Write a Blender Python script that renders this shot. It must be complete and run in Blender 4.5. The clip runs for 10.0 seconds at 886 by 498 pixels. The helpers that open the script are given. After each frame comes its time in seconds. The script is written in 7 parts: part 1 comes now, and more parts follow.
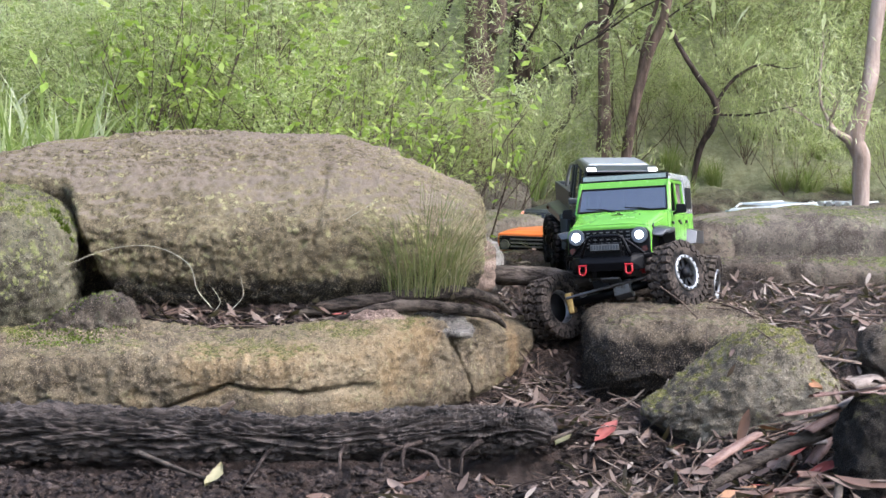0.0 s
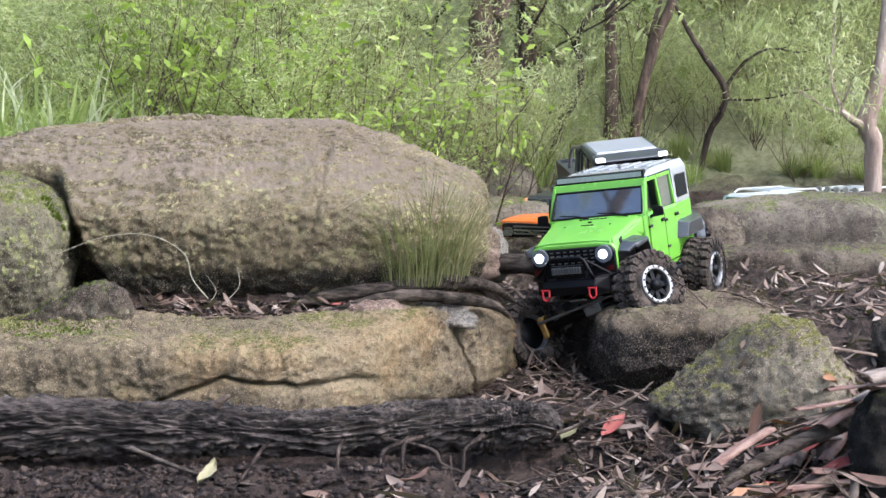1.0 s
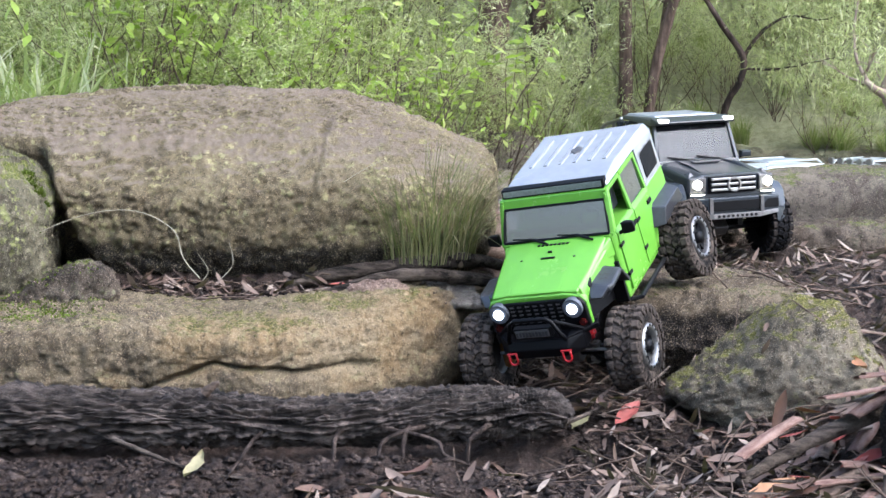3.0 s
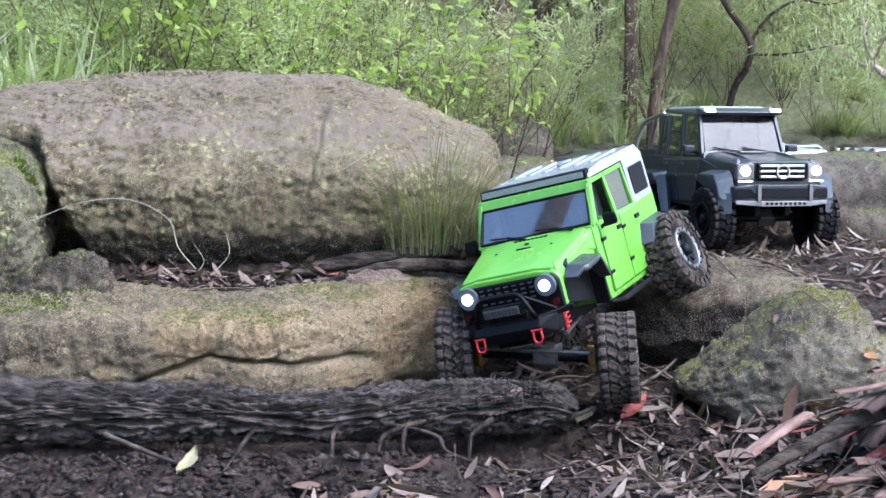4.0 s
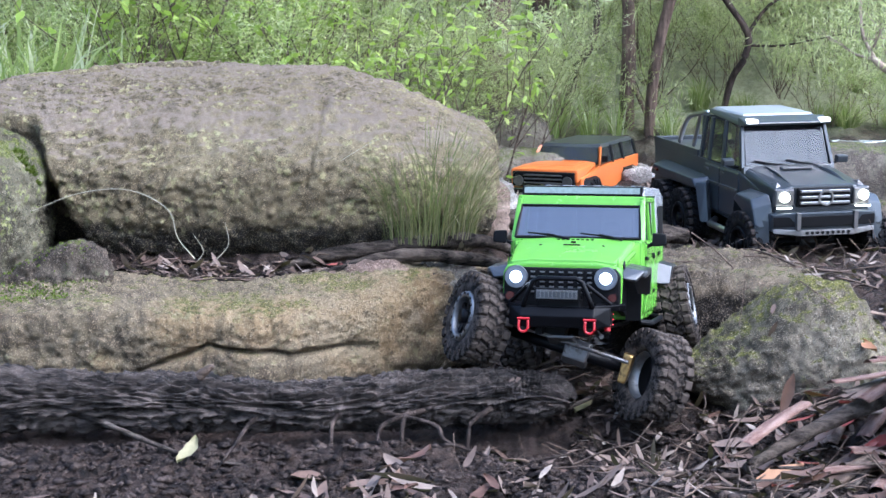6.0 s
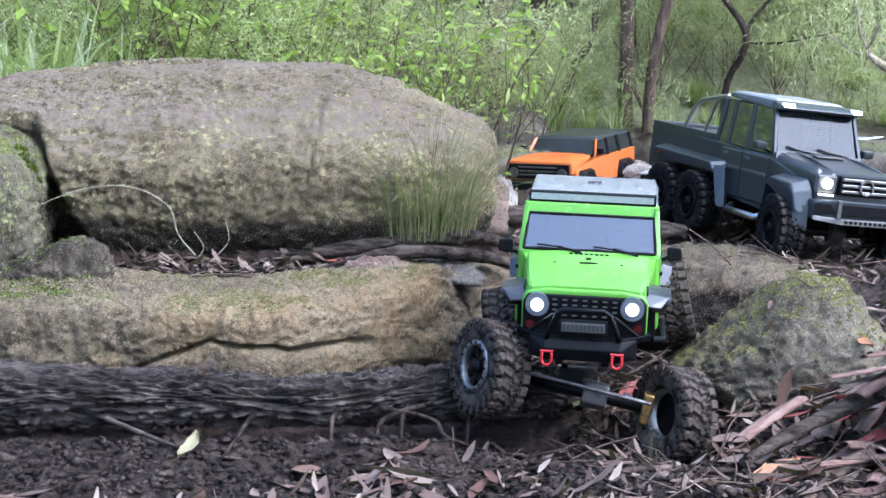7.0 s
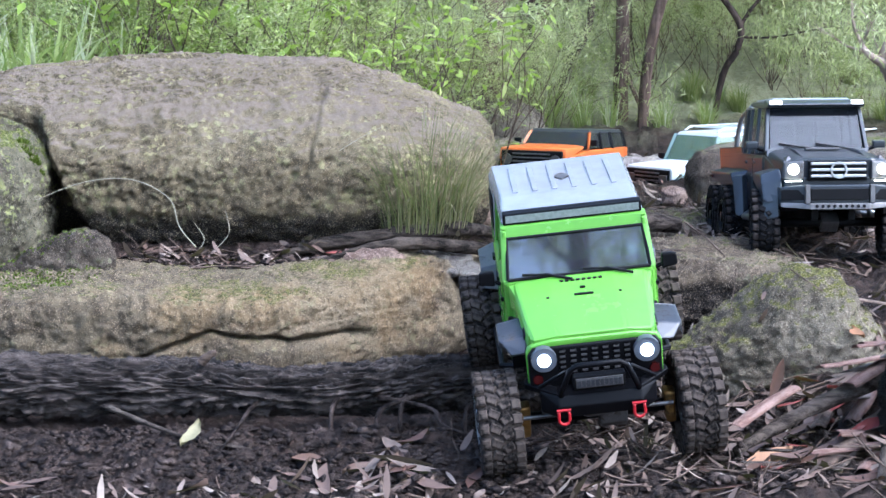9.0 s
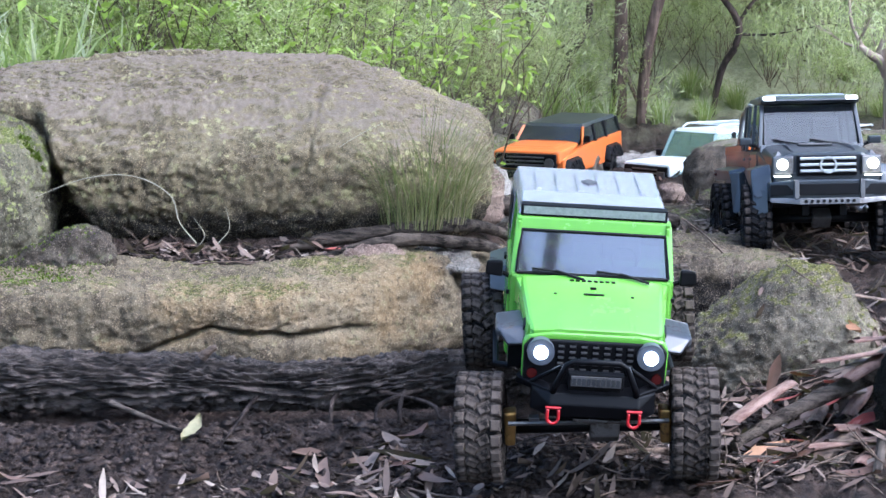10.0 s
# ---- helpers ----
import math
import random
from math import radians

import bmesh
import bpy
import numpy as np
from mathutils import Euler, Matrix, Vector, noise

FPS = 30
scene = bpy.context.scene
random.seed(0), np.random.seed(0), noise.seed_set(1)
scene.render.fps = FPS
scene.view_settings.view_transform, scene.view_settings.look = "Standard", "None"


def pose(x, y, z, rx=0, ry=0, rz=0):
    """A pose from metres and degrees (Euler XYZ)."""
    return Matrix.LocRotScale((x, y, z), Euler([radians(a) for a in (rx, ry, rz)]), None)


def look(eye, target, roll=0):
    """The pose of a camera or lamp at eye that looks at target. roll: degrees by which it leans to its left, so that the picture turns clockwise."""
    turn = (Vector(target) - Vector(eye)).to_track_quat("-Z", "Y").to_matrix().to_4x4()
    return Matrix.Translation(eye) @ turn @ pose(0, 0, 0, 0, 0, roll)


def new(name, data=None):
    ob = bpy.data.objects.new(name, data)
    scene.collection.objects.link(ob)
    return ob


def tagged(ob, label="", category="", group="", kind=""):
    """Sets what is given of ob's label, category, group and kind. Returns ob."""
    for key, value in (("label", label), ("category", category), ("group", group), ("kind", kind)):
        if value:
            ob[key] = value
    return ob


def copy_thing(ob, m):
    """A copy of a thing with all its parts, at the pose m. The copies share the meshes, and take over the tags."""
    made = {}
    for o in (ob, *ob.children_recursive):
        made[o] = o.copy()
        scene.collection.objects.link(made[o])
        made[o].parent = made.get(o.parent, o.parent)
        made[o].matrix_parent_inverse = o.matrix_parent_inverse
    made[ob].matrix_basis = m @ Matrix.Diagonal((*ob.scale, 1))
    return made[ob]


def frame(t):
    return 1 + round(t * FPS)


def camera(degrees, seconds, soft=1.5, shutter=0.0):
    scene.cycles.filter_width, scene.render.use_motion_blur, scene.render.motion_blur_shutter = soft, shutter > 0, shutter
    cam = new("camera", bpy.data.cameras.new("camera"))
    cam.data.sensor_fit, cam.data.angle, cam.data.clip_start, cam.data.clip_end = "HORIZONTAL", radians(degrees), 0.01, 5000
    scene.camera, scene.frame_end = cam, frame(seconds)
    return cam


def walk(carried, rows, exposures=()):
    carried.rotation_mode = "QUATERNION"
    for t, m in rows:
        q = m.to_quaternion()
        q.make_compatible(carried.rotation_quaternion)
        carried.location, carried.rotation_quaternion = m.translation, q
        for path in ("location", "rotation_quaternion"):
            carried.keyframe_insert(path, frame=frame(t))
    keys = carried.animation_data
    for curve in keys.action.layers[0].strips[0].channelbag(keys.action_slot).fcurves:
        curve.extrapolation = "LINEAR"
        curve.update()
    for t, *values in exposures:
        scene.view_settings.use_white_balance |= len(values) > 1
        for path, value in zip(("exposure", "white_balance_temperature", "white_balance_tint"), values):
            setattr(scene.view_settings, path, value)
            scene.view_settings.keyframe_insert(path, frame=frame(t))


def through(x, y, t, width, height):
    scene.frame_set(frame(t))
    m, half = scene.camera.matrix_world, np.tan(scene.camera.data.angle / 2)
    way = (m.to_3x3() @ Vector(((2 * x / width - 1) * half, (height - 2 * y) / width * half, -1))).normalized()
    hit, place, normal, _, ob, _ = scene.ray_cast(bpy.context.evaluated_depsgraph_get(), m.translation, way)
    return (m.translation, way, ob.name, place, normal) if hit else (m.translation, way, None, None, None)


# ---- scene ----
import functools
from mathutils.bvhtree import BVHTree

cam = camera(30, 10.0, soft=1.5)
walk(cam, [
    (0, pose(-0.0221, -0.2282, 0.5447, 84.789, -0.155, -0.520)),
    (0.5, pose(-0.0179, -0.1869, 0.5434, 84.533, -0.129, -0.407)),
    (1, pose(-0.0129, -0.1455, 0.5403, 84.314, -0.097, -0.277)),
    (1.5, pose(-0.0093, -0.1067, 0.5378, 84.088, -0.059, -0.172)),
    (2, pose(-0.0051, -0.0687, 0.5357, 83.853, -0.034, -0.052)),
    (2.5, pose(-0.0012, -0.0310, 0.5329, 83.629, 0.003, 0.066)),
    (4, pose(0.0078, 0.0707, 0.5276, 82.921, 0.094, 0.351)),
    (4.5, pose(0.0070, 0.0846, 0.5262, 82.786, 0.084, 0.343)),
    (5, pose(0.0062, 0.0774, 0.5255, 82.755, 0.074, 0.311)),
    (5.5, pose(0.0057, 0.0690, 0.5270, 82.681, 0.066, 0.277)),
    (7, pose(0.0039, 0.0472, 0.5275, 82.527, 0.048, 0.187)),
    (7.5, pose(0.0035, 0.0384, 0.5287, 82.456, 0.042, 0.160)),
    (8, pose(0.0023, 0.0303, 0.5293, 82.400, 0.025, 0.115)),
    (8.5, pose(0.0014, 0.0227, 0.5286, 82.368, 0.017, 0.073)),
    (9, pose(0.0005, 0.0145, 0.5297, 82.300, 0.013, 0.038)),
    (9.5, pose(0.0003, 0.0069, 0.5303, 82.239, 0.009, 0.016)),
    (10, pose(0.0000, -0.0002, 0.5300, 82.200, -0.000, -0.004))],
     exposures=[(0, 1.8, 5750, 12), (2.5, 1.82, 5700, 11), (4.5, 1.9, 5130, 12), (10, 1.9, 5080, 11.5)])

# ---------------------------------------------------------------- light: an overcast day under trees
SUN_EL, SUN_AZ = 52, 120
world = bpy.data.worlds.new("sky")
scene.world = world
world.use_nodes = True
wn = world.node_tree
wn.nodes.clear()
w_out, w_bg, w_sky = (wn.nodes.new(k) for k in ("ShaderNodeOutputWorld", "ShaderNodeBackground", "ShaderNodeTexSky"))
w_sky.sky_type = "NISHITA"
w_sky.sun_disc = False
w_sky.sun_elevation, w_sky.sun_rotation = radians(SUN_EL), radians(SUN_AZ)
w_sky.air_density, w_sky.dust_density, w_sky.ozone_density = 1.2, 4.0, 0.6
w_bg.inputs["Strength"].default_value = 0.15
wn.links.new(w_sky.outputs[0], w_bg.inputs[0])
wn.links.new(w_bg.outputs[0], w_out.inputs[0])
sun_data = bpy.data.lights.new("sun", "SUN")
sun_data.energy, sun_data.angle, sun_data.color = 1.5, radians(75), (1.0, 0.97, 0.93)
sun = new("sun", sun_data)
sun.matrix_world = look((0, 0, 20), (0 - 20 * math.sin(radians(SUN_AZ)) / math.tan(radians(SUN_EL)), -20 * math.cos(radians(SUN_AZ)) / math.tan(radians(SUN_EL)), 0))


# ---------------------------------------------------------------- materials
class Nodes:
    """A short hand for building one node material."""

    def __init__(self, name, rough=0.8, metal=0.0, spec=0.5):
        self.m = bpy.data.materials.new(name)
        self.m.use_nodes = True
        self.t = self.m.node_tree
        self.b = self.t.nodes["Principled BSDF"]
        self.b.inputs["Roughness"].default_value = rough
        self.b.inputs["Metallic"].default_value = metal
        self.b.inputs["Specular IOR Level"].default_value = spec
        self.co = self.node("ShaderNodeTexCoord").outputs["Object"]

    def node(self, kind, **values):
        n = self.t.nodes.new(kind)
        for k, v in values.items():
            n.inputs[k.replace("_", " ")].default_value = v
        return n

    def link(self, a, b):
        self.t.links.new(a, b)

    def noise(self, scale, detail=5, rough=0.6, co=None, stretch=None, distort=0.0):
        n = self.node("ShaderNodeTexNoise", Scale=scale, Detail=detail, Roughness=rough, Distortion=distort)
        src = co or self.co
        if stretch:
            mp = self.node("ShaderNodeMapping", Scale=stretch)
            self.link(src, mp.inputs[0])
            src = mp.outputs[0]
        self.link(src, n.inputs["Vector"])
        return n.outputs[0]

    def ramp(self, fac, lo, hi):
        n = self.node("ShaderNodeMapRange", From_Min=lo, From_Max=hi)
        n.interpolation_type = "SMOOTHSTEP"
        self.link(fac, n.inputs[0])
        return n.outputs[0]

    def mix(self, fac, a, b):
        n = self.node("ShaderNodeMix")
        n.data_type = "RGBA"
        for sock, v in ((n.inputs[0], fac), (n.inputs[6], a), (n.inputs[7], b)):
            if isinstance(v, (int, float)):
                sock.default_value = v
            elif isinstance(v, tuple):
                sock.default_value = (*v, 1)
            else:
                self.link(v, sock)
        return n.outputs[2]

    def math(self, op, a, b=0.0):
        n = self.node("ShaderNodeMath")
        n.operation = op
        for sock, v in zip(n.inputs, (a, b)):
            if isinstance(v, (int, float)):
                sock.default_value = v
            else:
                self.link(v, sock)
        return n.outputs[0]

    def colour(self, c):
        if isinstance(c, tuple):
            self.b.inputs["Base Color"].default_value = (*c, 1)
        else:
            self.link(c, self.b.inputs["Base Color"])
        return self

    def rough(self, r):
        self.link(r, self.b.inputs["Roughness"])
        return self

    def bump(self, height, strength=0.4, dist=0.004):
        n = self.node("ShaderNodeBump", Strength=strength, Distance=dist)
        self.link(height, n.inputs["Height"])
        prev = self.b.inputs["Normal"].links
        if prev:
            self.link(prev[0].from_socket, n.inputs["Normal"])
        self.link(n.outputs[0], self.b.inputs["Normal"])
        return self

    def normal_z(self):
        g = self.node("ShaderNodeNewGeometry")
        s = self.node("ShaderNodeSeparateXYZ")
        self.link(g.outputs["Normal"], s.inputs[0])
        return s.outputs[2]

    def island(self):
        return self.node("ShaderNodeNewGeometry").outputs["Random Per Island"]

    def each(self):
        return self.node("ShaderNodeObjectInfo").outputs["Random"]


def rock_material(name, body, pale, dark, lichen, lichen_amount, moss=(0.09, 0.11, 0.02), moss_amount=0.0, stain=0.5, top=None, wet=0.0, dark_base=None, ochre=None):
    """Weathered sandstone: grain, pits, round lichen spots, moss on upper faces, dark stains; (height, spread) sets a
    ragged near-black band towards the foot.
    """
    n = Nodes(name, 0.85, spec=0.5 if wet else 0.15)
    big, mid, fine, grit = n.noise(5, 6), n.noise(34, 8, 0.72), n.noise(130, 6, 0.75), n.noise(420, 3, 0.7)
    c = n.mix(n.ramp(mid, 0.40, 0.60), dark, body)
    c = n.mix(n.ramp(big, 0.45, 0.65), c, pale)
    if ochre:
        c = n.mix(n.math("MULTIPLY", n.ramp(n.noise(4.2, 5, 0.6), 0.52, 0.66), 0.5), c, ochre)
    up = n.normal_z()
    if lichen_amount:
        wob = n.node("ShaderNodeTexNoise", Scale=55.0, Detail=5.0, Roughness=0.7)
        n.link(n.co, wob.inputs["Vector"])
        mv = n.node("ShaderNodeVectorMath")
        mv.operation = "MULTIPLY_ADD"
        n.link(wob.outputs["Color"], mv.inputs[0])
        mv.inputs[1].default_value = (0.03, 0.03, 0.03)
        n.link(n.co, mv.inputs[2])
        for scale, size, tint in ((38, 0.40, 1.0), (75, 0.42, 1.25)):
            vor = n.node("ShaderNodeTexVoronoi", Scale=scale)
            n.link(mv.outputs[0], vor.inputs["Vector"])
            spot = n.ramp(vor.outputs["Distance"], size, size - 0.16)
            where = n.ramp(n.noise(9 if tint == 1.0 else 14, 5, 0.65), 0.60 - 0.14 * lichen_amount, 0.70 - 0.14 * lichen_amount)
            c = n.mix(n.math("MULTIPLY", n.math("MULTIPLY", spot, where), 0.72), c, tuple(tint * v for v in lichen))
    if moss_amount:
        m = n.math("ADD", n.math("ADD", n.math("MULTIPLY", n.noise(9, 6, 0.65), 0.55), n.math("MULTIPLY", n.noise(60, 5, 0.7), 0.45)), n.math("MULTIPLY", up, 0.35))
        c = n.mix(n.math("MULTIPLY", n.ramp(m, 0.88 - 0.35 * moss_amount, 0.98 - 0.35 * moss_amount), 0.92), c, n.mix(n.ramp(n.noise(210, 4, 0.7), 0.35, 0.65), tuple(0.6 * v for v in moss), tuple(2.0 * v for v in moss)))
    if stain:
        c = n.mix(n.math("MULTIPLY", n.ramp(n.noise(7, 8, 0.75), 0.66 - 0.16 * stain, 0.74 - 0.16 * stain), 0.75), c, (0.022, 0.019, 0.018))
    # near-black below a set height, with a ragged noisy upper edge
    if dark_base:
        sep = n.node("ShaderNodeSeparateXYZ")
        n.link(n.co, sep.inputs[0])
        h = n.math("ADD", sep.outputs[2], n.math("ADD", n.math("MULTIPLY", n.noise(5.5, 4), -dark_base[1]), n.math("MULTIPLY", n.noise(60, 6, 0.75), -0.5 * dark_base[1])))
        c = n.mix(n.math("MULTIPLY", n.ramp(h, dark_base[0], dark_base[0] - 0.025), 0.9), c, n.mix(n.ramp(grit, 0.4, 0.7), (0.010, 0.009, 0.010), (0.06, 0.052, 0.05)))
    c = n.mix(n.math("MULTIPLY", n.ramp(fine, 0.50, 0.62), 0.7), c, tuple(0.32 * v for v in body))
    c = n.mix(n.math("MULTIPLY", n.ramp(grit, 0.55, 0.64), 0.6), c, tuple(min(1, 2.0 * v) for v in pale))
    # upward faces take a plainer, paler tone over lichen and speckle
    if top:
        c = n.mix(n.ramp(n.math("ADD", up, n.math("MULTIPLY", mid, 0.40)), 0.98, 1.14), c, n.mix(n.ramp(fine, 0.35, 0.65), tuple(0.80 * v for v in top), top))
    n.colour(c)
    if wet:
        n.rough(n.math("SUBTRACT", 0.66, n.math("MULTIPLY", n.ramp(n.noise(16, 4), 0.42, 0.55), wet)))
    n.bump(mid, 0.8, 0.02).bump(fine, 1.0, 0.010).bump(grit, 0.9, 0.0035)
    return n.m


def plain(name, c, rough=0.5, metal=0.0, vary=0.25, scale=60, bump=0.15, spec=0.5, dirt=None, dirt_amount=0.0):
    """A made surface: one colour with slight wear, and dust or mud where asked."""
    n = Nodes(name, rough, metal, spec)
    f = n.noise(scale, 5)
    col = n.mix(n.ramp(f, 0.3, 0.75), c, tuple(v * (1 - vary) for v in c))
    if dirt:
        d = n.math("MULTIPLY", n.ramp(n.math("ADD", n.noise(scale * 0.4, 6, 0.7), n.math("MULTIPLY", n.noise(scale * 3, 4), 0.35)), 0.78 - 0.3 * dirt_amount, 0.95 - 0.25 * dirt_amount), 0.85)
        col = n.mix(d, col, dirt)
        n.rough(n.math("ADD", rough, n.math("MULTIPLY", d, 0.9 - rough)))
    n.colour(col)
    if bump:
        n.bump(n.noise(scale * 8, 3), bump, 0.0006)
    return n.m


def leaf_material(name, a, b, c, through=0.35, rough=0.5, per="island", lit=(0.35, 0.5, 0.05), spots=0.4):
    n = Nodes(name, rough, spec=0.2)
    r = n.island() if per == "island" else n.each()
    col = n.mix(n.ramp(r, 0.0, 0.55), a, b)
    col = n.mix(n.ramp(r, 0.6, 1.0), col, c)
    f = n.noise(90, 4)
    col = n.mix(n.math("MULTIPLY", n.ramp(f, 0.4, 0.75), spots), col, tuple(0.45 * v for v in b))
    n.colour(col)
    n.bump(f, 0.25, 0.002)
    if through:
        tr = n.node("ShaderNodeBsdfTranslucent")
        n.link(n.mix(0.35, col, lit), tr.inputs[0])
        mx = n.node("ShaderNodeMixShader")
        mx.inputs[0].default_value = through
        out = n.t.nodes["Material Output"]
        n.link(n.b.outputs[0], mx.inputs[1])
        n.link(tr.outputs[0], mx.inputs[2])
        n.link(mx.outputs[0], out.inputs[0])
    return n.m


def bark_material(name, a, b, stretch=(1, 1, 0.15), scale=60, bump=1.0, rough=0.7, spec=0.08, lift=2.2):
    n = Nodes(name, rough, spec=spec)
    f = n.noise(scale, 8, 0.7, stretch=stretch)
    g = n.noise(scale * 0.2, 5)
    c = n.mix(n.ramp(f, 0.35, 0.65), a, b)
    c = n.mix(n.math("MULTIPLY", n.ramp(g, 0.5, 0.7), 0.5), c, tuple(lift * v for v in b))
    n.colour(c).bump(f, bump, 0.012).bump(n.noise(scale * 5, 4), 0.6, 0.003)
    return n.m


def soil_material():
    n = Nodes("dark_forest_soil", 0.9, spec=0.13)
    a, b, f = n.noise(6, 6), n.noise(45, 8, 0.7), n.noise(300, 5, 0.7)
    c = n.mix(n.ramp(b, 0.3, 0.7), (0.0018, 0.0014, 0.0012), (0.10, 0.070, 0.056))
    c = n.mix(n.math("MULTIPLY", n.ramp(a, 0.45, 0.65), 0.5), c, (0.038, 0.029, 0.026))
    c = n.mix(n.math("MULTIPLY", n.ramp(f, 0.58, 0.72), 0.4), c, (0.10, 0.085, 0.075))
    # far slope turns pale grass green; its colour brightens the dark backdrop
    s = n.node("ShaderNodeSeparateXYZ")
    n.link(n.co, s.inputs[0])
    c = n.mix(n.ramp(n.math("ADD", s.outputs[1], n.math("MULTIPLY", a, 0.8)), 5.2, 5.7), c, n.mix(n.ramp(b, 0.35, 0.65), (0.29, 0.29, 0.17), (0.45, 0.45, 0.29)))
    n.colour(c).rough(n.math("ADD", 0.32, n.math("MULTIPLY", b, 0.5)))
    n.bump(b, 0.9, 0.025).bump(f, 1.0, 0.009)
    return n.m


M_SOIL = soil_material()
GREY = dict(body=(0.20, 0.162, 0.096), pale=(0.255, 0.21, 0.128), dark=(0.12, 0.095, 0.06))
M_BIG = rock_material("lichened_sandstone", lichen=(0.36, 0.34, 0.165), lichen_amount=0.95, stain=0.10, top=(0.255, 0.205, 0.155), dark_base=(-0.123, 0.10), **GREY)
M_MID = rock_material("ochre_sandstone", (0.225, 0.18, 0.118), (0.30, 0.24, 0.155), (0.11, 0.086, 0.06), (0.30, 0.27, 0.15), 0.5, moss_amount=0.20, stain=0.12, moss=(0.095, 0.095, 0.025), ochre=(0.32, 0.20, 0.085))
M_MOSSY = rock_material("mossy_sandstone", (0.20, 0.165, 0.12), (0.28, 0.24, 0.18), (0.09, 0.075, 0.055), (0.30, 0.29, 0.14), 0.5, moss=(0.11, 0.108, 0.02), moss_amount=0.46, stain=0.0, dark_base=(-0.10, 0.05))
M_GREENER = rock_material("green_mossy_sandstone", (0.15, 0.135, 0.09), (0.21, 0.19, 0.13), (0.05, 0.042, 0.033), (0.3, 0.33, 0.12), 0.8, moss=(0.10, 0.115, 0.02), moss_amount=0.5, stain=0.15, dark_base=(-0.105, 0.06))
M_DARK = rock_material("dark_sandstone", (0.115, 0.09, 0.068), (0.19, 0.155, 0.12), (0.04, 0.032, 0.027), (0.2, 0.2, 0.12), 0.3, moss_amount=0.15, stain=0.5)
M_FLAT = rock_material("brown_flat_sandstone", (0.16, 0.125, 0.085), (0.22, 0.175, 0.125), (0.07, 0.055, 0.042), (0.2, 0.2, 0.12), 0.3, moss_amount=0.12, moss=(0.08, 0.085, 0.02), stain=0.1, dark_base=(0.03, 0.05))
M_DAMP = rock_material("damp_blackened_rock", (0.035, 0.03, 0.024), (0.06, 0.05, 0.04), (0.012, 0.010, 0.009), (0.1, 0.1, 0.05), 0.2, moss_amount=0.25, moss=(0.05, 0.05, 0.012), stain=0.6)
M_WET = rock_material("wet_sandstone", (0.15, 0.13, 0.105), (0.22, 0.195, 0.165), (0.06, 0.052, 0.045), (0.2, 0.2, 0.15), 0.0, stain=0.2, wet=0.58)
M_FAR = rock_material("weathered_ledge", (0.17, 0.145, 0.115), (0.24, 0.205, 0.165), (0.08, 0.065, 0.055), (0.27, 0.27, 0.17), 0.5, moss_amount=0.2, stain=0.2)
M_PINK = rock_material("pinkish_stone", (0.30, 0.215, 0.17), (0.40, 0.30, 0.245), (0.15, 0.10, 0.08), (0.3, 0.3, 0.2), 0.0, stain=0.2)
M_PALE = rock_material("pale_stone", (0.36, 0.33, 0.30), (0.50, 0.46, 0.42), (0.16, 0.14, 0.125), (0.3, 0.3, 0.2), 0.0, stain=0.3)
M_LOG = bark_material("charred_bark", (0.002, 0.002, 0.002), (0.105, 0.085, 0.075), stretch=(0.2, 1, 1), scale=90, rough=0.6, spec=0.18, lift=1.9)
M_CRUMB = bark_material("black_rotten_crumbs", (0.004, 0.003, 0.003), (0.07, 0.053, 0.045), scale=60)
M_ROOT = bark_material("grey_dead_wood", (0.018, 0.014, 0.012), (0.12, 0.097, 0.08), stretch=(0.15, 1, 1), scale=80)
M_DARKROOT = bark_material("dark_weathered_root", (0.006, 0.005, 0.0045), (0.085, 0.068, 0.055), stretch=(0.15, 1, 1), scale=110)
M_TWIG = bark_material("twig_bark", (0.05, 0.037, 0.03), (0.15, 0.11, 0.085), stretch=(0.3, 0.3, 1), scale=120, bump=0.5)
M_SHED = bark_material("reddish_shed_bark", (0.12, 0.066, 0.052), (0.25, 0.17, 0.14), stretch=(0.2, 1, 1), scale=70, bump=0.4, lift=1.4)
M_GREYBARK = bark_material("pale_grey_shed_bark", (0.09, 0.072, 0.062), (0.24, 0.195, 0.165), stretch=(0.2, 1, 1), scale=70, bump=0.4, lift=1.4)
M_TRUNK = bark_material("stringy_bark", (0.05, 0.035, 0.028), (0.17, 0.12, 0.095), scale=40)
M_GUM = bark_material("smooth_gum_bark", (0.20, 0.145, 0.115), (0.36, 0.29, 0.25), scale=22, bump=0.3)
M_BRANCH = bark_material("dark_branch_bark", (0.02, 0.015, 0.013), (0.075, 0.055, 0.045), scale=50)
M_LITTER = leaf_material("dry_leaves", (0.075, 0.047, 0.035), (0.14, 0.10, 0.08), (0.25, 0.205, 0.17), 0.05, 0.6)
M_LITTER_ONE = leaf_material("dry_leaf", (0.085, 0.044, 0.032), (0.125, 0.082, 0.064), (0.165, 0.128, 0.105), 0.05, 0.55, "each")
M_RED = leaf_material("red_leaf", (0.17, 0.03, 0.028), (0.22, 0.06, 0.05), (0.25, 0.10, 0.085), 0.05, 0.5, "each")
M_YELLOW = leaf_material("yellow_green_leaf", (0.21, 0.195, 0.10), (0.23, 0.21, 0.115), (0.25, 0.225, 0.13), 0.1, 0.5, "each")
M_ORANGE = leaf_material("orange_leaf", (0.27, 0.13, 0.065), (0.30, 0.15, 0.08), (0.32, 0.18, 0.10), 0.05, 0.5, "each")
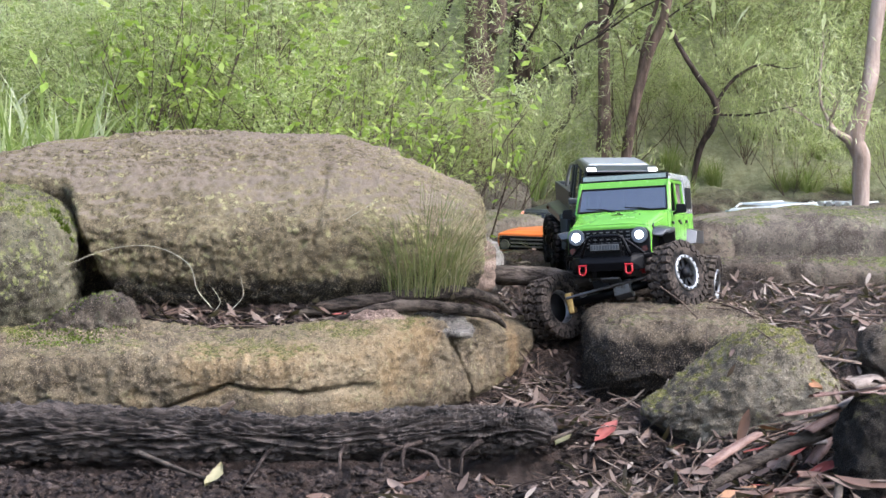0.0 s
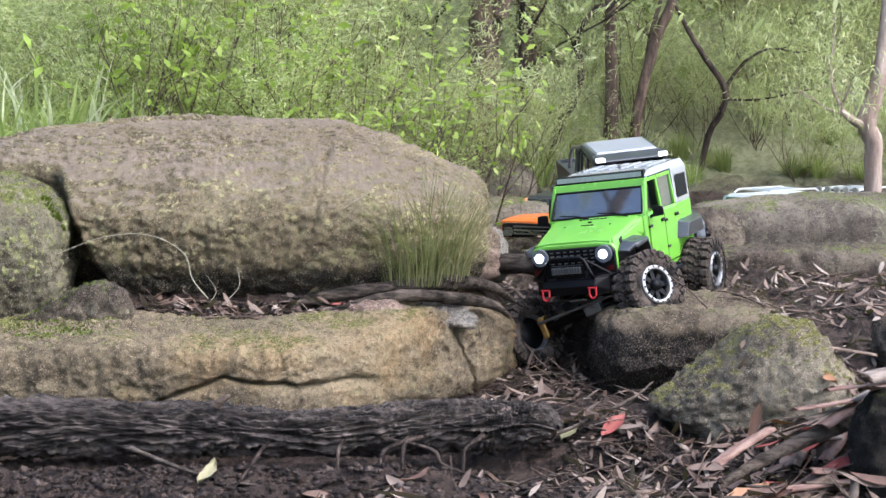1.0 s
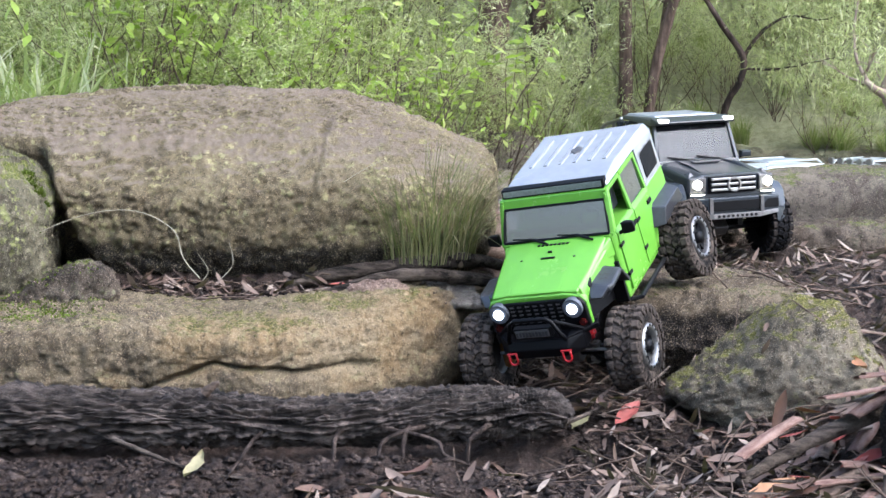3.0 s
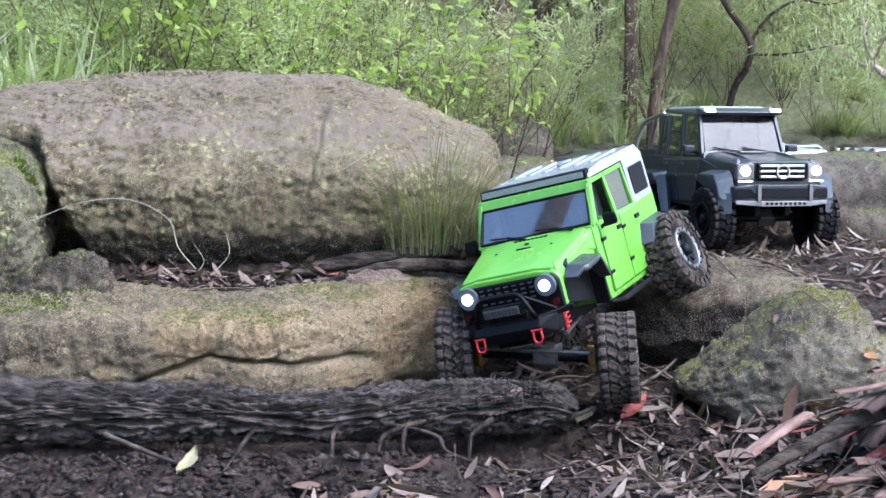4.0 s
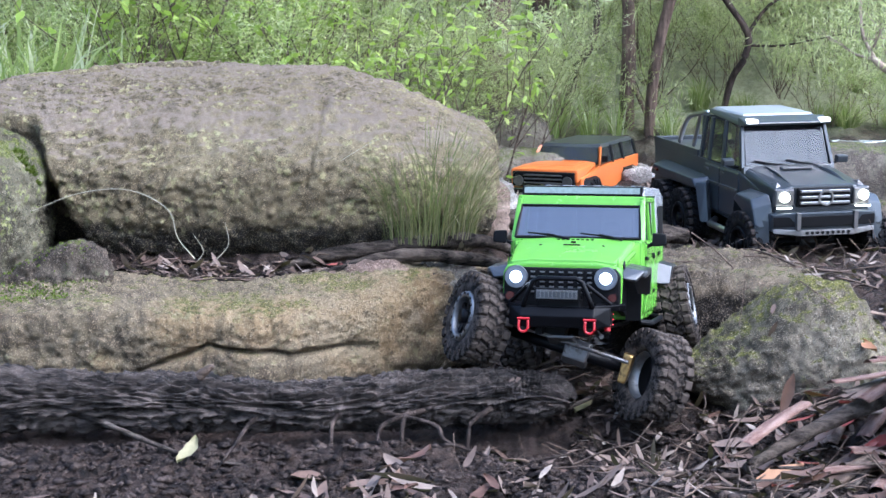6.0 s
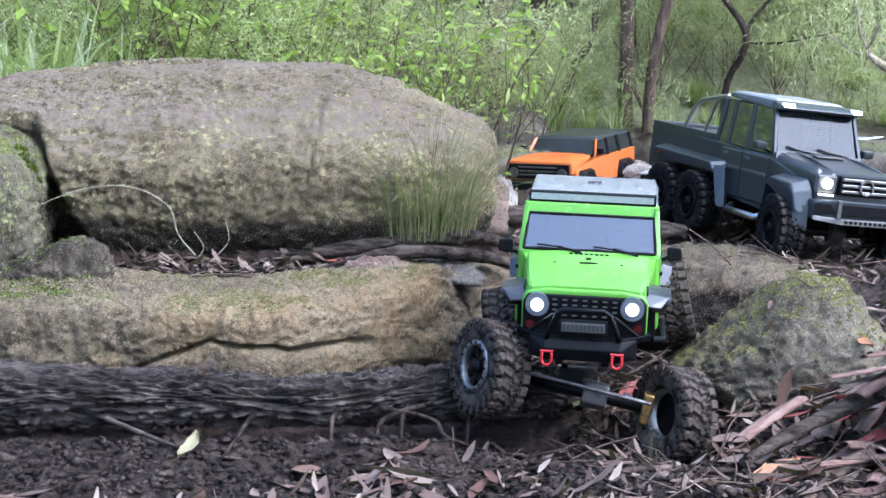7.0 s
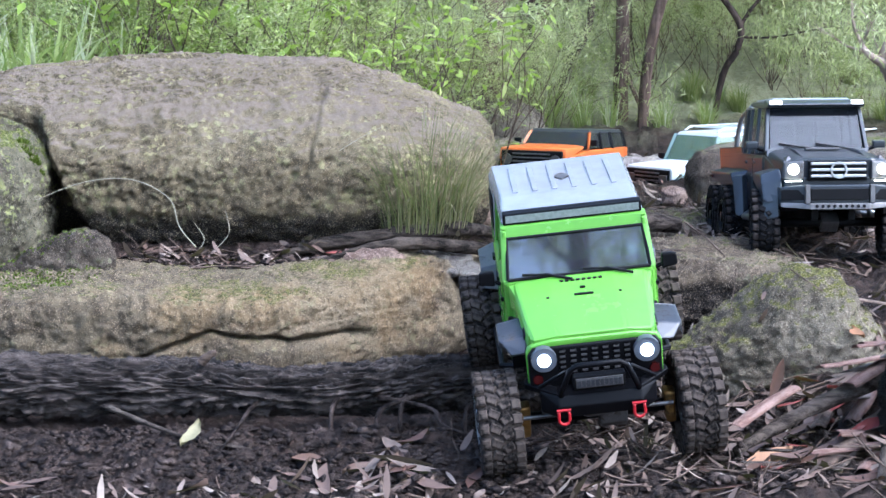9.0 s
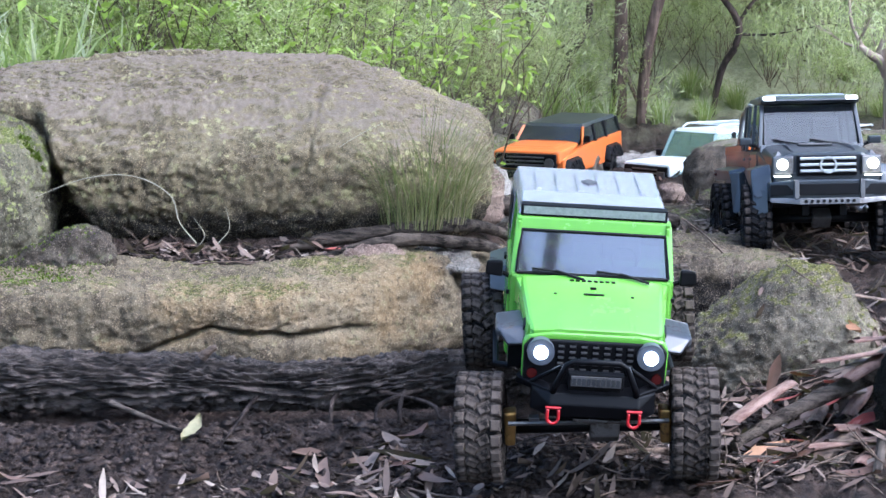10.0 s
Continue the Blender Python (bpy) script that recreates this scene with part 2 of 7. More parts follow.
M_SHRUB = leaf_material("shrub_leaves", (0.13, 0.18, 0.04), (0.34, 0.39, 0.13), (0.58, 0.60, 0.33), 0.6, lit=(0.5, 0.62, 0.2), spots=0.3)
M_BROAD = leaf_material("broad_leaves", (0.19, 0.28, 0.04), (0.29, 0.38, 0.08), (0.42, 0.46, 0.16), 0.5)
M_FEATHER = leaf_material("feathery_leaves", (0.20, 0.25, 0.08), (0.42, 0.47, 0.20), (0.64, 0.66, 0.42), 0.62, lit=(0.62, 0.68, 0.34), spots=0.15)
M_GRASS = leaf_material("strappy_grass", (0.16, 0.22, 0.06), (0.31, 0.36, 0.14), (0.62, 0.62, 0.47), 0.4, 0.4)
M_TUSSOCK = leaf_material("dry_tussock_grass", (0.13, 0.18, 0.05), (0.25, 0.28, 0.11), (0.38, 0.36, 0.21), 0.4, 0.5)
M_WISPY = leaf_material("wispy_dry_grass", (0.085, 0.105, 0.04), (0.17, 0.17, 0.075), (0.30, 0.26, 0.15), 0.25, 0.5)
M_MOSS = leaf_material("bright_moss", (0.06, 0.09, 0.01), (0.10, 0.13, 0.02), (0.14, 0.17, 0.04), 0.2, 0.9)


# ---------------------------------------------------------------- mesh tools
def part(name, bm, material, parent=None, label="", smooth=True):
    """One mesh object from a bmesh, under a thing or a part."""
    me = bpy.data.meshes.new(name)
    bm.to_mesh(me)
    bm.free()
    if smooth:
        me.shade_smooth()
    me.materials.append(material)
    ob = new(name, me)
    if parent:
        ob.parent = parent
    if label:
        ob["label"] = label
    return ob


def from_lists(name, verts, faces, material, parent=None, smooth=True):
    me = bpy.data.meshes.new(name)
    me.from_pydata(verts, [], faces)
    if smooth:
        me.shade_smooth()
    me.materials.append(material)
    ob = new(name, me)
    if parent:
        ob.parent = parent
    return ob


def smooth01(a, b, x):
    t = min(1.0, max(0.0, (x - a) / (b - a)))
    return t * t * (3 - 2 * t)


def fbm(x, y, z, octaves=4):
    return noise.fractal(Vector((x, y, z)), 0.9, 2.1, octaves, noise_basis="PERLIN_ORIGINAL")


def tube(points, radii, sides=8, wobble=0.0, seed=0.0, ends=True, verts=None, faces=None):
    """A tapered, bent tube as vertex and face lists."""
    verts, faces = ([] if verts is None else verts), ([] if faces is None else faces)
    base = len(verts)
    pts = [Vector(p) for p in points]
    ref = Vector((0.3, 0.2, 1)).normalized()
    for i, p in enumerate(pts):
        d = (pts[min(i + 1, len(pts) - 1)] - pts[max(i - 1, 0)]).normalized()
        r = ref if abs(d.dot(ref)) < 0.95 else Vector((1, 0, 0))
        u = d.cross(r).normalized()
        v = d.cross(u)
        for k in range(sides):
            a = 2 * math.pi * k / sides
            rr = radii[i] * (1 + wobble * noise.noise(Vector((seed + 3 * math.cos(a), 3 * math.sin(a), i * 0.6))))
            verts.append(p + (u * math.cos(a) + v * math.sin(a)) * rr)
    for i in range(len(pts) - 1):
        for k in range(sides):
            a, b = base + i * sides + k, base + i * sides + (k + 1) % sides
            faces.append((a, b, b + sides, a + sides))
    if ends:
        faces.append(tuple(base + k for k in reversed(range(sides))))
        faces.append(tuple(base + (len(pts) - 1) * sides + k for k in range(sides)))
    return verts, faces


def bent(points, n=4):
    """More points on a Catmull-Rom curve through those given."""
    p = [Vector(q) for q in points]
    out = []
    for i in range(len(p) - 1):
        a, b, c, d = p[max(i - 1, 0)], p[i], p[i + 1], p[min(i + 2, len(p) - 1)]
        for k in range(n):
            t = k / n
            out.append(0.5 * ((2 * b) + (c - a) * t + (2 * a - 5 * b + 4 * c - d) * t * t + (3 * b - a - 3 * c + d) * t ** 3))
    out.append(p[-1])
    return out


# ---------------------------------------------------------------- ground
def ground_z(x, y):
    left = np.interp(y - 1.1 * max(0.0, x + 0.28) ** 1.25 * smooth01(2.2, 2.5, y) * (1 - smooth01(2.9, 3.3, y)), [1.0, 1.9, 2.1, 2.17, 2.21, 2.34, 2.42, 2.5, 2.62, 2.8, 3.2, 3.8, 4.4, 5.2], [-0.06, -0.03, -0.018, -0.014, -0.032, -0.04, -0.02, 0.03, 0.14, 0.185, 0.20, 0.17, 0.17, 0.26])
    mid = np.interp(y, [1.0, 1.9, 2.05, 2.2, 2.36, 2.7, 2.88, 3.02, 3.2, 3.5, 4.4, 5.2], [-0.04, -0.005, -0.02, -0.045, 0.0, 0.0, 0.02, 0.09, 0.10, 0.10, 0.12, 0.26])
    right = np.interp(y, [1.0, 1.9, 2.1, 2.25, 2.4, 2.6, 2.9, 3.3, 3.8, 4.4, 5.2], [-0.05, -0.01, 0.0, 0.03, 0.06, 0.09, 0.12, 0.125, 0.12, 0.13, 0.26])
    a, b = smooth01(0.0, 0.17, x), smooth01(0.33, 0.62, x)
    z = (left * (1 - a) + mid * a) * (1 - b) + right * b
    if y > 5.2:
        z += 0.5 * (y - 5.2) if y < 9 else 1.9 + 0.06 * (min(y, 60) - 9)
    if y < 1:
        z += 0.02 * (1 - max(y, -8))
    return z


def ground_relief(x, y):
    near = smooth01(-2.2, -1.4, x) * smooth01(2.4, 1.7, x) * smooth01(0.6, 1.3, y) * smooth01(6.5, 5.5, y)
    if not near:
        return 0.05 * fbm(x * 0.5, y * 0.5, 1.3, 2)
    return near * (0.02 * fbm(x * 5, y * 5, 1.3, 3) + 0.012 * fbm(x * 26, y * 26, 4.1, 3) + 0.009 * fbm(x * 60, y * 60, 7.7, 2))


def build_ground():
    gap = lambda a, b, k: [a + (b - a) * (i / k) for i in range(k)]
    xs = [-60, -35, -20, -12, -7, -4, -2.6, -1.8] + gap(-1.3, -0.8, 30) + gap(-0.8, 0.8, 260) + gap(0.8, 1.6, 50) + [1.6, 2.0, 2.8, 4, 7, 12, 20, 35, 60]
    ys = [-60, -30, -15, -8, -4, -2, -0.5, 0.6] + gap(1.3, 1.75, 16) + gap(1.75, 2.5, 125) + gap(2.5, 3.3, 80) + gap(3.3, 5.5, 80) + [5.5, 6, 6.6, 7.4, 8.4, 9.6, 11, 13, 16, 22, 30, 45, 70]
    verts = [(x, y, float(ground_z(x, y)) + ground_relief(x, y)) for y in ys for x in xs]
    n = len(xs)
    faces = [(j * n + i, j * n + i + 1, (j + 1) * n + i + 1, (j + 1) * n + i) for j in range(len(ys) - 1) for i in range(n - 1)]
    return tagged(from_lists("ground", verts, faces, M_SOIL), "dark damp forest soil with roots and dead leaves", "ground", kind="structure")


ground = build_ground()


# ---------------------------------------------------------------- rocks
def shell(nx, ny, nz):
    """The surface of a box of nx x ny x nz cells: points in -1..1 and quads."""
    index, pts, faces = {}, [], []

    def at(i, j, k):
        key = (i, j, k)
        if key not in index:
            index[key] = len(pts)
            pts.append(Vector((2 * i / nx - 1, 2 * j / ny - 1, 2 * k / nz - 1)))
        return index[key]

    for i in range(nx):
        for j in range(ny):
            faces.append((at(i, j, 0), at(i, j + 1, 0), at(i + 1, j + 1, 0), at(i + 1, j, 0)))
            faces.append((at(i, j, nz), at(i + 1, j, nz), at(i + 1, j + 1, nz), at(i, j + 1, nz)))
    for i in range(nx):
        for k in range(nz):
            faces.append((at(i, 0, k), at(i + 1, 0, k), at(i + 1, 0, k + 1), at(i, 0, k + 1)))
            faces.append((at(i, ny, k), at(i, ny, k + 1), at(i + 1, ny, k + 1), at(i + 1, ny, k)))
    for j in range(ny):
        for k in range(nz):
            faces.append((at(0, j, k), at(0, j, k + 1), at(0, j + 1, k + 1), at(0, j + 1, k)))
            faces.append((at(nx, j, k), at(nx, j + 1, k), at(nx, j + 1, k + 1), at(nx, j, k + 1)))
    return pts, faces


def rock(name, centre, size, material, label, seed, cell=0.010, boxy=0.7, turn=0, rough=0.10, shape=None, tilt=(0, 0), fine=1.0):
    """A weathered boulder: a rounded block on an even grid, pitted by noise at several scales; shape(p) may bend it in its own space."""
    s = Vector(size)
    pts, faces = shell(*(max(6, int(2 * k / cell)) for k in size))
    e, out = 2 / boxy, []
    for c in pts:
        n = Vector([math.tan(0.785 * k) for k in c]).normalized()
        r = sum(abs(k) ** e for k in n) ** (-1 / e)
        p = Vector([k * r * w for k, w in zip(n, s)])
        if shape:
            p = shape(p)
        q = p * 4 + Vector((seed, seed * 1.7, seed * 0.3))
        d = rough * min(s) * (1.1 * fbm(*q, 3) + 0.4 * fbm(*(q * 3.1), 3)) + fine * (0.006 * fbm(*(q * 9), 3) + 0.0045 * fbm(*(q * 24), 3))
        d -= fine * 0.004 * max(0.0, 1 - abs(noise.noise(q * 7 + Vector((3, 8, 1)))) / 0.10) + fine * 0.0025 * max(0.0, 1 - abs(noise.noise(q * 17)) / 0.14)
        out.append(p + n * d)
    ob = from_lists(name, out, faces, material)
    ob.matrix_basis = pose(*centre, tilt[0], tilt[1], turn)
    return tagged(ob, label, "rock")


def big_shape(p):
    x, y = p.x, p.y
    if p.z > 0:
        p.z *= float(np.interp(x, [-0.5, -0.40, -0.19, 0.044, 0.235, 0.32, 0.405, 0.466, 0.52], [0.97, 0.99, 1.02, 1.10, 1.06, 0.95, 0.78, 0.68, 0.66]))
        p.z *= 0.76 + 0.24 * smooth01(-0.33, 0.10, y)
        p.y += 0.12 * smooth01(0.0, 0.14, p.z) * smooth01(0.1, -0.28, y)
        if x < 0.1:
            edge = 0.13 + 0.10 * (x + 0.3)
            p.z += 0.012 * smooth01(edge - 0.004, edge + 0.004, y) * smooth01(0.08, -0.05, x) - 0.010 * smooth01(0.012, 0.0, abs(y - edge + 0.008)) * smooth01(0.08, -0.02, x)
        p.z -= 0.016 * smooth01(0.035, 0.0, math.hypot(x + 0.155, (y + 0.08) * 0.6))
    p.y += 0.11 * smooth01(-0.195, -0.235, x + 0.5 * p.z) * smooth01(0.0, -0.2, y) * smooth01(0.12, 0.05, p.z)
    if p.z <= 0:
        p.y += 0.02 * smooth01(-0.04, -0.13, p.z) * smooth01(0.1, -0.2, y)
    if y < -0.1:
        p.y += 0.012 * smooth01(0.006, 0.0, abs(x - 0.205 - 0.12 * p.z + 0.006 * fbm(p.z * 22, 3, 1, 2))) * smooth01(-0.02, 0.02, p.z)
    return p


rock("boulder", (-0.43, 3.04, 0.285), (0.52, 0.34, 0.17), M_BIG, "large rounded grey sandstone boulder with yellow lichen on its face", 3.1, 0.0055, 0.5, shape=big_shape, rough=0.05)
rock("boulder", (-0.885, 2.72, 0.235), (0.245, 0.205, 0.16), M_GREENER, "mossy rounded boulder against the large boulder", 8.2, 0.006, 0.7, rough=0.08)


def wedge_shape(p):
    if p.z > 0:
        p.z *= 0.12 + 0.88 * smooth01(-0.10, 0.045, p.x)
    return p


rock("rock", (-0.612, 2.56, 0.150), (0.10, 0.035, 0.066), M_DARK, "small wedge-shaped grey rock on the leaf litter", 5.5, 0.005, 0.5, shape=wedge_shape)


def slab_shape(p):
    x = p.x
    crack = float(np.interp(x, [-0.12, -0.05, 0.08, 0.20, 0.31], [-0.075, -0.050, 0.008, -0.014, -0.012])) + 0.006 * fbm(x * 14, 3, 1, 2)
    if p.y < 0:
        p.y += 0.020 * smooth01(0.0055, 0.0, abs(p.z - crack)) * smooth01(-0.10, -0.02, x) * smooth01(0.32, 0.26, x)
        p.y -= 0.010 * smooth01(0.0, -0.02, p.z - crack) * smooth01(-0.10, 0.05, x) * smooth01(0.35, 0.2, x)
    split = 0.455 - 0.35 * p.z + 0.01 * fbm(p.z * 20, 5, 2, 2)
    if p.y < 0.04:
        p.y += 0.022 * smooth01(0.006, 0.0, abs(x - split)) + 0.012 * smooth01(0.0, 0.01, x - split)
    step = p.y + 0.03 + 0.25 * max(0.0, x) + 0.03 * fbm(x * 5, 1, 7, 2)
    p.y += 1.1 * max(0.0, x - 0.14) ** 1.25 + 0.7 * max(0.0, x - 0.44) ** 1.2
    if p.z > 0:
        p.z *= 0.74 + 0.10 * smooth01(-0.012, 0.012, step) * smooth01(0.1, -0.1, x) + 0.08 * smooth01(-0.1, 0.12, p.y) - 0.42 * smooth01(0.47, 0.60, x) + 0.12 * fbm(x * 4, p.y * 4, 2, 2)
        p.z -= 0.016 * smooth01(0.03, 0.0, math.hypot(x + 0.08, 2.2 * (p.y + 0.0)))
    return p


rock("rock_slab", (-0.42, 2.53, 0.082), (0.615, 0.15, 0.086), M_MID, "long low ochre sandstone slab with green moss patches", 12.4, 0.0045, 0.42, shape=slab_shape, rough=0.12, fine=0.8)
rock("rock_slab", (0.005, 2.68, 0.146), (0.05, 0.055, 0.010), M_WET, "wet shiny grey rock shelf on the slab", 2.2, 0.006, 0.5, rough=0.25, turn=15, tilt=(13, 3))
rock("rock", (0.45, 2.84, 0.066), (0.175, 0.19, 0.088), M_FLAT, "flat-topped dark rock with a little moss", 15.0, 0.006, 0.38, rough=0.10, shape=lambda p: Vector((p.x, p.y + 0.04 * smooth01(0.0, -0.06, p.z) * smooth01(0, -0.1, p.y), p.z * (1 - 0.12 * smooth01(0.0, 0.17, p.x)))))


def hump_shape(p):
    p.z *= 0.10 + 0.95 * smooth01(-0.17, 0.06, p.x) - 0.30 * smooth01(0.08, 0.15, p.x)
    p.y += -0.25 * (p.x - 0.05)
    return p


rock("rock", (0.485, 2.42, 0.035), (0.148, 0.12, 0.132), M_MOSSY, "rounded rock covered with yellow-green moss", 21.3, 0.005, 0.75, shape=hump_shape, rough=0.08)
rock("rock", (0.635, 2.04, 0.025), (0.085, 0.08, 0.11), M_DAMP, "dark mossy rock beside fallen bark", 27.0, 0.006, 0.7, rough=0.12)
rock("rock_ledge", (1.25, 4.12, 0.14), (0.62, 0.20, 0.12), M_FAR, "long weathered rock ledge", 31.0, 0.012, 0.5, rough=0.1, turn=3, fine=0.4)
rock("rock_ledge", (0.02, 4.55, 0.13), (0.42, 0.16, 0.09), M_FAR, "low weathered rock ledge under grass", 34.0, 0.014, 0.5, rough=0.1)
rock("rock", (0.12, 4.80, 0.20), (0.16, 0.10, 0.12), M_FAR, "grey rock among bushes", 36.0, 0.012, 0.65, rough=0.12)
rock("rock", (0.088, 3.12, 0.205), (0.04, 0.05, 0.055), M_PALE, "pale broken stone beside the boulder", 38.5, 0.008, 0.6, rough=0.25)
rock("rock", (0.075, 3.0, 0.215), (0.03, 0.03, 0.05), M_PINK, "pinkish upright stone beside the boulder", 39.0, 0.007, 0.6, rough=0.25)
rock("rock", (-0.11, 2.64, 0.148), (0.052, 0.025, 0.024), M_PINK, "flat pinkish stone on leaf litter", 41.0, 0.006, 0.6, rough=0.2)
rock("rock", (0.648, 3.85, 0.165), (0.085, 0.09, 0.075), M_DARK, "dark rounded rock on the track", 44.0, 0.01, 0.7, rough=0.12)
rock("rock_slab", (0.56, 4.62, 0.14), (0.10, 0.12, 0.03), M_PALE, "flat pale grey stone beyond the track", 57.0, 0.012, 0.5, rough=0.2)
rock("rock", (0.515, 3.72, 0.148), (0.03, 0.03, 0.025), M_PINK, "small reddish stone on the track", 46.0, 0.008, 0.7, rough=0.15)
rock("rock", (0.78, 2.55, 0.115), (0.07, 0.06, 0.05), M_DARK, "small dark rock in leaf litter", 48.0, 0.008, 0.7, rough=0.15)
rock("rock_slab", (0.85, 3.55, 0.13), (0.30, 0.10, 0.05), M_DARK, "low dark slab in the leaf litter", 52.0, 0.010, 0.5, rough=0.15, turn=-6)
rock("rock_slab", (0.42, 3.42, 0.10), (0.16, 0.10, 0.045), M_DARK, "low dark rock on the track", 55.0, 0.009, 0.6, rough=0.15)


# ---------------------------------------------------------------- logs and roots
def wood(name, points, radii, material, label, sides=28, wobble=0.22, seed=0.0, n=10, furrow=0.1):
    pts = bent(points, n)
    rr = [float(np.interp(i / (len(pts) - 1), np.linspace(0, 1, len(radii)), radii)) for i in range(len(pts))]
    verts, faces = tube(pts, rr, sides, wobble, seed)
    out = []
    for v in verts:
        out.append(v + Vector((0, 1, 1)) * (furrow * max(radii) * noise.noise(Vector((v.x * 9 + seed, v.y * 75, v.z * 75)))))
    return tagged(from_lists(name, out, faces, material), label, "log")


def fallen_log(points, radii, material, label, stations=420, sides=190):
    """A charred trunk: long ridged bark plates with deep furrows between them, hollowed underneath."""
    pts = bent(points, stations // (len(points) - 1))
    verts, faces = tube(pts, [float(np.interp(i / (len(pts) - 1), np.linspace(0, 1, len(radii)), radii)) for i in range(len(pts))], sides, 0.12, 1.0)
    out = []
    for i, v in enumerate(verts):
        c = pts[min(i // sides, len(pts) - 1)]
        n = (v - c).normalized()
        a = math.atan2(n.z, n.y) + 2.4 * (v.x + 0.3) * smooth01(-0.35, 0.1, v.x)
        q = Vector((v.x * 15, math.cos(a) * 3.4, math.sin(a) * 3.4))
        plate = 1 - abs(noise.noise(q)) * 2.2
        strand = 1 - abs(noise.noise(Vector((v.x * 42, math.cos(a) * 8, math.sin(a) * 8)))) * 2.2
        d = 0.011 * plate + 0.0085 * strand + 0.0018 * fbm(v.x * 90, v.y * 160, v.z * 160, 2) - 0.012
        d += 0.012 * fbm(v.x * 3.1, 0.4 * math.cos(a), 4, 2)
        ragged = Vector((0.03 * smooth01(0.10, 0.16, v.x) * noise.noise(Vector((math.cos(a) * 5, math.sin(a) * 5, 2))), 0, 0))
        out.append(v + n * d + ragged)
    return tagged(from_lists("log", out, faces, material), label, "log")


fallen_log([(-1.3, 2.29, 0.027), (-0.9, 2.285, 0.029), (-0.6, 2.28, 0.032), (-0.35, 2.285, 0.028), (-0.22, 2.285, 0.022), (-0.08, 2.30, 0.026), (0.06, 2.315, 0.030), (0.13, 2.31, 0.030), (0.165, 2.305, 0.022)],
           [0.041, 0.041, 0.040, 0.038, 0.034, 0.034, 0.036, 0.034, 0.010], M_LOG, "blackened fallen log with split bark")
wood("root", [(-0.26, 2.67, 0.165), (-0.17, 2.69, 0.180), (-0.05, 2.72, 0.19), (0.03, 2.745, 0.195), (0.09, 2.79, 0.18), (0.13, 2.83, 0.15)], [0.007, 0.012, 0.014, 0.012, 0.009, 0.004], M_DARKROOT, "grey weathered root across the ground", 20, 0.3, 5.0)
wood("root", [(-0.20, 2.62, 0.155), (-0.08, 2.66, 0.18), (0.03, 2.70, 0.170), (0.09, 2.73, 0.155), (0.12, 2.76, 0.13)], [0.005, 0.010, 0.011, 0.008, 0.003], M_DARKROOT, "weathered root with moss on top", 20, 0.3, 9.0)
wood("root", [(0.02, 3.06, 0.2), (0.15, 3.08, 0.19), (0.32, 3.12, 0.17), (0.45, 3.16, 0.15)], [0.014, 0.02, 0.02, 0.015], M_ROOT, "dark root across the track", 18, 0.3, 13.0)
wood("branch", [(0.36, 2.0, 0.01), (0.47, 2.08, 0.045), (0.60, 2.15, 0.075), (0.75, 2.2, 0.1)], [0.006, 0.010, 0.012, 0.012], M_ROOT, "grey dead branch under fallen bark", 16, 0.25, 17.0)
wood("branch", [(0.18, 2.03, -0.012), (0.27, 2.04, -0.008), (0.36, 2.035, -0.01)], [0.004, 0.005, 0.0035], M_TWIG, "thin stick on the mud", 8, 0.2, 19.0)


# ---------------------------------------------------------------- plants
def leaf_faces(verts, faces, base, direction, length, width, bend=0.3, roll=0.0, steps=3):
    """One pointed leaf, folded slightly along its length, added to the lists."""
    d = direction.normalized()
    side = d.cross(Vector((0.1, 0.05, 1)))
    side = side.normalized() if side.length > 1e-4 else Vector((1, 0, 0))
    up = side.cross(d)
    side = side * math.cos(roll) + up * math.sin(roll)
    up = side.cross(d)
    i0 = len(verts)
    for k in range(steps + 1):
        t = k / steps
        p = base + d * (length * t) - up * (bend * length * t * t)
        w = width * 0.5 * math.sin(math.pi * min(0.97, 0.08 + 0.9 * t)) ** 0.8
        verts.append(p - side * w)
        verts.append(p + side * w)
    for k in range(steps):
        a = i0 + 2 * k
        faces.append((a, a + 1, a + 3, a + 2))


def grass_lists(blades, height, spread, width, rng, droop=1.0, steps=5):
    verts, faces = [], []
    for _ in range(blades):
        a, r = rng.uniform(0, 2 * math.pi), spread * 0.25 * rng.random() ** 0.5
        p = Vector((r * math.cos(a), r * math.sin(a), 0))
        out = Vector((math.cos(a + rng.uniform(-0.7, 0.7)), math.sin(a + rng.uniform(-0.7, 0.7)), 0))
        h, lean, w = height * rng.uniform(0.5, 1.0), spread * rng.uniform(0.1, 1.0) * droop, width * rng.uniform(0.6, 1.2)
        side = Vector((-out.y, out.x, 0))
        i0 = len(verts)
        for k in range(steps + 1):
            t = k / steps
            q = p + out * (lean * t ** 1.8) + Vector((0, 0, h * (t - 0.45 * (lean / h) * t ** 3)))
            ww = w * 0.5 * (1 - t) ** 0.6 + 0.0002
            verts.extend((q - side * ww, q + side * ww))
        for k in range(steps):
            b = i0 + 2 * k
            faces.append((b, b + 1, b + 3, b + 2))
    return verts, faces


def grass_tuft(seed, blades, height, spread, width, material, label, droop=1.0):
    rng = random.Random(seed)
    verts, faces = grass_lists(blades, height, spread, width, rng, droop)
    return tagged(from_lists("grass_tuft", verts, faces, material), label, "grass")


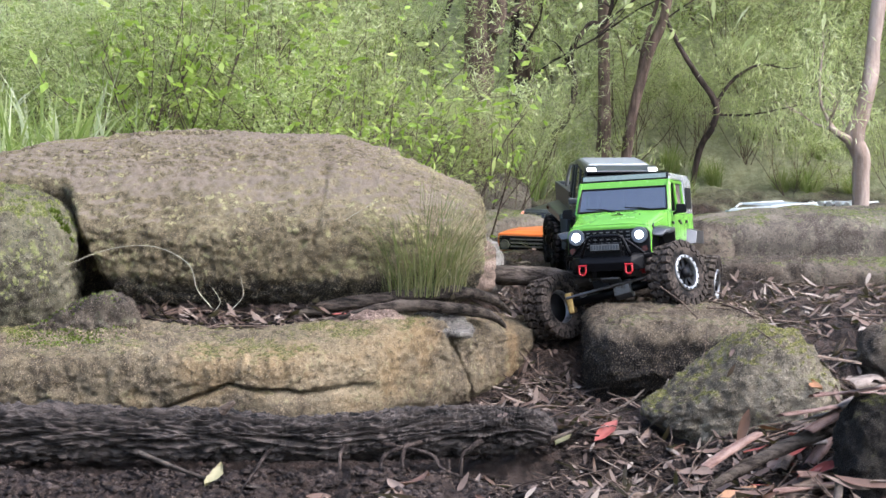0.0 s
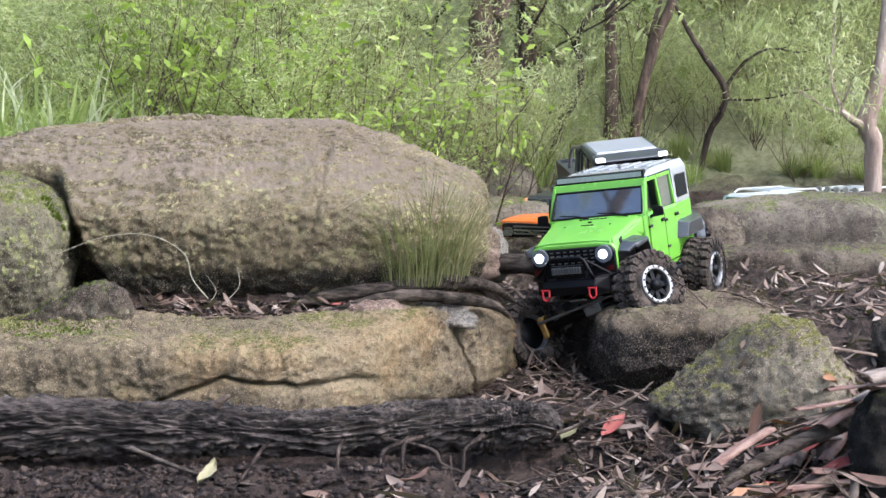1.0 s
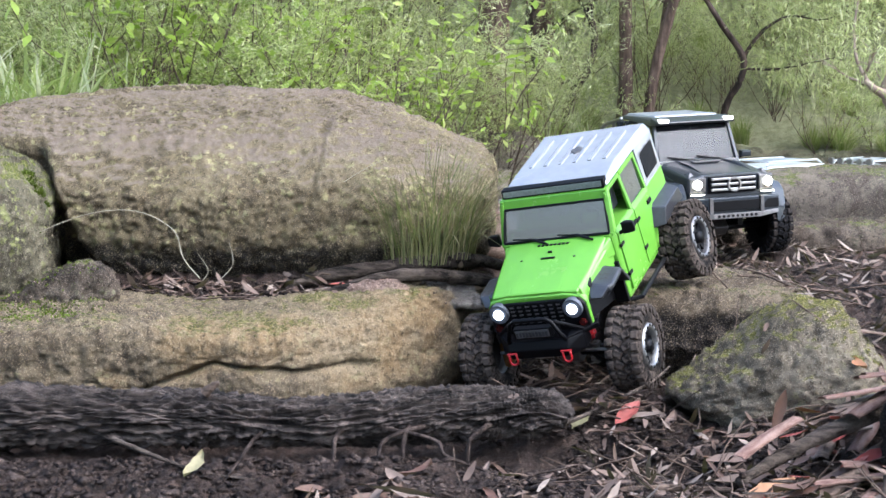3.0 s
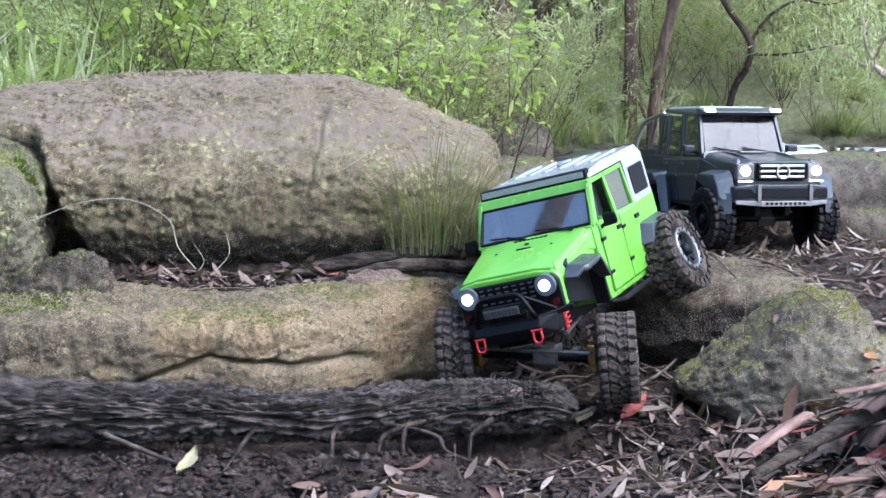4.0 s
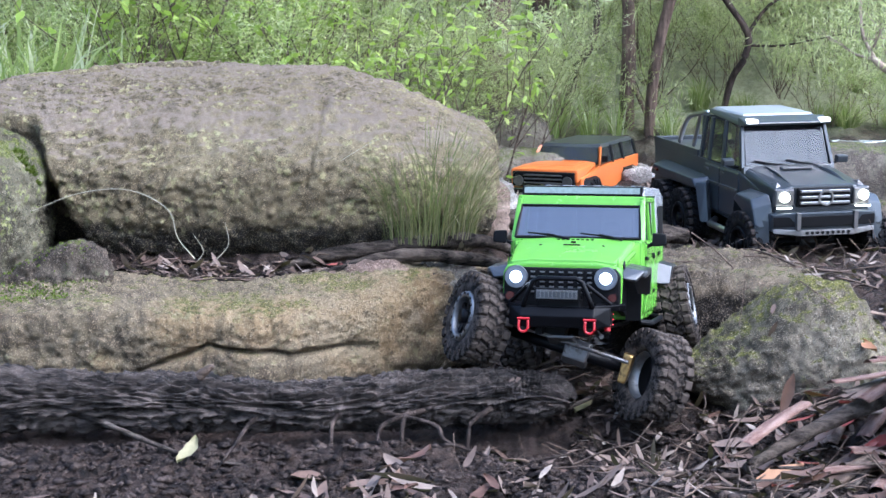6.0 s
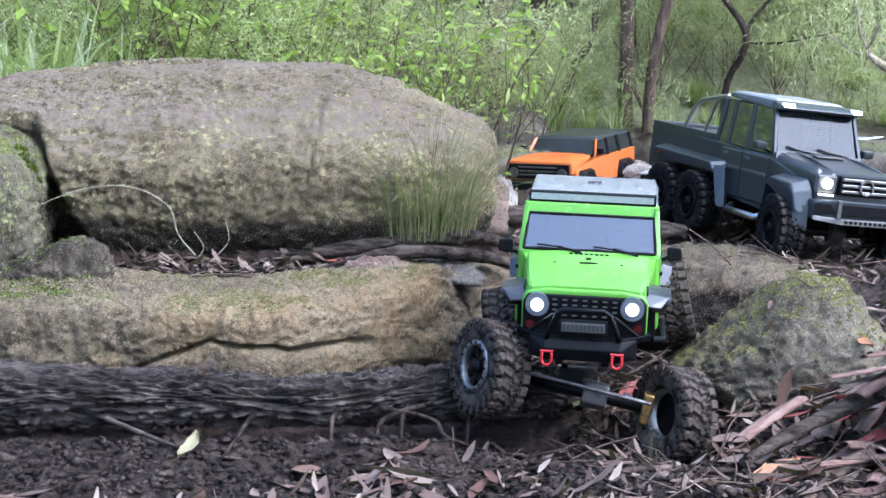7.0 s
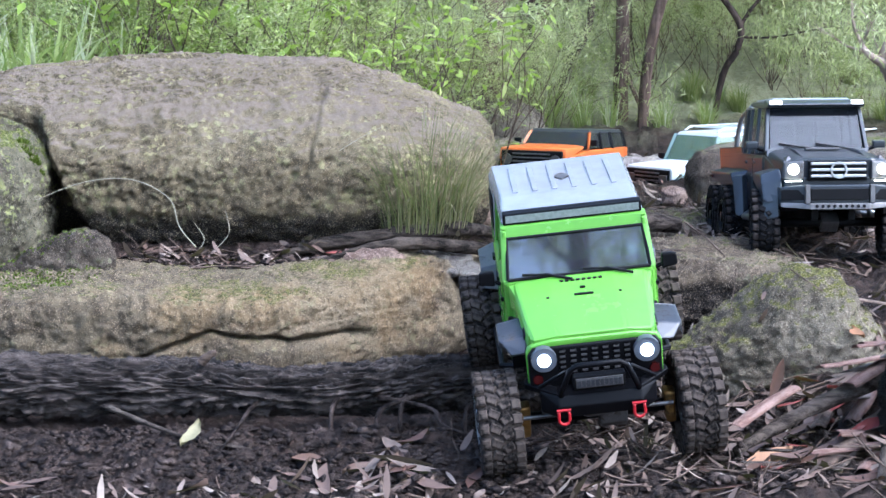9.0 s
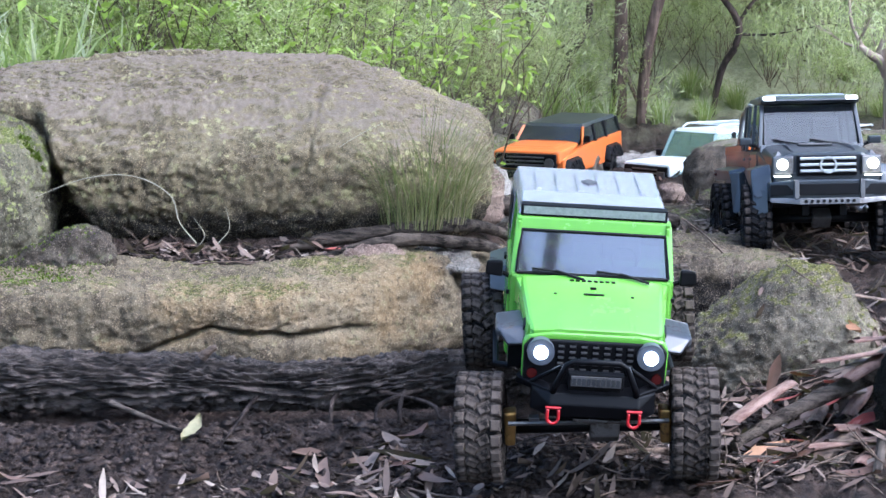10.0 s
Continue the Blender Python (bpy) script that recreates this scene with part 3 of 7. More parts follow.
def grow(rng, start, direction, length, radius, depth, twigs, tips, wander=0.35, kids=3, up=0.15):
    """A limb that wanders and forks; twigs gather tubes, tips gather the places where leaves sit."""
    pts, rr, d, p = [start], [radius], direction.normalized(), start.copy()
    n = 5
    for k in range(n):
        d = (d + Vector((rng.gauss(0, wander), rng.gauss(0, wander), rng.gauss(0, wander) + up)) * 0.5).normalized()
        p = p + d * (length / n)
        pts.append(p.copy())
        rr.append(radius * (1 - 0.7 * (k + 1) / n))
        if depth <= 1:
            tips.append((p.copy(), d.copy()))
        if depth > 0 and k >= 1 and rng.random() < kids / n * 1.4:
            q = (d + Vector((rng.gauss(0, 0.8), rng.gauss(0, 0.8), rng.gauss(0.1, 0.5)))).normalized()
            grow(rng, p, q, length * rng.uniform(0.45, 0.7), rr[-1] * 0.7, depth - 1, twigs, tips, wander, kids, up)
    twigs.append((pts, rr))


def shrub(name, seed, height, stems, leaf_len, leaf_w, per_tip, leaf_mat, label, depth=2, lean=0.5, category="bush", twig_mat=None, bend=0.3):
    rng = random.Random(seed)
    twigs, tips = [], []
    for _ in range(stems):
        a = rng.uniform(0, 2 * math.pi)
        d = Vector((lean * math.cos(a), lean * math.sin(a), 1))
        grow(rng, Vector((0.04 * math.cos(a), 0.04 * math.sin(a), 0)), d, height * rng.uniform(0.7, 1.05), 0.004 * rng.uniform(0.7, 1.3), depth, twigs, tips, 0.3, 4)
    thing = new(name)
    tv, tf = [], []
    for pts, rr in twigs:
        tube(pts, rr, 5, 0, 0, False, tv, tf)
    tagged(from_lists("stem", tv, tf, twig_mat or M_TWIG, thing), kind="stuff")
    lv, lf = [], []
    for p, d in tips:
        for _ in range(per_tip):
            q = (d * 0.4 + Vector((rng.gauss(0, 1), rng.gauss(0, 1), rng.gauss(0.15, 0.6)))).normalized()
            leaf_faces(lv, lf, p + Vector((rng.gauss(0, 0.012), rng.gauss(0, 0.012), rng.gauss(0, 0.012))), q, leaf_len * rng.uniform(0.6, 1.25), leaf_w * rng.uniform(0.7, 1.2), bend, rng.gauss(0, 0.6), 2)
    tagged(from_lists("foliage", lv, lf, leaf_mat, thing), kind="stuff")
    return tagged(thing, label, category)


def scatter(first, places, rng, group=""):
    """The first thing and its copies on the ground at the places (x, y, scale)."""
    if group:
        tagged(first, group=group)
    for i, (x, y, s) in enumerate(places):
        m = pose(x, y, float(ground_z(x, y)) - 0.01, rng.uniform(-6, 6), rng.uniform(-6, 6), rng.uniform(0, 360))
        m = m @ Matrix.Scale(s, 4)
        if i == 0:
            first.matrix_basis = m
        else:
            copy_thing(first, m)


rng = random.Random(5)
spots = lambda n, x0, x1, y0, y1, s0, s1: [(rng.uniform(x0, x1), rng.uniform(y0, y1), rng.uniform(s0, s1)) for _ in range(n)]
WATTLE = "feathery pale green wattle bush with thin stems"
scatter(shrub("bush", 11, 0.85, 7, 0.030, 0.0045, 9, M_FEATHER, WATTLE, 2, 0.5), spots(24, -1.6, -0.25, 3.9, 5.2, 0.6, 1.0) + spots(16, 0.2, 2.7, 5.2, 6.4, 0.4, 0.8) + spots(16, 0.35, 2.3, 4.98, 5.5, 0.25, 0.45) + spots(22, 0.25, 2.4, 5.3, 7.0, 0.5, 1.0) + [(0.12, 4.62, 0.42), (0.22, 4.72, 0.45), (0.31, 4.78, 0.36), (0.0, 4.5, 0.42), (0.05, 4.85, 0.6)] + spots(14, -2.4, 2.8, 6.0, 8.0, 0.7, 1.3), rng, "wattle bushes")
scatter(shrub("bush", 12, 0.9, 6, 0.036, 0.013, 6, M_SHRUB, "light green leafy bush on the slope", 2, 0.6), spots(12, -1.7, -0.25, 4.0, 5.3, 0.5, 0.95) + spots(14, 0.3, 2.6, 5.5, 7.0, 0.4, 0.8) + spots(12, -2.6, 3.0, 6.0, 9.0, 0.8, 1.5), rng, "leafy bushes")
scatter(shrub("bush", 13, 0.75, 8, 0.024, 0.006, 8, M_SHRUB, "fine-leaved yellow-green bush on the slope", 2, 0.7), spots(18, -1.5, -0.2, 3.7, 4.9, 0.5, 0.9) + spots(10, -0.2, 0.4, 5.0, 5.3, 0.3, 0.5) + spots(18, 0.1, 2.5, 5.0, 6.2, 0.3, 0.6) + spots(12, -2.8, 3.2, 6.2, 9.5, 0.9, 1.6), rng, "fine-leaved bushes")
scatter(shrub("sapling", 14, 0.62, 3, 0.038, 0.017, 2, M_BROAD, "broad-leaved bright green sapling behind the boulder", 1, 0.35, "sapling"), [(-0.80, 3.85, 1.1), (-0.66, 3.8, 1.0), (-0.16, 3.6, 0.6), (-0.06, 3.5, 0.5), (0.02, 3.55, 0.5), (-0.40, 3.8, 0.6), (-0.28, 3.75, 0.75), (-0.5, 3.85, 0.8), (-0.2, 4.1, 0.8), (-0.58, 3.7, 0.8), (-0.72, 3.72, 0.9), (0.08, 3.9, 0.7), (-0.34, 3.65, 0.6)], rng, "saplings")
LOMANDRA = "tall strappy green grass clump with some pale blades"
scatter(grass_tuft(21, 130, 0.46, 0.38, 0.016, M_GRASS, LOMANDRA, 0.9), [(-1.0, 3.46, 1.0), (-0.88, 3.48, 1.05), (-0.74, 3.54, 0.95), (-0.92, 3.7, 1.2), (-1.15, 3.65, 1.2), (-0.66, 3.66, 0.8)] + spots(4, -1.5, -0.7, 3.6, 4.4, 0.6, 1.0), rng, "strappy grass")
scatter(grass_tuft(22, 70, 0.36, 0.26, 0.009, M_GRASS, "arching green grass clump on the bank", 1.2), [(0.30, 4.98, 0.8), (0.42, 5.0, 0.65), (0.24, 4.95, 0.75), (0.5, 5.0, 0.55), (0.10, 4.85, 0.6), (0.66, 5.0, 0.5)] + spots(5, 0.7, 2.3, 5.0, 5.6, 0.3, 0.5), rng, "arching grass")
scatter(grass_tuft(23, 260, 0.20, 0.16, 0.0035, M_TUSSOCK, "fine dry tussock grass on the slope", 1.0), spots(24, -1.5, 0.0, 3.4, 4.6, 0.6, 1.1) + spots(24, 0.1, 2.5, 4.95, 6.2, 0.4, 0.8), rng, "tussocks")
rock_grass = grass_tuft(24, 150, 0.24, 0.19, 0.0014, M_WISPY, "wispy green grass growing against the large boulder", 0.9)
rock_grass.matrix_basis = pose(-0.035, 2.74, 0.195, 6, 0, 30)
for x, y, z, s, a in ((0.0, 2.755, 0.20, 0.9, 80), (-0.07, 2.73, 0.19, 0.75, 200), (0.02, 2.78, 0.2, 0.75, 150)):
    copy_thing(rock_grass, pose(x, y, z, 5, 0, a) @ Matrix.Scale(s, 4))


def crown(rng, tips, per_tip, length, width, spread=0.12, lists=None):
    verts, faces = lists or ([], [])
    for p, d in tips:
        for _ in range(per_tip):
            q = Vector((rng.gauss(0, 1), rng.gauss(0, 1), rng.gauss(-0.5, 0.6))).normalized()
            leaf_faces(verts, faces, p + Vector((rng.gauss(0, spread), rng.gauss(0, spread), rng.gauss(0, spread))), q, length * rng.uniform(0.6, 1.3), width, 0.3, rng.gauss(0, 0.6), 2)
    return verts, faces


def back(line, k):
    """The line moved away from the walk's start by the factor k, along the way it is seen."""
    e = Vector((0, -0.15, 0.54))
    return [e + (Vector(p) - e) * k for p in line]


def tree(points, radii, material, label, seed, limbs, leafy=1, crown_mat=None, leaf_len=0.05, k=1.0):
    """A bent trunk with forking limbs and a loose crown of narrow leaves; limbs are lists of points with a radius."""
    rng = random.Random(seed)
    thing = new("tree")
    points, limbs, radii = back(points, k), [(back(a, k), b * k) for a, b in limbs], [r * k for r in radii]
    points[0].z = float(ground_z(points[0].x, points[0].y)) - 0.04
    base = Vector(points[0])
    thing.matrix_basis = Matrix.Translation(base)
    pts = [p - base for p in bent(points, 7)]
    rr = [float(np.interp(i / (len(pts) - 1), np.linspace(0, 1, len(radii)), radii)) for i in range(len(pts))]
    from_lists("trunk", *tube(pts, rr, 16, 0.25, seed), material, thing)
    tips = []
    for line, r in limbs:
        lp = [p - base for p in bent(line, 6)]
        tw, tp = [], []
        lv, lf = tube(lp, [r * (1 - 0.65 * i / (len(lp) - 1)) for i in range(len(lp))], 10, 0.25, seed + r)
        for k in range(len(lp) // 3, len(lp), 4):
            grow(rng, lp[k], Vector((rng.gauss(0, 1), rng.gauss(0, 1), rng.gauss(0.4, 0.5))), r * 9, r * 0.3, 1, tw, tp, 0.3, 3)
        for a, b in tw:
            tube(a, b, 5, 0, 0, False, lv, lf)
        from_lists("limb", lv, lf, material, thing)
        tips += tp
    top, tw, tp = pts[-1], [], []
    lv, lf = [], []
    for k in range(6):
        a = k * 1.05 + rng.random()
        grow(rng, pts[-1 - k * 2], Vector((math.cos(a), math.sin(a), 0.7)), 0.9, rr[-1 - k * 2] * 0.45, 2, tw, tp, 0.3, 3)
    for a, b in tw:
        tube(a, b, 5, 0, 0, False, lv, lf)
    tagged(from_lists("branchwork", lv, lf, material, thing), kind="stuff")
    tagged(from_lists("crown", *crown(rng, tips, 7, 0.026, 0.0038, 0.05, crown(rng, tp, leafy, leaf_len, 0.014)), crown_mat or M_FEATHER, thing), kind="stuff")
    return tagged(thing, label, "tree")


tree([(0.13, 5.0, 0.15), (0.135, 5.0, 0.6), (0.14, 5.02, 1.1), (0.12, 5.05, 2.0), (0.15, 5.1, 3.2)], [0.052, 0.047, 0.044, 0.038, 0.025], M_TRUNK, "thick dark stringy-barked tree trunk", 1, [([(0.13, 5.0, 0.66), (0.19, 4.98, 0.78), (0.21, 4.98, 1.0), (0.22, 5.0, 1.4)], 0.035)], k=0.97)
tree([(0.30, 5.6, 0.2), (0.31, 5.6, 0.9), (0.30, 5.62, 1.6), (0.33, 5.7, 3.0)], [0.05, 0.045, 0.04, 0.025], M_TRUNK, "grey tree trunk in the bush", 2, [])
tree([(0.36, 6.2, 0.4), (0.37, 6.2, 1.0), (0.38, 6.2, 1.8), (0.36, 6.3, 3.2)], [0.045, 0.045, 0.04, 0.025], M_TRUNK, "dark tree trunk in the bush", 3, [])
tree([(0.49, 4.62, 0.2), (0.495, 4.62, 0.5), (0.49, 4.62, 0.75), (0.48, 4.6, 1.3), (0.5, 4.6, 2.6)], [0.022, 0.019, 0.017, 0.016, 0.01], M_TRUNK, "slender brown tree in the bush", 4, [([(0.495, 4.62, 0.42), (0.53, 4.6, 0.34), (0.55, 4.6, 0.28)], 0.008)], k=1.1)
tree([(0.545, 4.55, 0.2), (0.56, 4.55, 0.45), (0.61, 4.55, 0.66), (0.67, 4.55, 0.85), (0.72, 4.55, 1.4), (0.78, 4.6, 2.6)], [0.016, 0.015, 0.014, 0.013, 0.012, 0.008], M_TRUNK, "slender leaning brown tree in the bush", 5, [([(0.57, 4.55, 0.48), (0.60, 4.57, 0.68), (0.65, 4.58, 0.86), (0.70, 4.58, 1.1)], 0.009)], k=1.1)
tree([(0.28, 4.25, 0.28), (0.31, 4.22, 0.42), (0.355, 4.2, 0.50), (0.372, 4.2, 0.58), (0.36, 4.2, 0.66), (0.41, 4.2, 0.74), (0.46, 4.2, 0.76), (0.5, 4.2, 1.0)], [0.010, 0.010, 0.010, 0.009, 0.008, 0.007, 0.005, 0.003], M_BRANCH, "crooked dark sapling in the bush", 6, [([(0.36, 4.2, 0.52), (0.30, 4.2, 0.47), (0.25, 4.2, 0.46), (0.2, 4.2, 0.48)], 0.005), ([(0.36, 4.2, 0.62), (0.33, 4.2, 0.68), (0.3, 4.2, 0.7)], 0.004)], 4, k=1.19)
tree([(0.22, 4.5, 0.24), (0.24, 4.5, 0.45), (0.23, 4.5, 0.7), (0.25, 4.5, 1.2)], [0.011, 0.010, 0.008, 0.005], M_BRANCH, "thin dark sapling in the bush", 16, [([(0.235, 4.5, 0.5), (0.18, 4.5, 0.53), (0.15, 4.5, 0.5)], 0.006)], 4, k=1.12)
tree([(0.05, 4.4, 0.3), (0.02, 4.4, 0.5), (-0.02, 4.4, 0.68), (0.03, 4.4, 0.78), (0.06, 4.4, 0.9), (0.1, 4.4, 1.3)], [0.008, 0.008, 0.009, 0.008, 0.006, 0.004], M_BRANCH, "crooked dark branch rising from bushes", 17, [([(-0.02, 4.4, 0.68), (-0.08, 4.4, 0.72), (-0.12, 4.4, 0.73)], 0.014)], 4, k=1.14)
tree([(0.735, 4.55, 0.25), (0.76, 4.52, 0.40), (0.79, 4.5, 0.46), (0.80, 4.5, 0.53), (0.74, 4.5, 0.62), (0.68, 4.5, 0.72), (0.64, 4.5, 0.85), (0.62, 4.5, 1.3)], [0.009, 0.009, 0.009, 0.009, 0.008, 0.006, 0.005, 0.003], M_BRANCH, "crooked dark sapling in the bush", 7, [([(0.80, 4.5, 0.53), (0.85, 4.5, 0.6), (0.92, 4.5, 0.64), (1.0, 4.5, 0.63)], 0.006), ([(0.80, 4.5, 0.5), (0.9, 4.5, 0.5), (1.05, 4.5, 0.53)], 0.004)], 4, k=1.12)
tree([(1.215, 4.5, 0.2), (1.22, 4.5, 0.36), (1.20, 4.5, 0.44), (1.235, 4.5, 0.58), (1.26, 4.52, 0.8), (1.32, 4.55, 1.4), (1.3, 4.6, 2.8)], [0.022, 0.024, 0.026, 0.022, 0.02, 0.018, 0.012], M_GUM, "smooth pinkish gum tree with a broken limb", 8, [([(1.20, 4.5, 0.42), (1.15, 4.48, 0.445), (1.12, 4.48, 0.47)], 0.016), ([(1.14, 4.48, 0.45), (1.10, 4.48, 0.52), (1.09, 4.48, 0.6), (1.1, 4.48, 0.7)], 0.006)])
tree([(-1.12, 5.4, 0.3), (-1.12, 5.4, 0.9), (-1.12, 5.4, 1.7), (-1.1, 5.5, 3.0)], [0.022, 0.022, 0.02, 0.014], M_TRUNK, "thin grey tree trunk in the bush", 9, [])
tree([(-0.90, 5.2, 0.3), (-0.89, 5.2, 0.8), (-0.86, 5.2, 1.5), (-0.84, 5.2, 3.0)], [0.022, 0.021, 0.019, 0.014], M_TRUNK, "thin brown tree trunk in the bush", 10, [([(-0.89, 5.2, 0.85), (-0.83, 5.2, 0.95), (-0.75, 5.2, 1.1)], 0.01)])
tree([(-1.45, 5.6, 0.3), (-1.46, 5.6, 0.9), (-1.45, 5.6, 1.6), (-1.4, 5.6, 3.0)], [0.035, 0.033, 0.03, 0.02], M_TRUNK, "dark tree trunk in the bush", 18, [])
tree([(1.0, 7.0, 0.7), (1.02, 7.0, 1.3), (1.0, 7.0, 2.2), (1.0, 7, 4)], [0.03, 0.028, 0.025, 0.02], M_TRUNK, "slim tree trunk behind the bushes", 19, [])
tree([(1.75, 6.4, 0.6), (1.74, 6.4, 1.2), (1.76, 6.4, 2.2), (1.7, 6.4, 4)], [0.035, 0.03, 0.028, 0.02], M_GUM, "pale tree trunk behind the bushes", 20, [])
backdrop_rng = random.Random(77)
for i in range(26):
    x, y = backdrop_rng.uniform(-7, 8), backdrop_rng.uniform(9, 20)
    z = float(ground_z(x, y))
    tree([(x, y, z - 0.1), (x + 0.05, y, z + 1.2), (x - 0.1, y, z + 2.6), (x + 0.1, y, z + 4)], [0.07, 0.06, 0.05, 0.03], M_TRUNK, "far tree in the bush", 100 + i, [], 2, M_SHRUB, 0.16)
for i, (x, y) in enumerate(((-3.2, -4.0), (-1.4, -5.5), (0.6, -4.6), (2.2, -6.0), (3.6, -3.8), (-0.4, -8.0), (1.5, -9.0), (-4.5, 0.5), (6.8, -2.0))):
    z = float(ground_z(x, y))
    tree([(x, y, z - 0.1), (x + 0.05, y, z + 1.5), (x - 0.1, y, z + 3.2), (x + 0.1, y, z + 5)], [0.09, 0.08, 0.06, 0.03], M_TRUNK, "tall tree standing across the track", 200 + i, [], 6, M_SHRUB, 0.16)


# ---------------------------------------------------------------- model cars: materials
MUD = (0.075, 0.058, 0.045)
M_GREEN = plain("lime_green_paint", (0.118, 0.31, 0.034), 0.25, 0.0, 0.08, 30, 0.0, dirt=(0.16, 0.30, 0.05), dirt_amount=0.05)
M_BLACK = plain("black_plastic", (0.005, 0.005, 0.006), 0.5, 0.0, 0.3, 80, 0.2, spec=0.12)
M_SATIN = plain("satin_black_metal", (0.004, 0.004, 0.005), 0.4, 0.0, 0.3, 80, 0.1, spec=0.10)
M_HARDTOP = plain("grey_hardtop", (0.40, 0.405, 0.43), 0.27, 0.55, 0.12, 40, 0.05, spec=0.8)
M_FLARE = plain("grey_flare_metal", (0.065, 0.068, 0.075), 0.3, 0.5, 0.25, 60, 0.1, dirt=MUD, dirt_amount=0.15)
M_RUBBER = plain("muddy_tyre_rubber", (0.007, 0.0068, 0.0068), 0.85, 0.0, 0.3, 90, 0.5, spec=0.06, dirt=(0.085, 0.068, 0.057), dirt_amount=0.70)
M_RUBBER_CLEAN = plain("dark_tyre_rubber", (0.010, 0.010, 0.011), 0.8, 0.0, 0.3, 90, 0.5, spec=0.06, dirt=(0.05, 0.041, 0.036), dirt_amount=0.3)
M_CHROME = plain("silver_metal", (0.50, 0.50, 0.50), 0.3, 1.0, 0.2, 70, 0.1)
M_DULL = plain("dull_aluminium", (0.16, 0.155, 0.155), 0.45, 0.8, 0.3, 70, 0.2, dirt=MUD, dirt_amount=0.2)
M_BRASS = plain("brass_knuckle_metal", (0.45, 0.28, 0.10), 0.35, 1.0, 0.3, 90, 0.2, dirt=MUD, dirt_amount=0.25)
M_REDM = plain("red_metal", (0.40, 0.014, 0.02), 0.35, 0.1, 0.15, 60, 0.0)
M_GUNMETAL = plain("dark_grey_paint", (0.035, 0.04, 0.046), 0.28, 0.2, 0.12, 30, 0.0, spec=0.6)
M_GFLARE = plain("blue_grey_flare", (0.034, 0.041, 0.050), 0.28, 0.2, 0.15, 40, 0.0)
M_ORANGE_PAINT = plain("orange_paint", (0.50, 0.125, 0.025), 0.3, 0.0, 0.1, 30, 0.0)
M_WHITE_PAINT = plain("white_paint", (0.52, 0.55, 0.56), 0.35, 0.0, 0.1, 30, 0.0)
M_TEAL = plain("grey_green_paint", (0.16, 0.23, 0.22), 0.35, 0.0, 0.15, 30, 0.0)
M_SILVER_PAINT = plain("silver_grey_paint", (0.30, 0.32, 0.35), 0.3, 0.3, 0.12, 30, 0.0)
M_INSIDE = plain("dark_cabin_lining", (0.03, 0.03, 0.033), 0.8, 0.0, 0.4, 60, 0.2)
M_TAN = plain("grey_seat_cloth", (0.16, 0.16, 0.17), 0.9, 0.0, 0.3, 60, 0.2)


def glass_material(name, tint, rough=0.03, ior=1.75):
    n = Nodes(name, rough, spec=0.6)
    n.colour(tint)
    n.b.inputs["Transmission Weight"].default_value = 0.85
    n.b.inputs["IOR"].default_value = ior
    n.b.inputs["Coat Weight"].default_value = 1.0 if ior > 1.6 else 0.0
    n.b.inputs["Coat IOR"].default_value = 1.7
    n.rough(n.math("ADD", rough, n.math("MULTIPLY", n.ramp(n.noise(60, 5), 0.55, 0.8), 0.12 if ior > 1.6 else 0.03)))
    return n.m


M_GLASS = glass_material("tinted_window", (0.13, 0.14, 0.17))
M_GLASS_DARK = glass_material("dark_window", (0.10, 0.11, 0.13), 0.05, 1.45)
M_GLASS_TEAL = glass_material("greenish_window", (0.4, 0.62, 0.58))


def glow(name, c, strength):
    n = Nodes(name, 0.2)
    n.colour(c)
    n.b.inputs["Emission Color"].default_value = (*c, 1)
    n.b.inputs["Emission Strength"].default_value = strength
    return n.m


M_LED = glow("white_headlight", (0.92, 0.96, 1.0), 2.5)
M_LAMP = plain("grey_lamp_housing", (0.10, 0.11, 0.13), 0.35, 0.3, 0.1, 60, 0.0)
M_RED_DARK = plain("dark_red_lens", (0.04, 0.004, 0.004), 0.2, 0.0, 0.1, 60, 0.0)
# green-grey tone puts the bonnet's reflection into the strip's colour
M_STRIP = plain("bonnet_tinted_lamp_strip", (0.26, 0.30, 0.27), 0.25, 0.3, 0.3, 200, 0.2)
M_RING = plain("silver_beadlock_ring", (0.33, 0.33, 0.33), 0.42, 0.9, 0.3, 70, 0.2, dirt=MUD, dirt_amount=0.2)
M_RIM = plain("grey_beadlock_ring", (0.20, 0.20, 0.205), 0.4, 0.8, 0.3, 70, 0.2, dirt=MUD, dirt_amount=0.3)
M_LED_WARM = glow("warm_headlight", (1.0, 0.95, 0.72), 2.2)
M_LED_SMALL = glow("roof_lamp", (1.0, 0.96, 0.82), 0.9)
M_LED_RED = glow("red_tail_lamp", (1.0, 0.05, 0.03), 1.0)


# ---------------------------------------------------------------- model cars: shapes
def hull(points, bevel=0.003, mirror=False):
    """A solid round the points, with rounded edges. mirror: the same points again at -x."""
    bm = bmesh.new()
    pts = list(points) + ([(-x, y, z) for x, y, z in points] if mirror else [])
    for p in pts:
        bm.verts.new(p)
    res = bmesh.ops.convex_hull(bm, input=bm.verts)
    loose = [v for v in bm.verts if not v.link_faces]
    bmesh.ops.delete(bm, geom=loose, context="VERTS")
    bmesh.ops.dissolve_limit(bm, angle_limit=0.02, verts=bm.verts, edges=bm.edges)
    if bevel:
        bmesh.ops.bevel(bm, geom=list(bm.edges), offset=bevel, segments=2, affect="EDGES", profile=0.6)
    bmesh.ops.recalc_face_normals(bm, faces=bm.faces)
    return bm


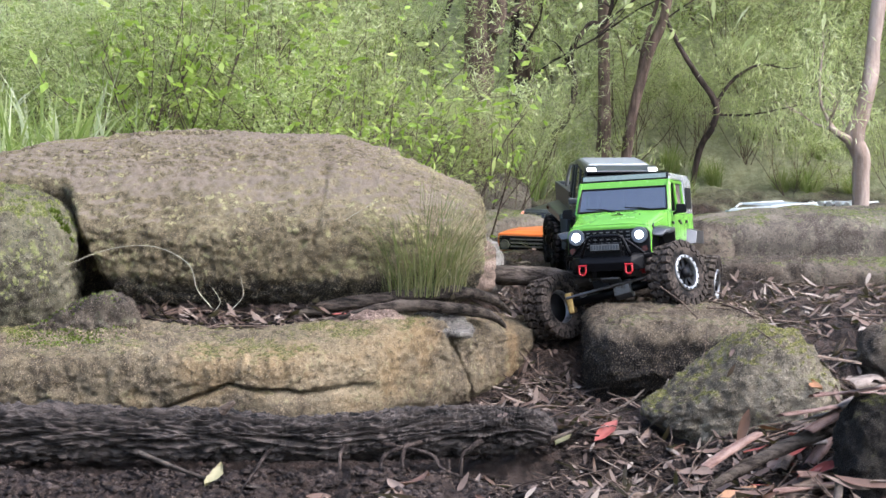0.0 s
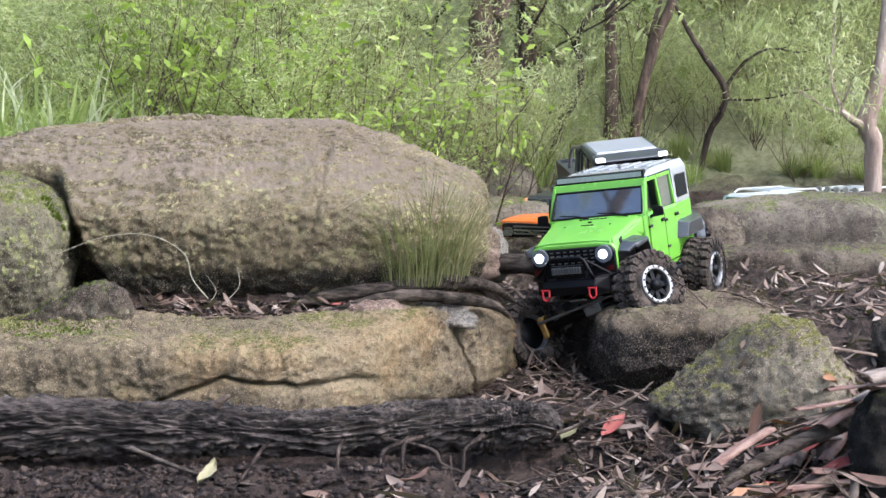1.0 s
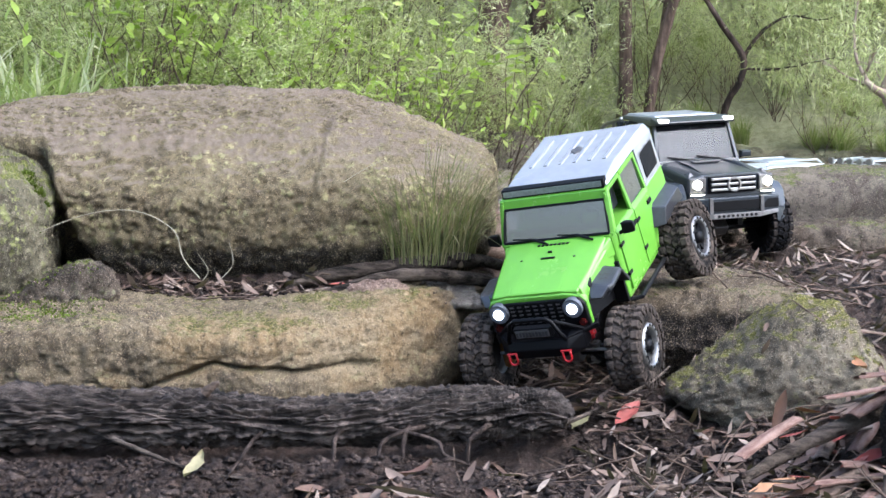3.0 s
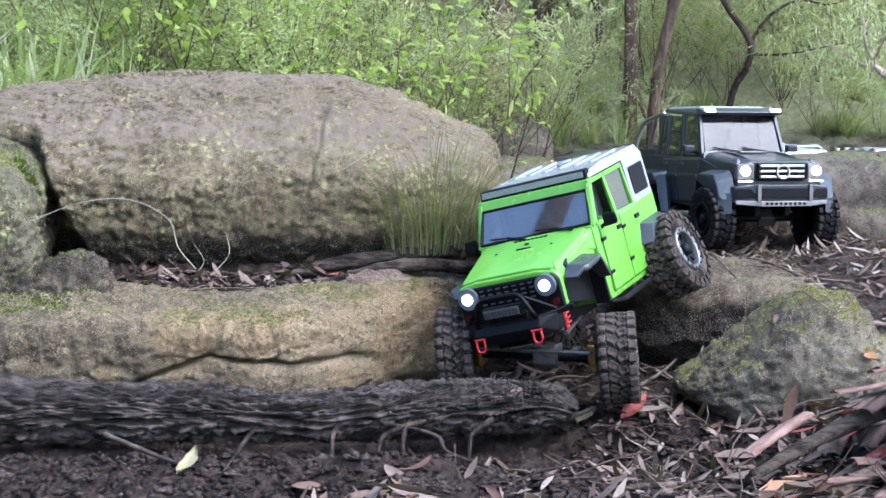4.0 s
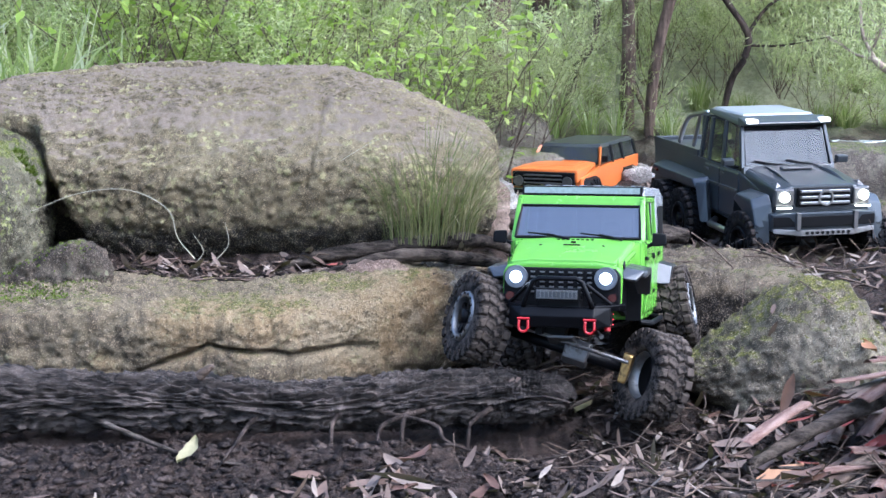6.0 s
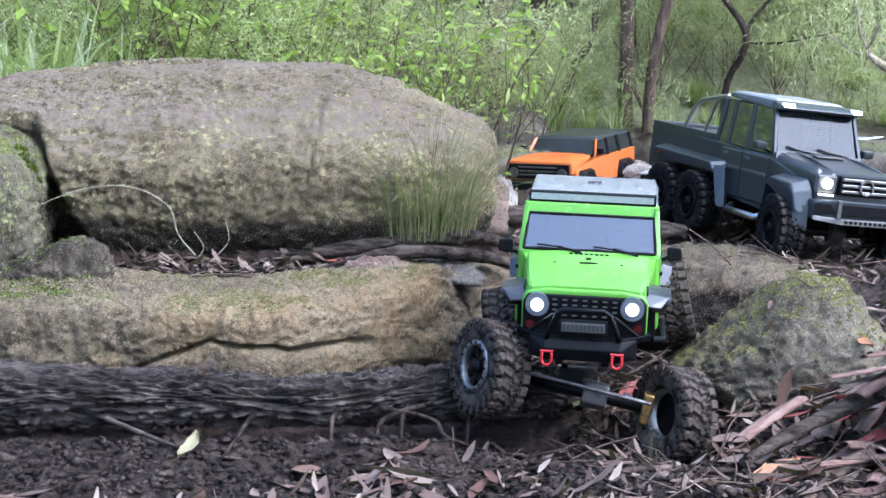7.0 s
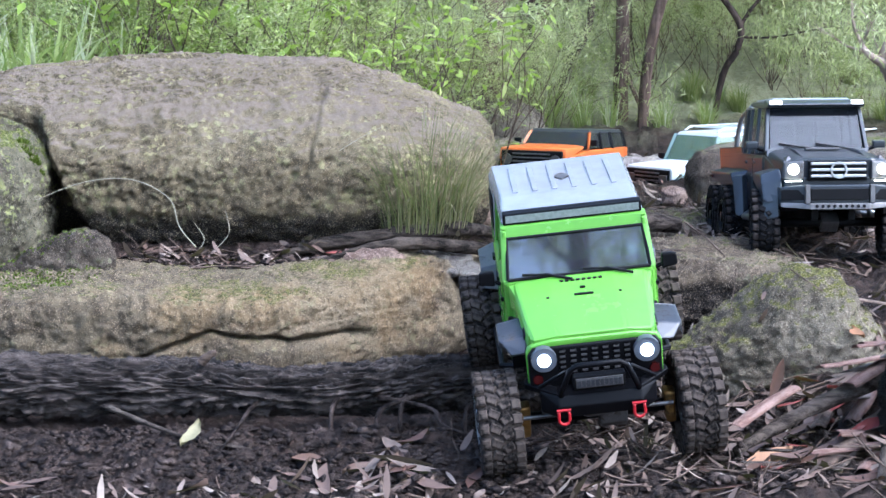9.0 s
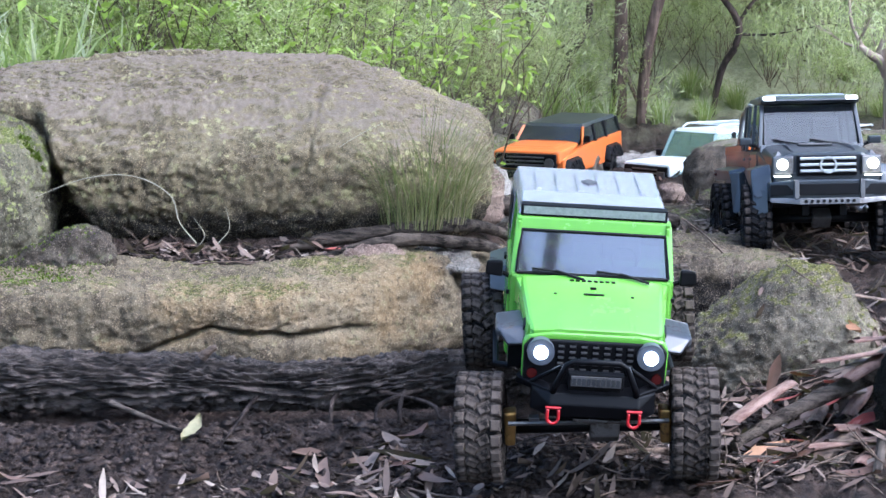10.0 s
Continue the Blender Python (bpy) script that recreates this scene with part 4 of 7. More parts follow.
def block(x0, x1, y0, y1, z0, z1, bevel=0.002):
    return hull([(x, y, z) for x in (x0, x1) for y in (y0, y1) for z in (z0, z1)], bevel)


def bar(a, b, r, sides=8):
    """A round rod between two points as a bmesh."""
    return rod([a, b], r, sides)


def rod(points, r, sides=8, n=0):
    pts = bent(points, n) if n else points
    verts, faces = tube(pts, [r] * len(pts), sides)
    bm = bmesh.new()
    vs = [bm.verts.new(v) for v in verts]
    for f in faces:
        bm.faces.new([vs[i] for i in f])
    return bm


def disc(centre, r, depth, axis="y", sides=24, bevel=0.001):
    """A short cylinder whose axis is x or y."""
    pts = []
    for k in range(sides):
        a = 2 * math.pi * k / sides
        c, s = r * math.cos(a), r * math.sin(a)
        for h in (-depth / 2, depth / 2):
            pts.append((centre[0] + c, centre[1] + h, centre[2] + s) if axis == "y" else (centre[0] + h, centre[1] + c, centre[2] + s))
    return hull(pts, 0)


def ring(profile, sides=40):
    """A surface of revolution about x from (x, r) pairs, closed."""
    bm = bmesh.new()
    rows = []
    for k in range(sides):
        a = 2 * math.pi * k / sides
        rows.append([bm.verts.new((x, r * math.cos(a), r * math.sin(a))) for x, r in profile])
    n = len(profile)
    for k in range(sides):
        for j in range(n):
            bm.faces.new((rows[k][j], rows[k][(j + 1) % n], rows[(k + 1) % sides][(j + 1) % n], rows[(k + 1) % sides][j]))
    bmesh.ops.recalc_face_normals(bm, faces=bm.faces)
    return bm


def add_block(bm, centre, size, m):
    geo = bmesh.ops.create_cube(bm, size=1)
    bmesh.ops.transform(bm, matrix=m @ Matrix.Translation(centre) @ Matrix.Diagonal((*size, 1)), verts=geo["verts"])


def tyre_mesh(R, W):
    h, core = W / 2, R * 0.93
    return ring([(-h * 0.80, R * 0.52), (-h * 0.98, R * 0.62), (-h, R * 0.76), (-h * 0.92, R * 0.88), (-h * 0.72, core), (0, core * 1.01), (h * 0.72, core), (h * 0.92, R * 0.88), (h, R * 0.76), (h * 0.98, R * 0.62), (h * 0.80, R * 0.52)], 44)


@functools.lru_cache(None)
def lug_meshes(R, W, lugs, rubber):
    """The tread blocks of a tyre as shared meshes: shoulder, side (wide, narrow) and centre block of each side."""
    h, w, out = W / 2, R * 2 * math.pi / lugs, {}
    for side in (-1, 1):
        for key, c, size, turn in (("shoulder", (side * h * 0.79, R * 0.945), (h * 0.44, w * 0.66, R * 0.12), 0), ("wide", (side * h * 0.97, R * 0.865), (h * 0.16, w * 0.56, R * 0.16), 0), ("narrow", (side * h * 0.97, R * 0.865), (h * 0.16, w * 0.34, R * 0.15), 0), ("centre", (side * h * 0.27, R * 0.955), (h * 0.50, w * 0.56, R * 0.09), side * 0.5)):
            x, y, z = (0.5 * k for k in size)
            bm = hull([(a * x * k, b * y * k, d * z) for a in (-1, 1) for b in (-1, 1) for d, k in ((-1, 1.12), (0.55, 1.0), (1, 0.80))], 0)
            bmesh.ops.transform(bm, matrix=Matrix.Translation((c[0], 0, c[1])) @ Matrix.Rotation(turn, 4, "Z"), verts=bm.verts)
            me = bpy.data.meshes.new("tread_block")
            bm.to_mesh(me)
            bm.free()
            me.materials.append(rubber)
            out[side, key] = me
    return out


def tread(tyre, R, W, lugs, rubber):
    meshes = lug_meshes(R, W, lugs, rubber)
    for k in range(lugs):
        for side in (-1, 1):
            for key, a in (("shoulder", side * 0.5), ("wide" if k % 2 else "narrow", side * 0.5), ("centre", side / 2.2)):
                ob = new("tread_block", meshes[side, key])
                ob.parent = tyre
                ob.matrix_basis = Matrix.Rotation((2 * k + a) * math.pi / lugs, 4, "X")


def wheel(parent, R, W, side, rubber, rim_mat, hub_mat, lugs=22):
    """A wheel about its own centre: the tyre carries rim, face and hub. side: +1 or -1, where its outer face looks."""
    t = part("wheel", tyre_mesh(R, W), rubber, parent, "knobbly off-road tyre")
    tread(t, R, W, lugs, rubber)
    s, h = side, W / 2
    part("rim", ring([(s * h * 0.96, R * 0.43), (s * h * 1.03, R * 0.45), (s * h * 1.03, R * 0.54), (s * h * 0.9, R * 0.555), (-s * h * 0.7, R * 0.53), (-s * h * 0.7, R * 0.49), (s * h * 0.5, R * 0.43)], 32), rim_mat, t)
    bm = bmesh.new()
    for k in range(8):
        add_block(bm, (s * h * 0.62, 0, R * 0.30), (W * 0.10, R * 0.13, R * 0.36), Matrix.Rotation(2 * math.pi * k / 8, 4, "X"))
    for k in range(16):
        add_block(bm, (s * h * 1.04, 0, R * 0.5), (W * 0.03, R * 0.05, R * 0.05), Matrix.Rotation(2 * math.pi * k / 16, 4, "X"))
    part("spokes", bm, hub_mat, t, smooth=False)
    part("hub", disc((s * h * 0.72, 0, 0), R * 0.16, W * 0.3, "x", 16), hub_mat, t)
    part("back_plate", disc((-s * h * 0.1, 0, 0), R * 0.46, W * 0.08, "x", 24), M_BLACK, t)
    return t


def spring_rod(a, b, r, turns, thick):
    a, b = Vector(a), Vector(b)
    d = (b - a).normalized()
    u = d.cross(Vector((0, 1, 0.2))).normalized()
    v = d.cross(u)
    n = turns * 10
    return rod([a + (b - a) * (k / n) + (u * math.cos(k * math.pi / 5) + v * math.sin(k * math.pi / 5)) * r for k in range(n + 1)], thick, 6)


JEEP_R, JEEP_W, JEEP_X, JEEP_Y = 0.0645, 0.052, 0.123, 0.153


def green_jeep():
    car = new("toy_jeep")
    P = lambda name, bm, mat, label="", parent=car, smooth=False: part(name, bm, mat, parent, label, smooth)
    # lower tub, cowl, bonnet, radiator frame
    body = P("body", hull([(0.0945, -0.058, 0.014), (0.0965, -0.05, 0.05), (0.097, -0.05, 0.122), (0.093, -0.058, 0.128), (0.0945, 0.198, 0.03), (0.097, 0.198, 0.06), (0.097, 0.198, 0.124), (0.0945, 0.085, 0.014)], 0.003, True), M_GREEN)
    P("cowl", hull([(0.093, -0.048, 0.09), (0.093, -0.05, 0.127), (0.086, -0.085, 0.098), (0.083, -0.085, 0.117)], 0.003, True), M_GREEN, parent=body)
    bonnet = P("bonnet", hull([(0.089, -0.055, 0.118), (0.084, -0.056, 0.1275), (0.04, -0.056, 0.131), (0.0785, -0.176, 0.092), (0.074, -0.18, 0.100), (0.04, -0.1815, 0.1035), (0.078, -0.176, 0.075), (0.089, -0.06, 0.075)], 0.004, True), M_GREEN)
    for k in range(8):
        x = -0.0245 + k * 0.007
        P("vent_slot", block(x - 0.0022, x + 0.0022, -0.072, -0.068, 0.1275, 0.1292, 0), M_BLACK, parent=bonnet)
    P("vent_scoop", block(-0.012, 0.012, -0.1035, -0.0995, 0.1205, 0.1225, 0.0006), M_BLACK, parent=bonnet)
    P("washer_nozzle", block(-0.0035, 0.0035, -0.0895, -0.0865, 0.1225, 0.1265, 0.0006), M_BLACK, parent=bonnet)
    for x in (-0.045, 0.045):
        P("bonnet_pin", block(x - 0.0018, x + 0.0018, -0.1035, -0.1, 0.118, 0.1215, 0.0005), M_BLACK, parent=bonnet)
    for s in (-1, 1):
        P("bonnet_latch", hull([(s * 0.0775, -0.15, 0.088), (s * 0.083, -0.15, 0.085), (s * 0.0775, -0.142, 0.104), (s * 0.082, -0.142, 0.102), (s * 0.0775, -0.158, 0.098), (s * 0.0815, -0.156, 0.096)], 0.001), M_BLACK, parent=bonnet)
    grille = P("grille_frame", hull([(0.082, -0.172, 0.04), (0.083, -0.172, 0.085), (0.078, -0.172, 0.096), (0.05, -0.174, 0.1015), (0.082, -0.181, 0.042), (0.0825, -0.182, 0.083), (0.076, -0.183, 0.094), (0.05, -0.184, 0.0985)], 0.003, True), M_GREEN)
    P("grille_panel", hull([(0.081, -0.176, 0.034), (0.0815, -0.178, 0.083), (0.074, -0.180, 0.093), (0.080, -0.1855, 0.036), (0.080, -0.187, 0.082), (0.0725, -0.1875, 0.0915)], 0.002, True), M_BLACK, parent=grille)
    for k in range(7):
        x = -0.039 + k * 0.013
        slot = P("grille_slot", hull([(x - 0.0042, -0.186, 0.054), (x + 0.0042, -0.186, 0.054), (x - 0.0042, -0.188, 0.088), (x + 0.0042, -0.188, 0.088), (x - 0.0042, -0.1865, 0.0535), (x + 0.0042, -0.1895, 0.088), (x, -0.19, 0.09)], 0.0008), M_SATIN, parent=grille)
        for j in range(5):
            z = 0.058 + j * 0.0068
            P("slot_bar", block(x - 0.0032, x + 0.0032, -0.1905, -0.1885, z, z + 0.0022, 0), M_DULL, parent=grille)
    for s in (-1, 1):
        lamp = P("headlight", disc((s * 0.0618, -0.188, 0.079), 0.0155, 0.012), M_LAMP, "round headlight in a grey ring")
        P("lens", disc((s * 0.0618, -0.1945, 0.079), 0.0080, 0.004), M_LED, "lit white lens", lamp)
        P("side_marker", disc((s * 0.0705, -0.1875, 0.0525), 0.0058, 0.006, sides=14), M_RED_DARK, "dark red marker lamp")
    # windscreen
    A, B = Vector((0.0912, -0.0545, 0.129)), Vector((0.087, -0.0275, 0.1777))
    frame_ob = P("windscreen_frame", hull([(0.0965, -0.056, 0.124), (0.0965, -0.048, 0.124), (0.0965, -0.0545, 0.130), (0.0965, -0.046, 0.130)], 0.002, True), M_GREEN)
    for s in (-1, 1):
        P("pillar", hull([(s * 0.0905, -0.055, 0.127), (s * 0.098, -0.052, 0.127), (s * 0.098, -0.042, 0.127), (s * 0.0905, -0.046, 0.127), (s * 0.0862, -0.0275, 0.186), (s * 0.0935, -0.025, 0.188), (s * 0.0935, -0.015, 0.188), (s * 0.0862, -0.018, 0.186)], 0.0015), M_GREEN, parent=frame_ob)
    P("header", hull([(0.0935, -0.0285, 0.1765), (0.0935, -0.02, 0.1765), (0.093, -0.023, 0.191), (0.093, -0.010, 0.192)], 0.002, True), M_GREEN, parent=frame_ob)
    for a, b in (((-0.0905, -0.0545, 0.1305), (0.0905, -0.0545, 0.1305)), ((-0.0865, -0.0285, 0.1765), (0.0865, -0.0285, 0.1765)), ((-0.0905, -0.0545, 0.1305), (-0.0865, -0.0285, 0.1765)), ((0.0905, -0.0545, 0.1305), (0.0865, -0.0285, 0.1765))):
        P("window_seal", bar(a, b, 0.0022, 6), M_BLACK, parent=frame_ob)
    pane = P("windscreen", hull([(0.09, -0.0535, 0.130), (0.09, -0.0520, 0.130), (0.0865, -0.0280, 0.177), (0.0865, -0.0265, 0.177)], 0, True), M_GLASS, "tinted windscreen reflecting trees")
    for s, x in ((1, 0.055), (1, -0.022)):
        P("wiper", rod([(x + 0.004, -0.062, 0.1305), (x - 0.022, -0.0575, 0.1345), (x - 0.05, -0.0565, 0.137)], 0.0014, 6), M_BLACK)
        P("wiper_arm", rod([(x + 0.012, -0.068, 0.129), (x - 0.022, -0.0575, 0.1355)], 0.0018, 6), M_BLACK)
    # doors, windows and pillars
    for s in (-1, 1):
        for y0, y1, nm in ((-0.044, 0.036, "front"), (0.039, 0.112, "rear")):
            door = P("door", hull([(s * 0.0955, y0, 0.022), (s * 0.0995, y0, 0.026), (s * 0.0995, y0, 0.121), (s * 0.0955, y0, 0.126), (s * 0.0955, y1, 0.022), (s * 0.0995, y1 - (0.02 if nm == "rear" else 0), 0.026), (s * 0.0995, y1, 0.06), (s * 0.0995, y1, 0.121), (s * 0.0955, y1, 0.126)], 0.0015), M_GREEN)
            P("door_handle", block(s * 0.1005 - 0.002, s * 0.1005 + 0.002, y1 - 0.02, y1 - 0.004, 0.103, 0.109, 0.001), M_BLACK, parent=door)
            for j in (0.05, 0.1):
                P("hinge", block(s * 0.0995 - 0.002, s * 0.0995 + 0.002, y0 - 0.004, y0 + 0.01, j, j + 0.005, 0.0008), M_BLACK, parent=door)
            top0 = y0 + (0.018 if nm == "front" else 0)
            for a, b in (((y0 if nm == "rear" else y0 + 0.004, 0.124), (top0, 0.186)), ((y1, 0.124), (y1, 0.186))):
                P("window_post", hull([(s * 0.0965, a[0] - 0.003, a[1]), (s * 0.0965, a[0] + 0.003, a[1]), (s * 0.0905, b[0] - 0.003, b[1]), (s * 0.0905, b[0] + 0.003, b[1]), (s * 0.0915, a[0] - 0.003, a[1]), (s * 0.0915, a[0] + 0.003, a[1]), (s * 0.0865, b[0] - 0.003, b[1]), (s * 0.0865, b[0] + 0.003, b[1])], 0.001), M_GREEN, parent=door)
            P("window_top", hull([(s * x, y, z) for x in (0.0865, 0.0918) for y in (top0, y1) for z in (0.183, 0.190)], 0.001), M_GREEN, parent=door)
            if nm == "rear":
                P("window", hull([(s * 0.0925, y0, 0.126), (s * 0.0915, y0, 0.126), (s * 0.0925, y1, 0.126), (s * 0.0915, y1, 0.126), (s * 0.0885, y0, 0.185), (s * 0.0875, y0, 0.185), (s * 0.0885, y1, 0.185), (s * 0.0875, y1, 0.185)], 0), M_GLASS, parent=door)
        mirror = P("wing_mirror", hull([(s * 0.106, -0.043, 0.119), (s * 0.128, -0.041, 0.121), (s * 0.106, -0.043, 0.140), (s * 0.127, -0.041, 0.139), (s * 0.108, -0.029, 0.121), (s * 0.125, -0.030, 0.123), (s * 0.108, -0.029, 0.138), (s * 0.124, -0.030, 0.137)], 0.003), M_BLACK)
        P("mirror_arm", bar((s * 0.096, -0.036, 0.118), (s * 0.112, -0.036, 0.126), 0.003, 6), M_BLACK, parent=mirror)
    # hard top
    top = P("hard_top", hull([(0.0915, -0.014, 0.1915), (0.0875, -0.010, 0.2005), (0.0945, 0.196, 0.192), (0.089, 0.192, 0.2045), (0.085, 0.05, 0.2055)], 0.003, True), M_HARDTOP, "grey moulded hard top")
    P("rear_shell", hull([(0.0965, 0.116, 0.122), (0.0925, 0.116, 0.193), (0.0965, 0.197, 0.122), (0.0945, 0.197, 0.193)], 0.002, True), M_HARDTOP, parent=top)
    for s in (-1, 1):
        P("quarter_window", hull([(s * 0.0975, 0.126, 0.134), (s * 0.0955, 0.128, 0.178), (s * 0.0975, 0.184, 0.134), (s * 0.0965, 0.184, 0.178), (s * 0.09, 0.13, 0.15)], 0.0005), M_BLACK, parent=top)
    for k in range(6):
        x = -0.065 + k * 0.026
        P("roof_rib", hull([(x + dx, y, z) for dx in (-0.0035, 0.0035) for y in (0.06, 0.165) for z in (0.2035, 0.2075)], 0.001), M_HARDTOP, parent=top)
    P("roof_mount", hull([(0.012 * c, 0.11 + 0.014 * d, z) for c, d in ((1, 0), (-1, 0), (0, 1), (0, -1)) for z in (0.204, 0.2075)], 0.001), M_DULL, parent=top)
    lb = P("roof_light_bar", hull([(0.0885, -0.020, 0.1915), (0.0885, -0.0175, 0.205), (0.0885, -0.002, 0.1915), (0.0885, -0.004, 0.206)], 0.0015, True), M_SATIN, "black roof light bar")
    P("lamp_strip", hull([(0.085, -0.0205, 0.1945), (0.085, -0.0212, 0.1945), (0.085, -0.0192, 0.2035), (0.085, -0.0200, 0.2035)], 0, True), M_STRIP, parent=lb)
    # cabin inside
    P("dashboard", hull([(0.085, -0.045, 0.118), (0.085, -0.02, 0.135), (0.085, 0.0, 0.11)], 0.002, True), M_INSIDE)
    P("floor_pan", block(-0.088, 0.088, -0.04, 0.19, 0.10, 0.123, 0.001), M_INSIDE)
    for x in (-0.042, 0.042):
        seat = P("seat", hull([(x + a, y, z) for a in (-0.024, 0.024) for y, z in ((0.035, 0.122), (0.05, 0.172), (0.06, 0.172), (0.062, 0.122))], 0.004), M_TAN)
        P("headrest", hull([(x + a, y, z) for a in (-0.013, 0.013) for y, z in ((0.05, 0.173), (0.054, 0.186), (0.062, 0.186), (0.06, 0.173))], 0.003), M_TAN, parent=seat)
    P("steering_wheel", rod([(0.042 + 0.016 * math.cos(a), -0.004 + 0.006 * math.sin(a), 0.138 + 0.015 * math.sin(a)) for a in [k * math.pi / 6 for k in range(13)]], 0.002, 6), M_BLACK)
    # flares
    for s in (-1, 1):
        flare = P("front_flare", hull([(s * x, y, z + d) for x, y, z in ((0.078, -0.148, 0.094), (0.108, -0.152, 0.088), (0.113, -0.144, 0.089), (0.08, -0.098, 0.098), (0.113, -0.098, 0.092)) for d in (0, -0.009)], 0.003), M_FLARE, "dark metal wheel-arch flare")
        P("flare_front", hull([(s * x, y, z) for x, y, z in ((0.078, -0.149, 0.094), (0.110, -0.149, 0.089), (0.078, -0.146, 0.089), (0.110, -0.146, 0.084), (0.082, -0.168, 0.079), (0.099, -0.164, 0.077), (0.082, -0.164, 0.076), (0.099, -0.16, 0.073))], 0.0015), M_FLARE, parent=flare)
        P("flare_back", hull([(s * x, y, z) for x, y, z in ((0.08, -0.097, 0.098), (0.113, -0.097, 0.092), (0.08, -0.1, 0.093), (0.113, -0.1, 0.087), (0.09, -0.062, 0.055), (0.108, -0.064, 0.055), (0.09, -0.067, 0.052), (0.108, -0.069, 0.052))], 0.0015), M_FLARE, parent=flare)
        P("wheel_liner", hull([(s * x, y, z) for x in (0.066, 0.074) for y, z in ((-0.172, 0.045), (-0.168, 0.07), (-0.148, 0.09), (-0.098, 0.094), (-0.066, 0.06), (-0.06, 0.02))], 0.001), M_BLACK, parent=flare)
        P("rear_flare", hull([(s * 0.096, 0.09, 0.06), (s * 0.096, 0.105, 0.092), (s * 0.118, 0.10, 0.06), (s * 0.12, 0.112, 0.086), (s * 0.12, 0.185, 0.086), (s * 0.096, 0.195, 0.092), (s * 0.118, 0.2, 0.06), (s * 0.096, 0.2, 0.06)], 0.0015), M_FLARE)
        P("tub_guard", block(s * 0.084 - 0.011, s * 0.084 + 0.011, -0.066, -0.060, 0.014, 0.084, 0.001), M_BLACK)
        P("wheel_well", block(s * 0.034, s * 0.046, -0.17, -0.07, 0.03, 0.085, 0.002), M_BLACK)
        P("rock_slider", rod([(s * 0.093, -0.055, 0.012), (s * 0.108, -0.045, 0.010), (s * 0.108, 0.075, 0.010), (s * 0.093, 0.085, 0.012)], 0.004, 8), M_BLACK)
    # front bumper
    bumper = P("bumper", hull([(0.07, -0.2, 0.014), (0.05, -0.217, 0.012), (0.05, -0.222, 0.028), (0.05, -0.215, 0.04), (0.07, -0.198, 0.04), (0.07, -0.175, 0.016), (0.07, -0.175, 0.04)], 0.002, True), M_SATIN, "black steel bumper with a bull bar")
    for s in (-1, 1):
        P("bumper_wing", hull([(s * 0.05, -0.214, 0.042), (s * 0.088, -0.178, 0.044), (s * 0.05, -0.214, 0.036), (s * 0.088, -0.172, 0.034), (s * 0.05, -0.2, 0.046), (s * 0.084, -0.165, 0.046)], 0.0012), M_SATIN, parent=bumper)
        P("bar_brace", bar((s * 0.038, -0.216, 0.072), (s * 0.07, -0.192, 0.044), 0.0026), M_SATIN, parent=bumper)
        sh = P("shackle", rod([(s * 0.0452 - 0.006, -0.2215, 0.022), (s * 0.0452 - 0.006, -0.2225, 0.010), (s * 0.0452, -0.223, 0.006), (s * 0.0452 + 0.006, -0.2225, 0.010), (s * 0.0452 + 0.006, -0.2215, 0.022)], 0.0019, 8, 4), M_REDM, "red tow shackle", smooth=True)
        P("shackle_pin", bar((s * 0.0452 - 0.0085, -0.2215, 0.024), (s * 0.0452 + 0.0085, -0.2215, 0.024), 0.0017), M_REDM, parent=sh)
    P("bull_bar", rod([(-0.047, -0.214, 0.04), (-0.044, -0.218, 0.05), (-0.034, -0.219, 0.074), (-0.026, -0.219, 0.079), (0.026, -0.219, 0.079), (0.034, -0.219, 0.074), (0.044, -0.218, 0.05), (0.047, -0.214, 0.04)], 0.0036, 10), M_SATIN, parent=bumper, smooth=True)
    lampbar = P("bumper_light_bar", block(-0.031, 0.031, -0.222, -0.21, 0.049, 0.066, 0.0015), M_BLACK, "small grey light bar")
    P("lamp_face", block(-0.028, 0.028, -0.2235, -0.2215, 0.0515, 0.0635, 0.0005), M_DULL, parent=lampbar)
    for k in range(10):
        P("led_cell", block(-0.0265 + k * 0.0054, -0.0225 + k * 0.0054, -0.2245, -0.2232, 0.0535, 0.0612, 0), M_FLARE, parent=lampbar)
    P("winch", block(-0.03, 0.03, -0.205, -0.18, 0.018, 0.05, 0.003), M_BLACK, parent=bumper)
    # chassis
    for s in (-1, 1):
        P("chassis_rail", block(s * 0.03 - 0.005, s * 0.03 + 0.005, -0.19, 0.19, 0.0, 0.03, 0.001), M_BLACK)
    P("gearbox", hull([(0.022, -0.06, -0.012), (0.022, 0.06, -0.012), (0.028, -0.08, 0.03), (0.028, 0.08, 0.03)], 0.003, True), M_BLACK)
    P("skid_plate", hull([(0.02, -0.19, 0.0), (0.02, -0.16, -0.012), (0.016, -0.19, -0.004), (0.018, -0.16, -0.016)], 0.001, True), M_DULL)
    moving = {}
    for end, y in (("front", -JEEP_Y), ("rear", JEEP_Y)):
        axle = P("axle", bar((-0.088, 0, 0), (0.088, 0, 0), 0.0085, 12), M_SATIN, "dark axle tube with brass knuckles" if end == "front" else "dark axle tube", smooth=True)
        P("differential", hull([(a, b, c) for a in (0.002, 0.036) for b, c in ((-0.02, -0.008), (-0.02, 0.01), (0.015, -0.016), (0.015, 0.016), (-0.008, 0.018), (-0.008, -0.018))], 0.003), M_DULL if end == "front" else M_BLACK, parent=axle)
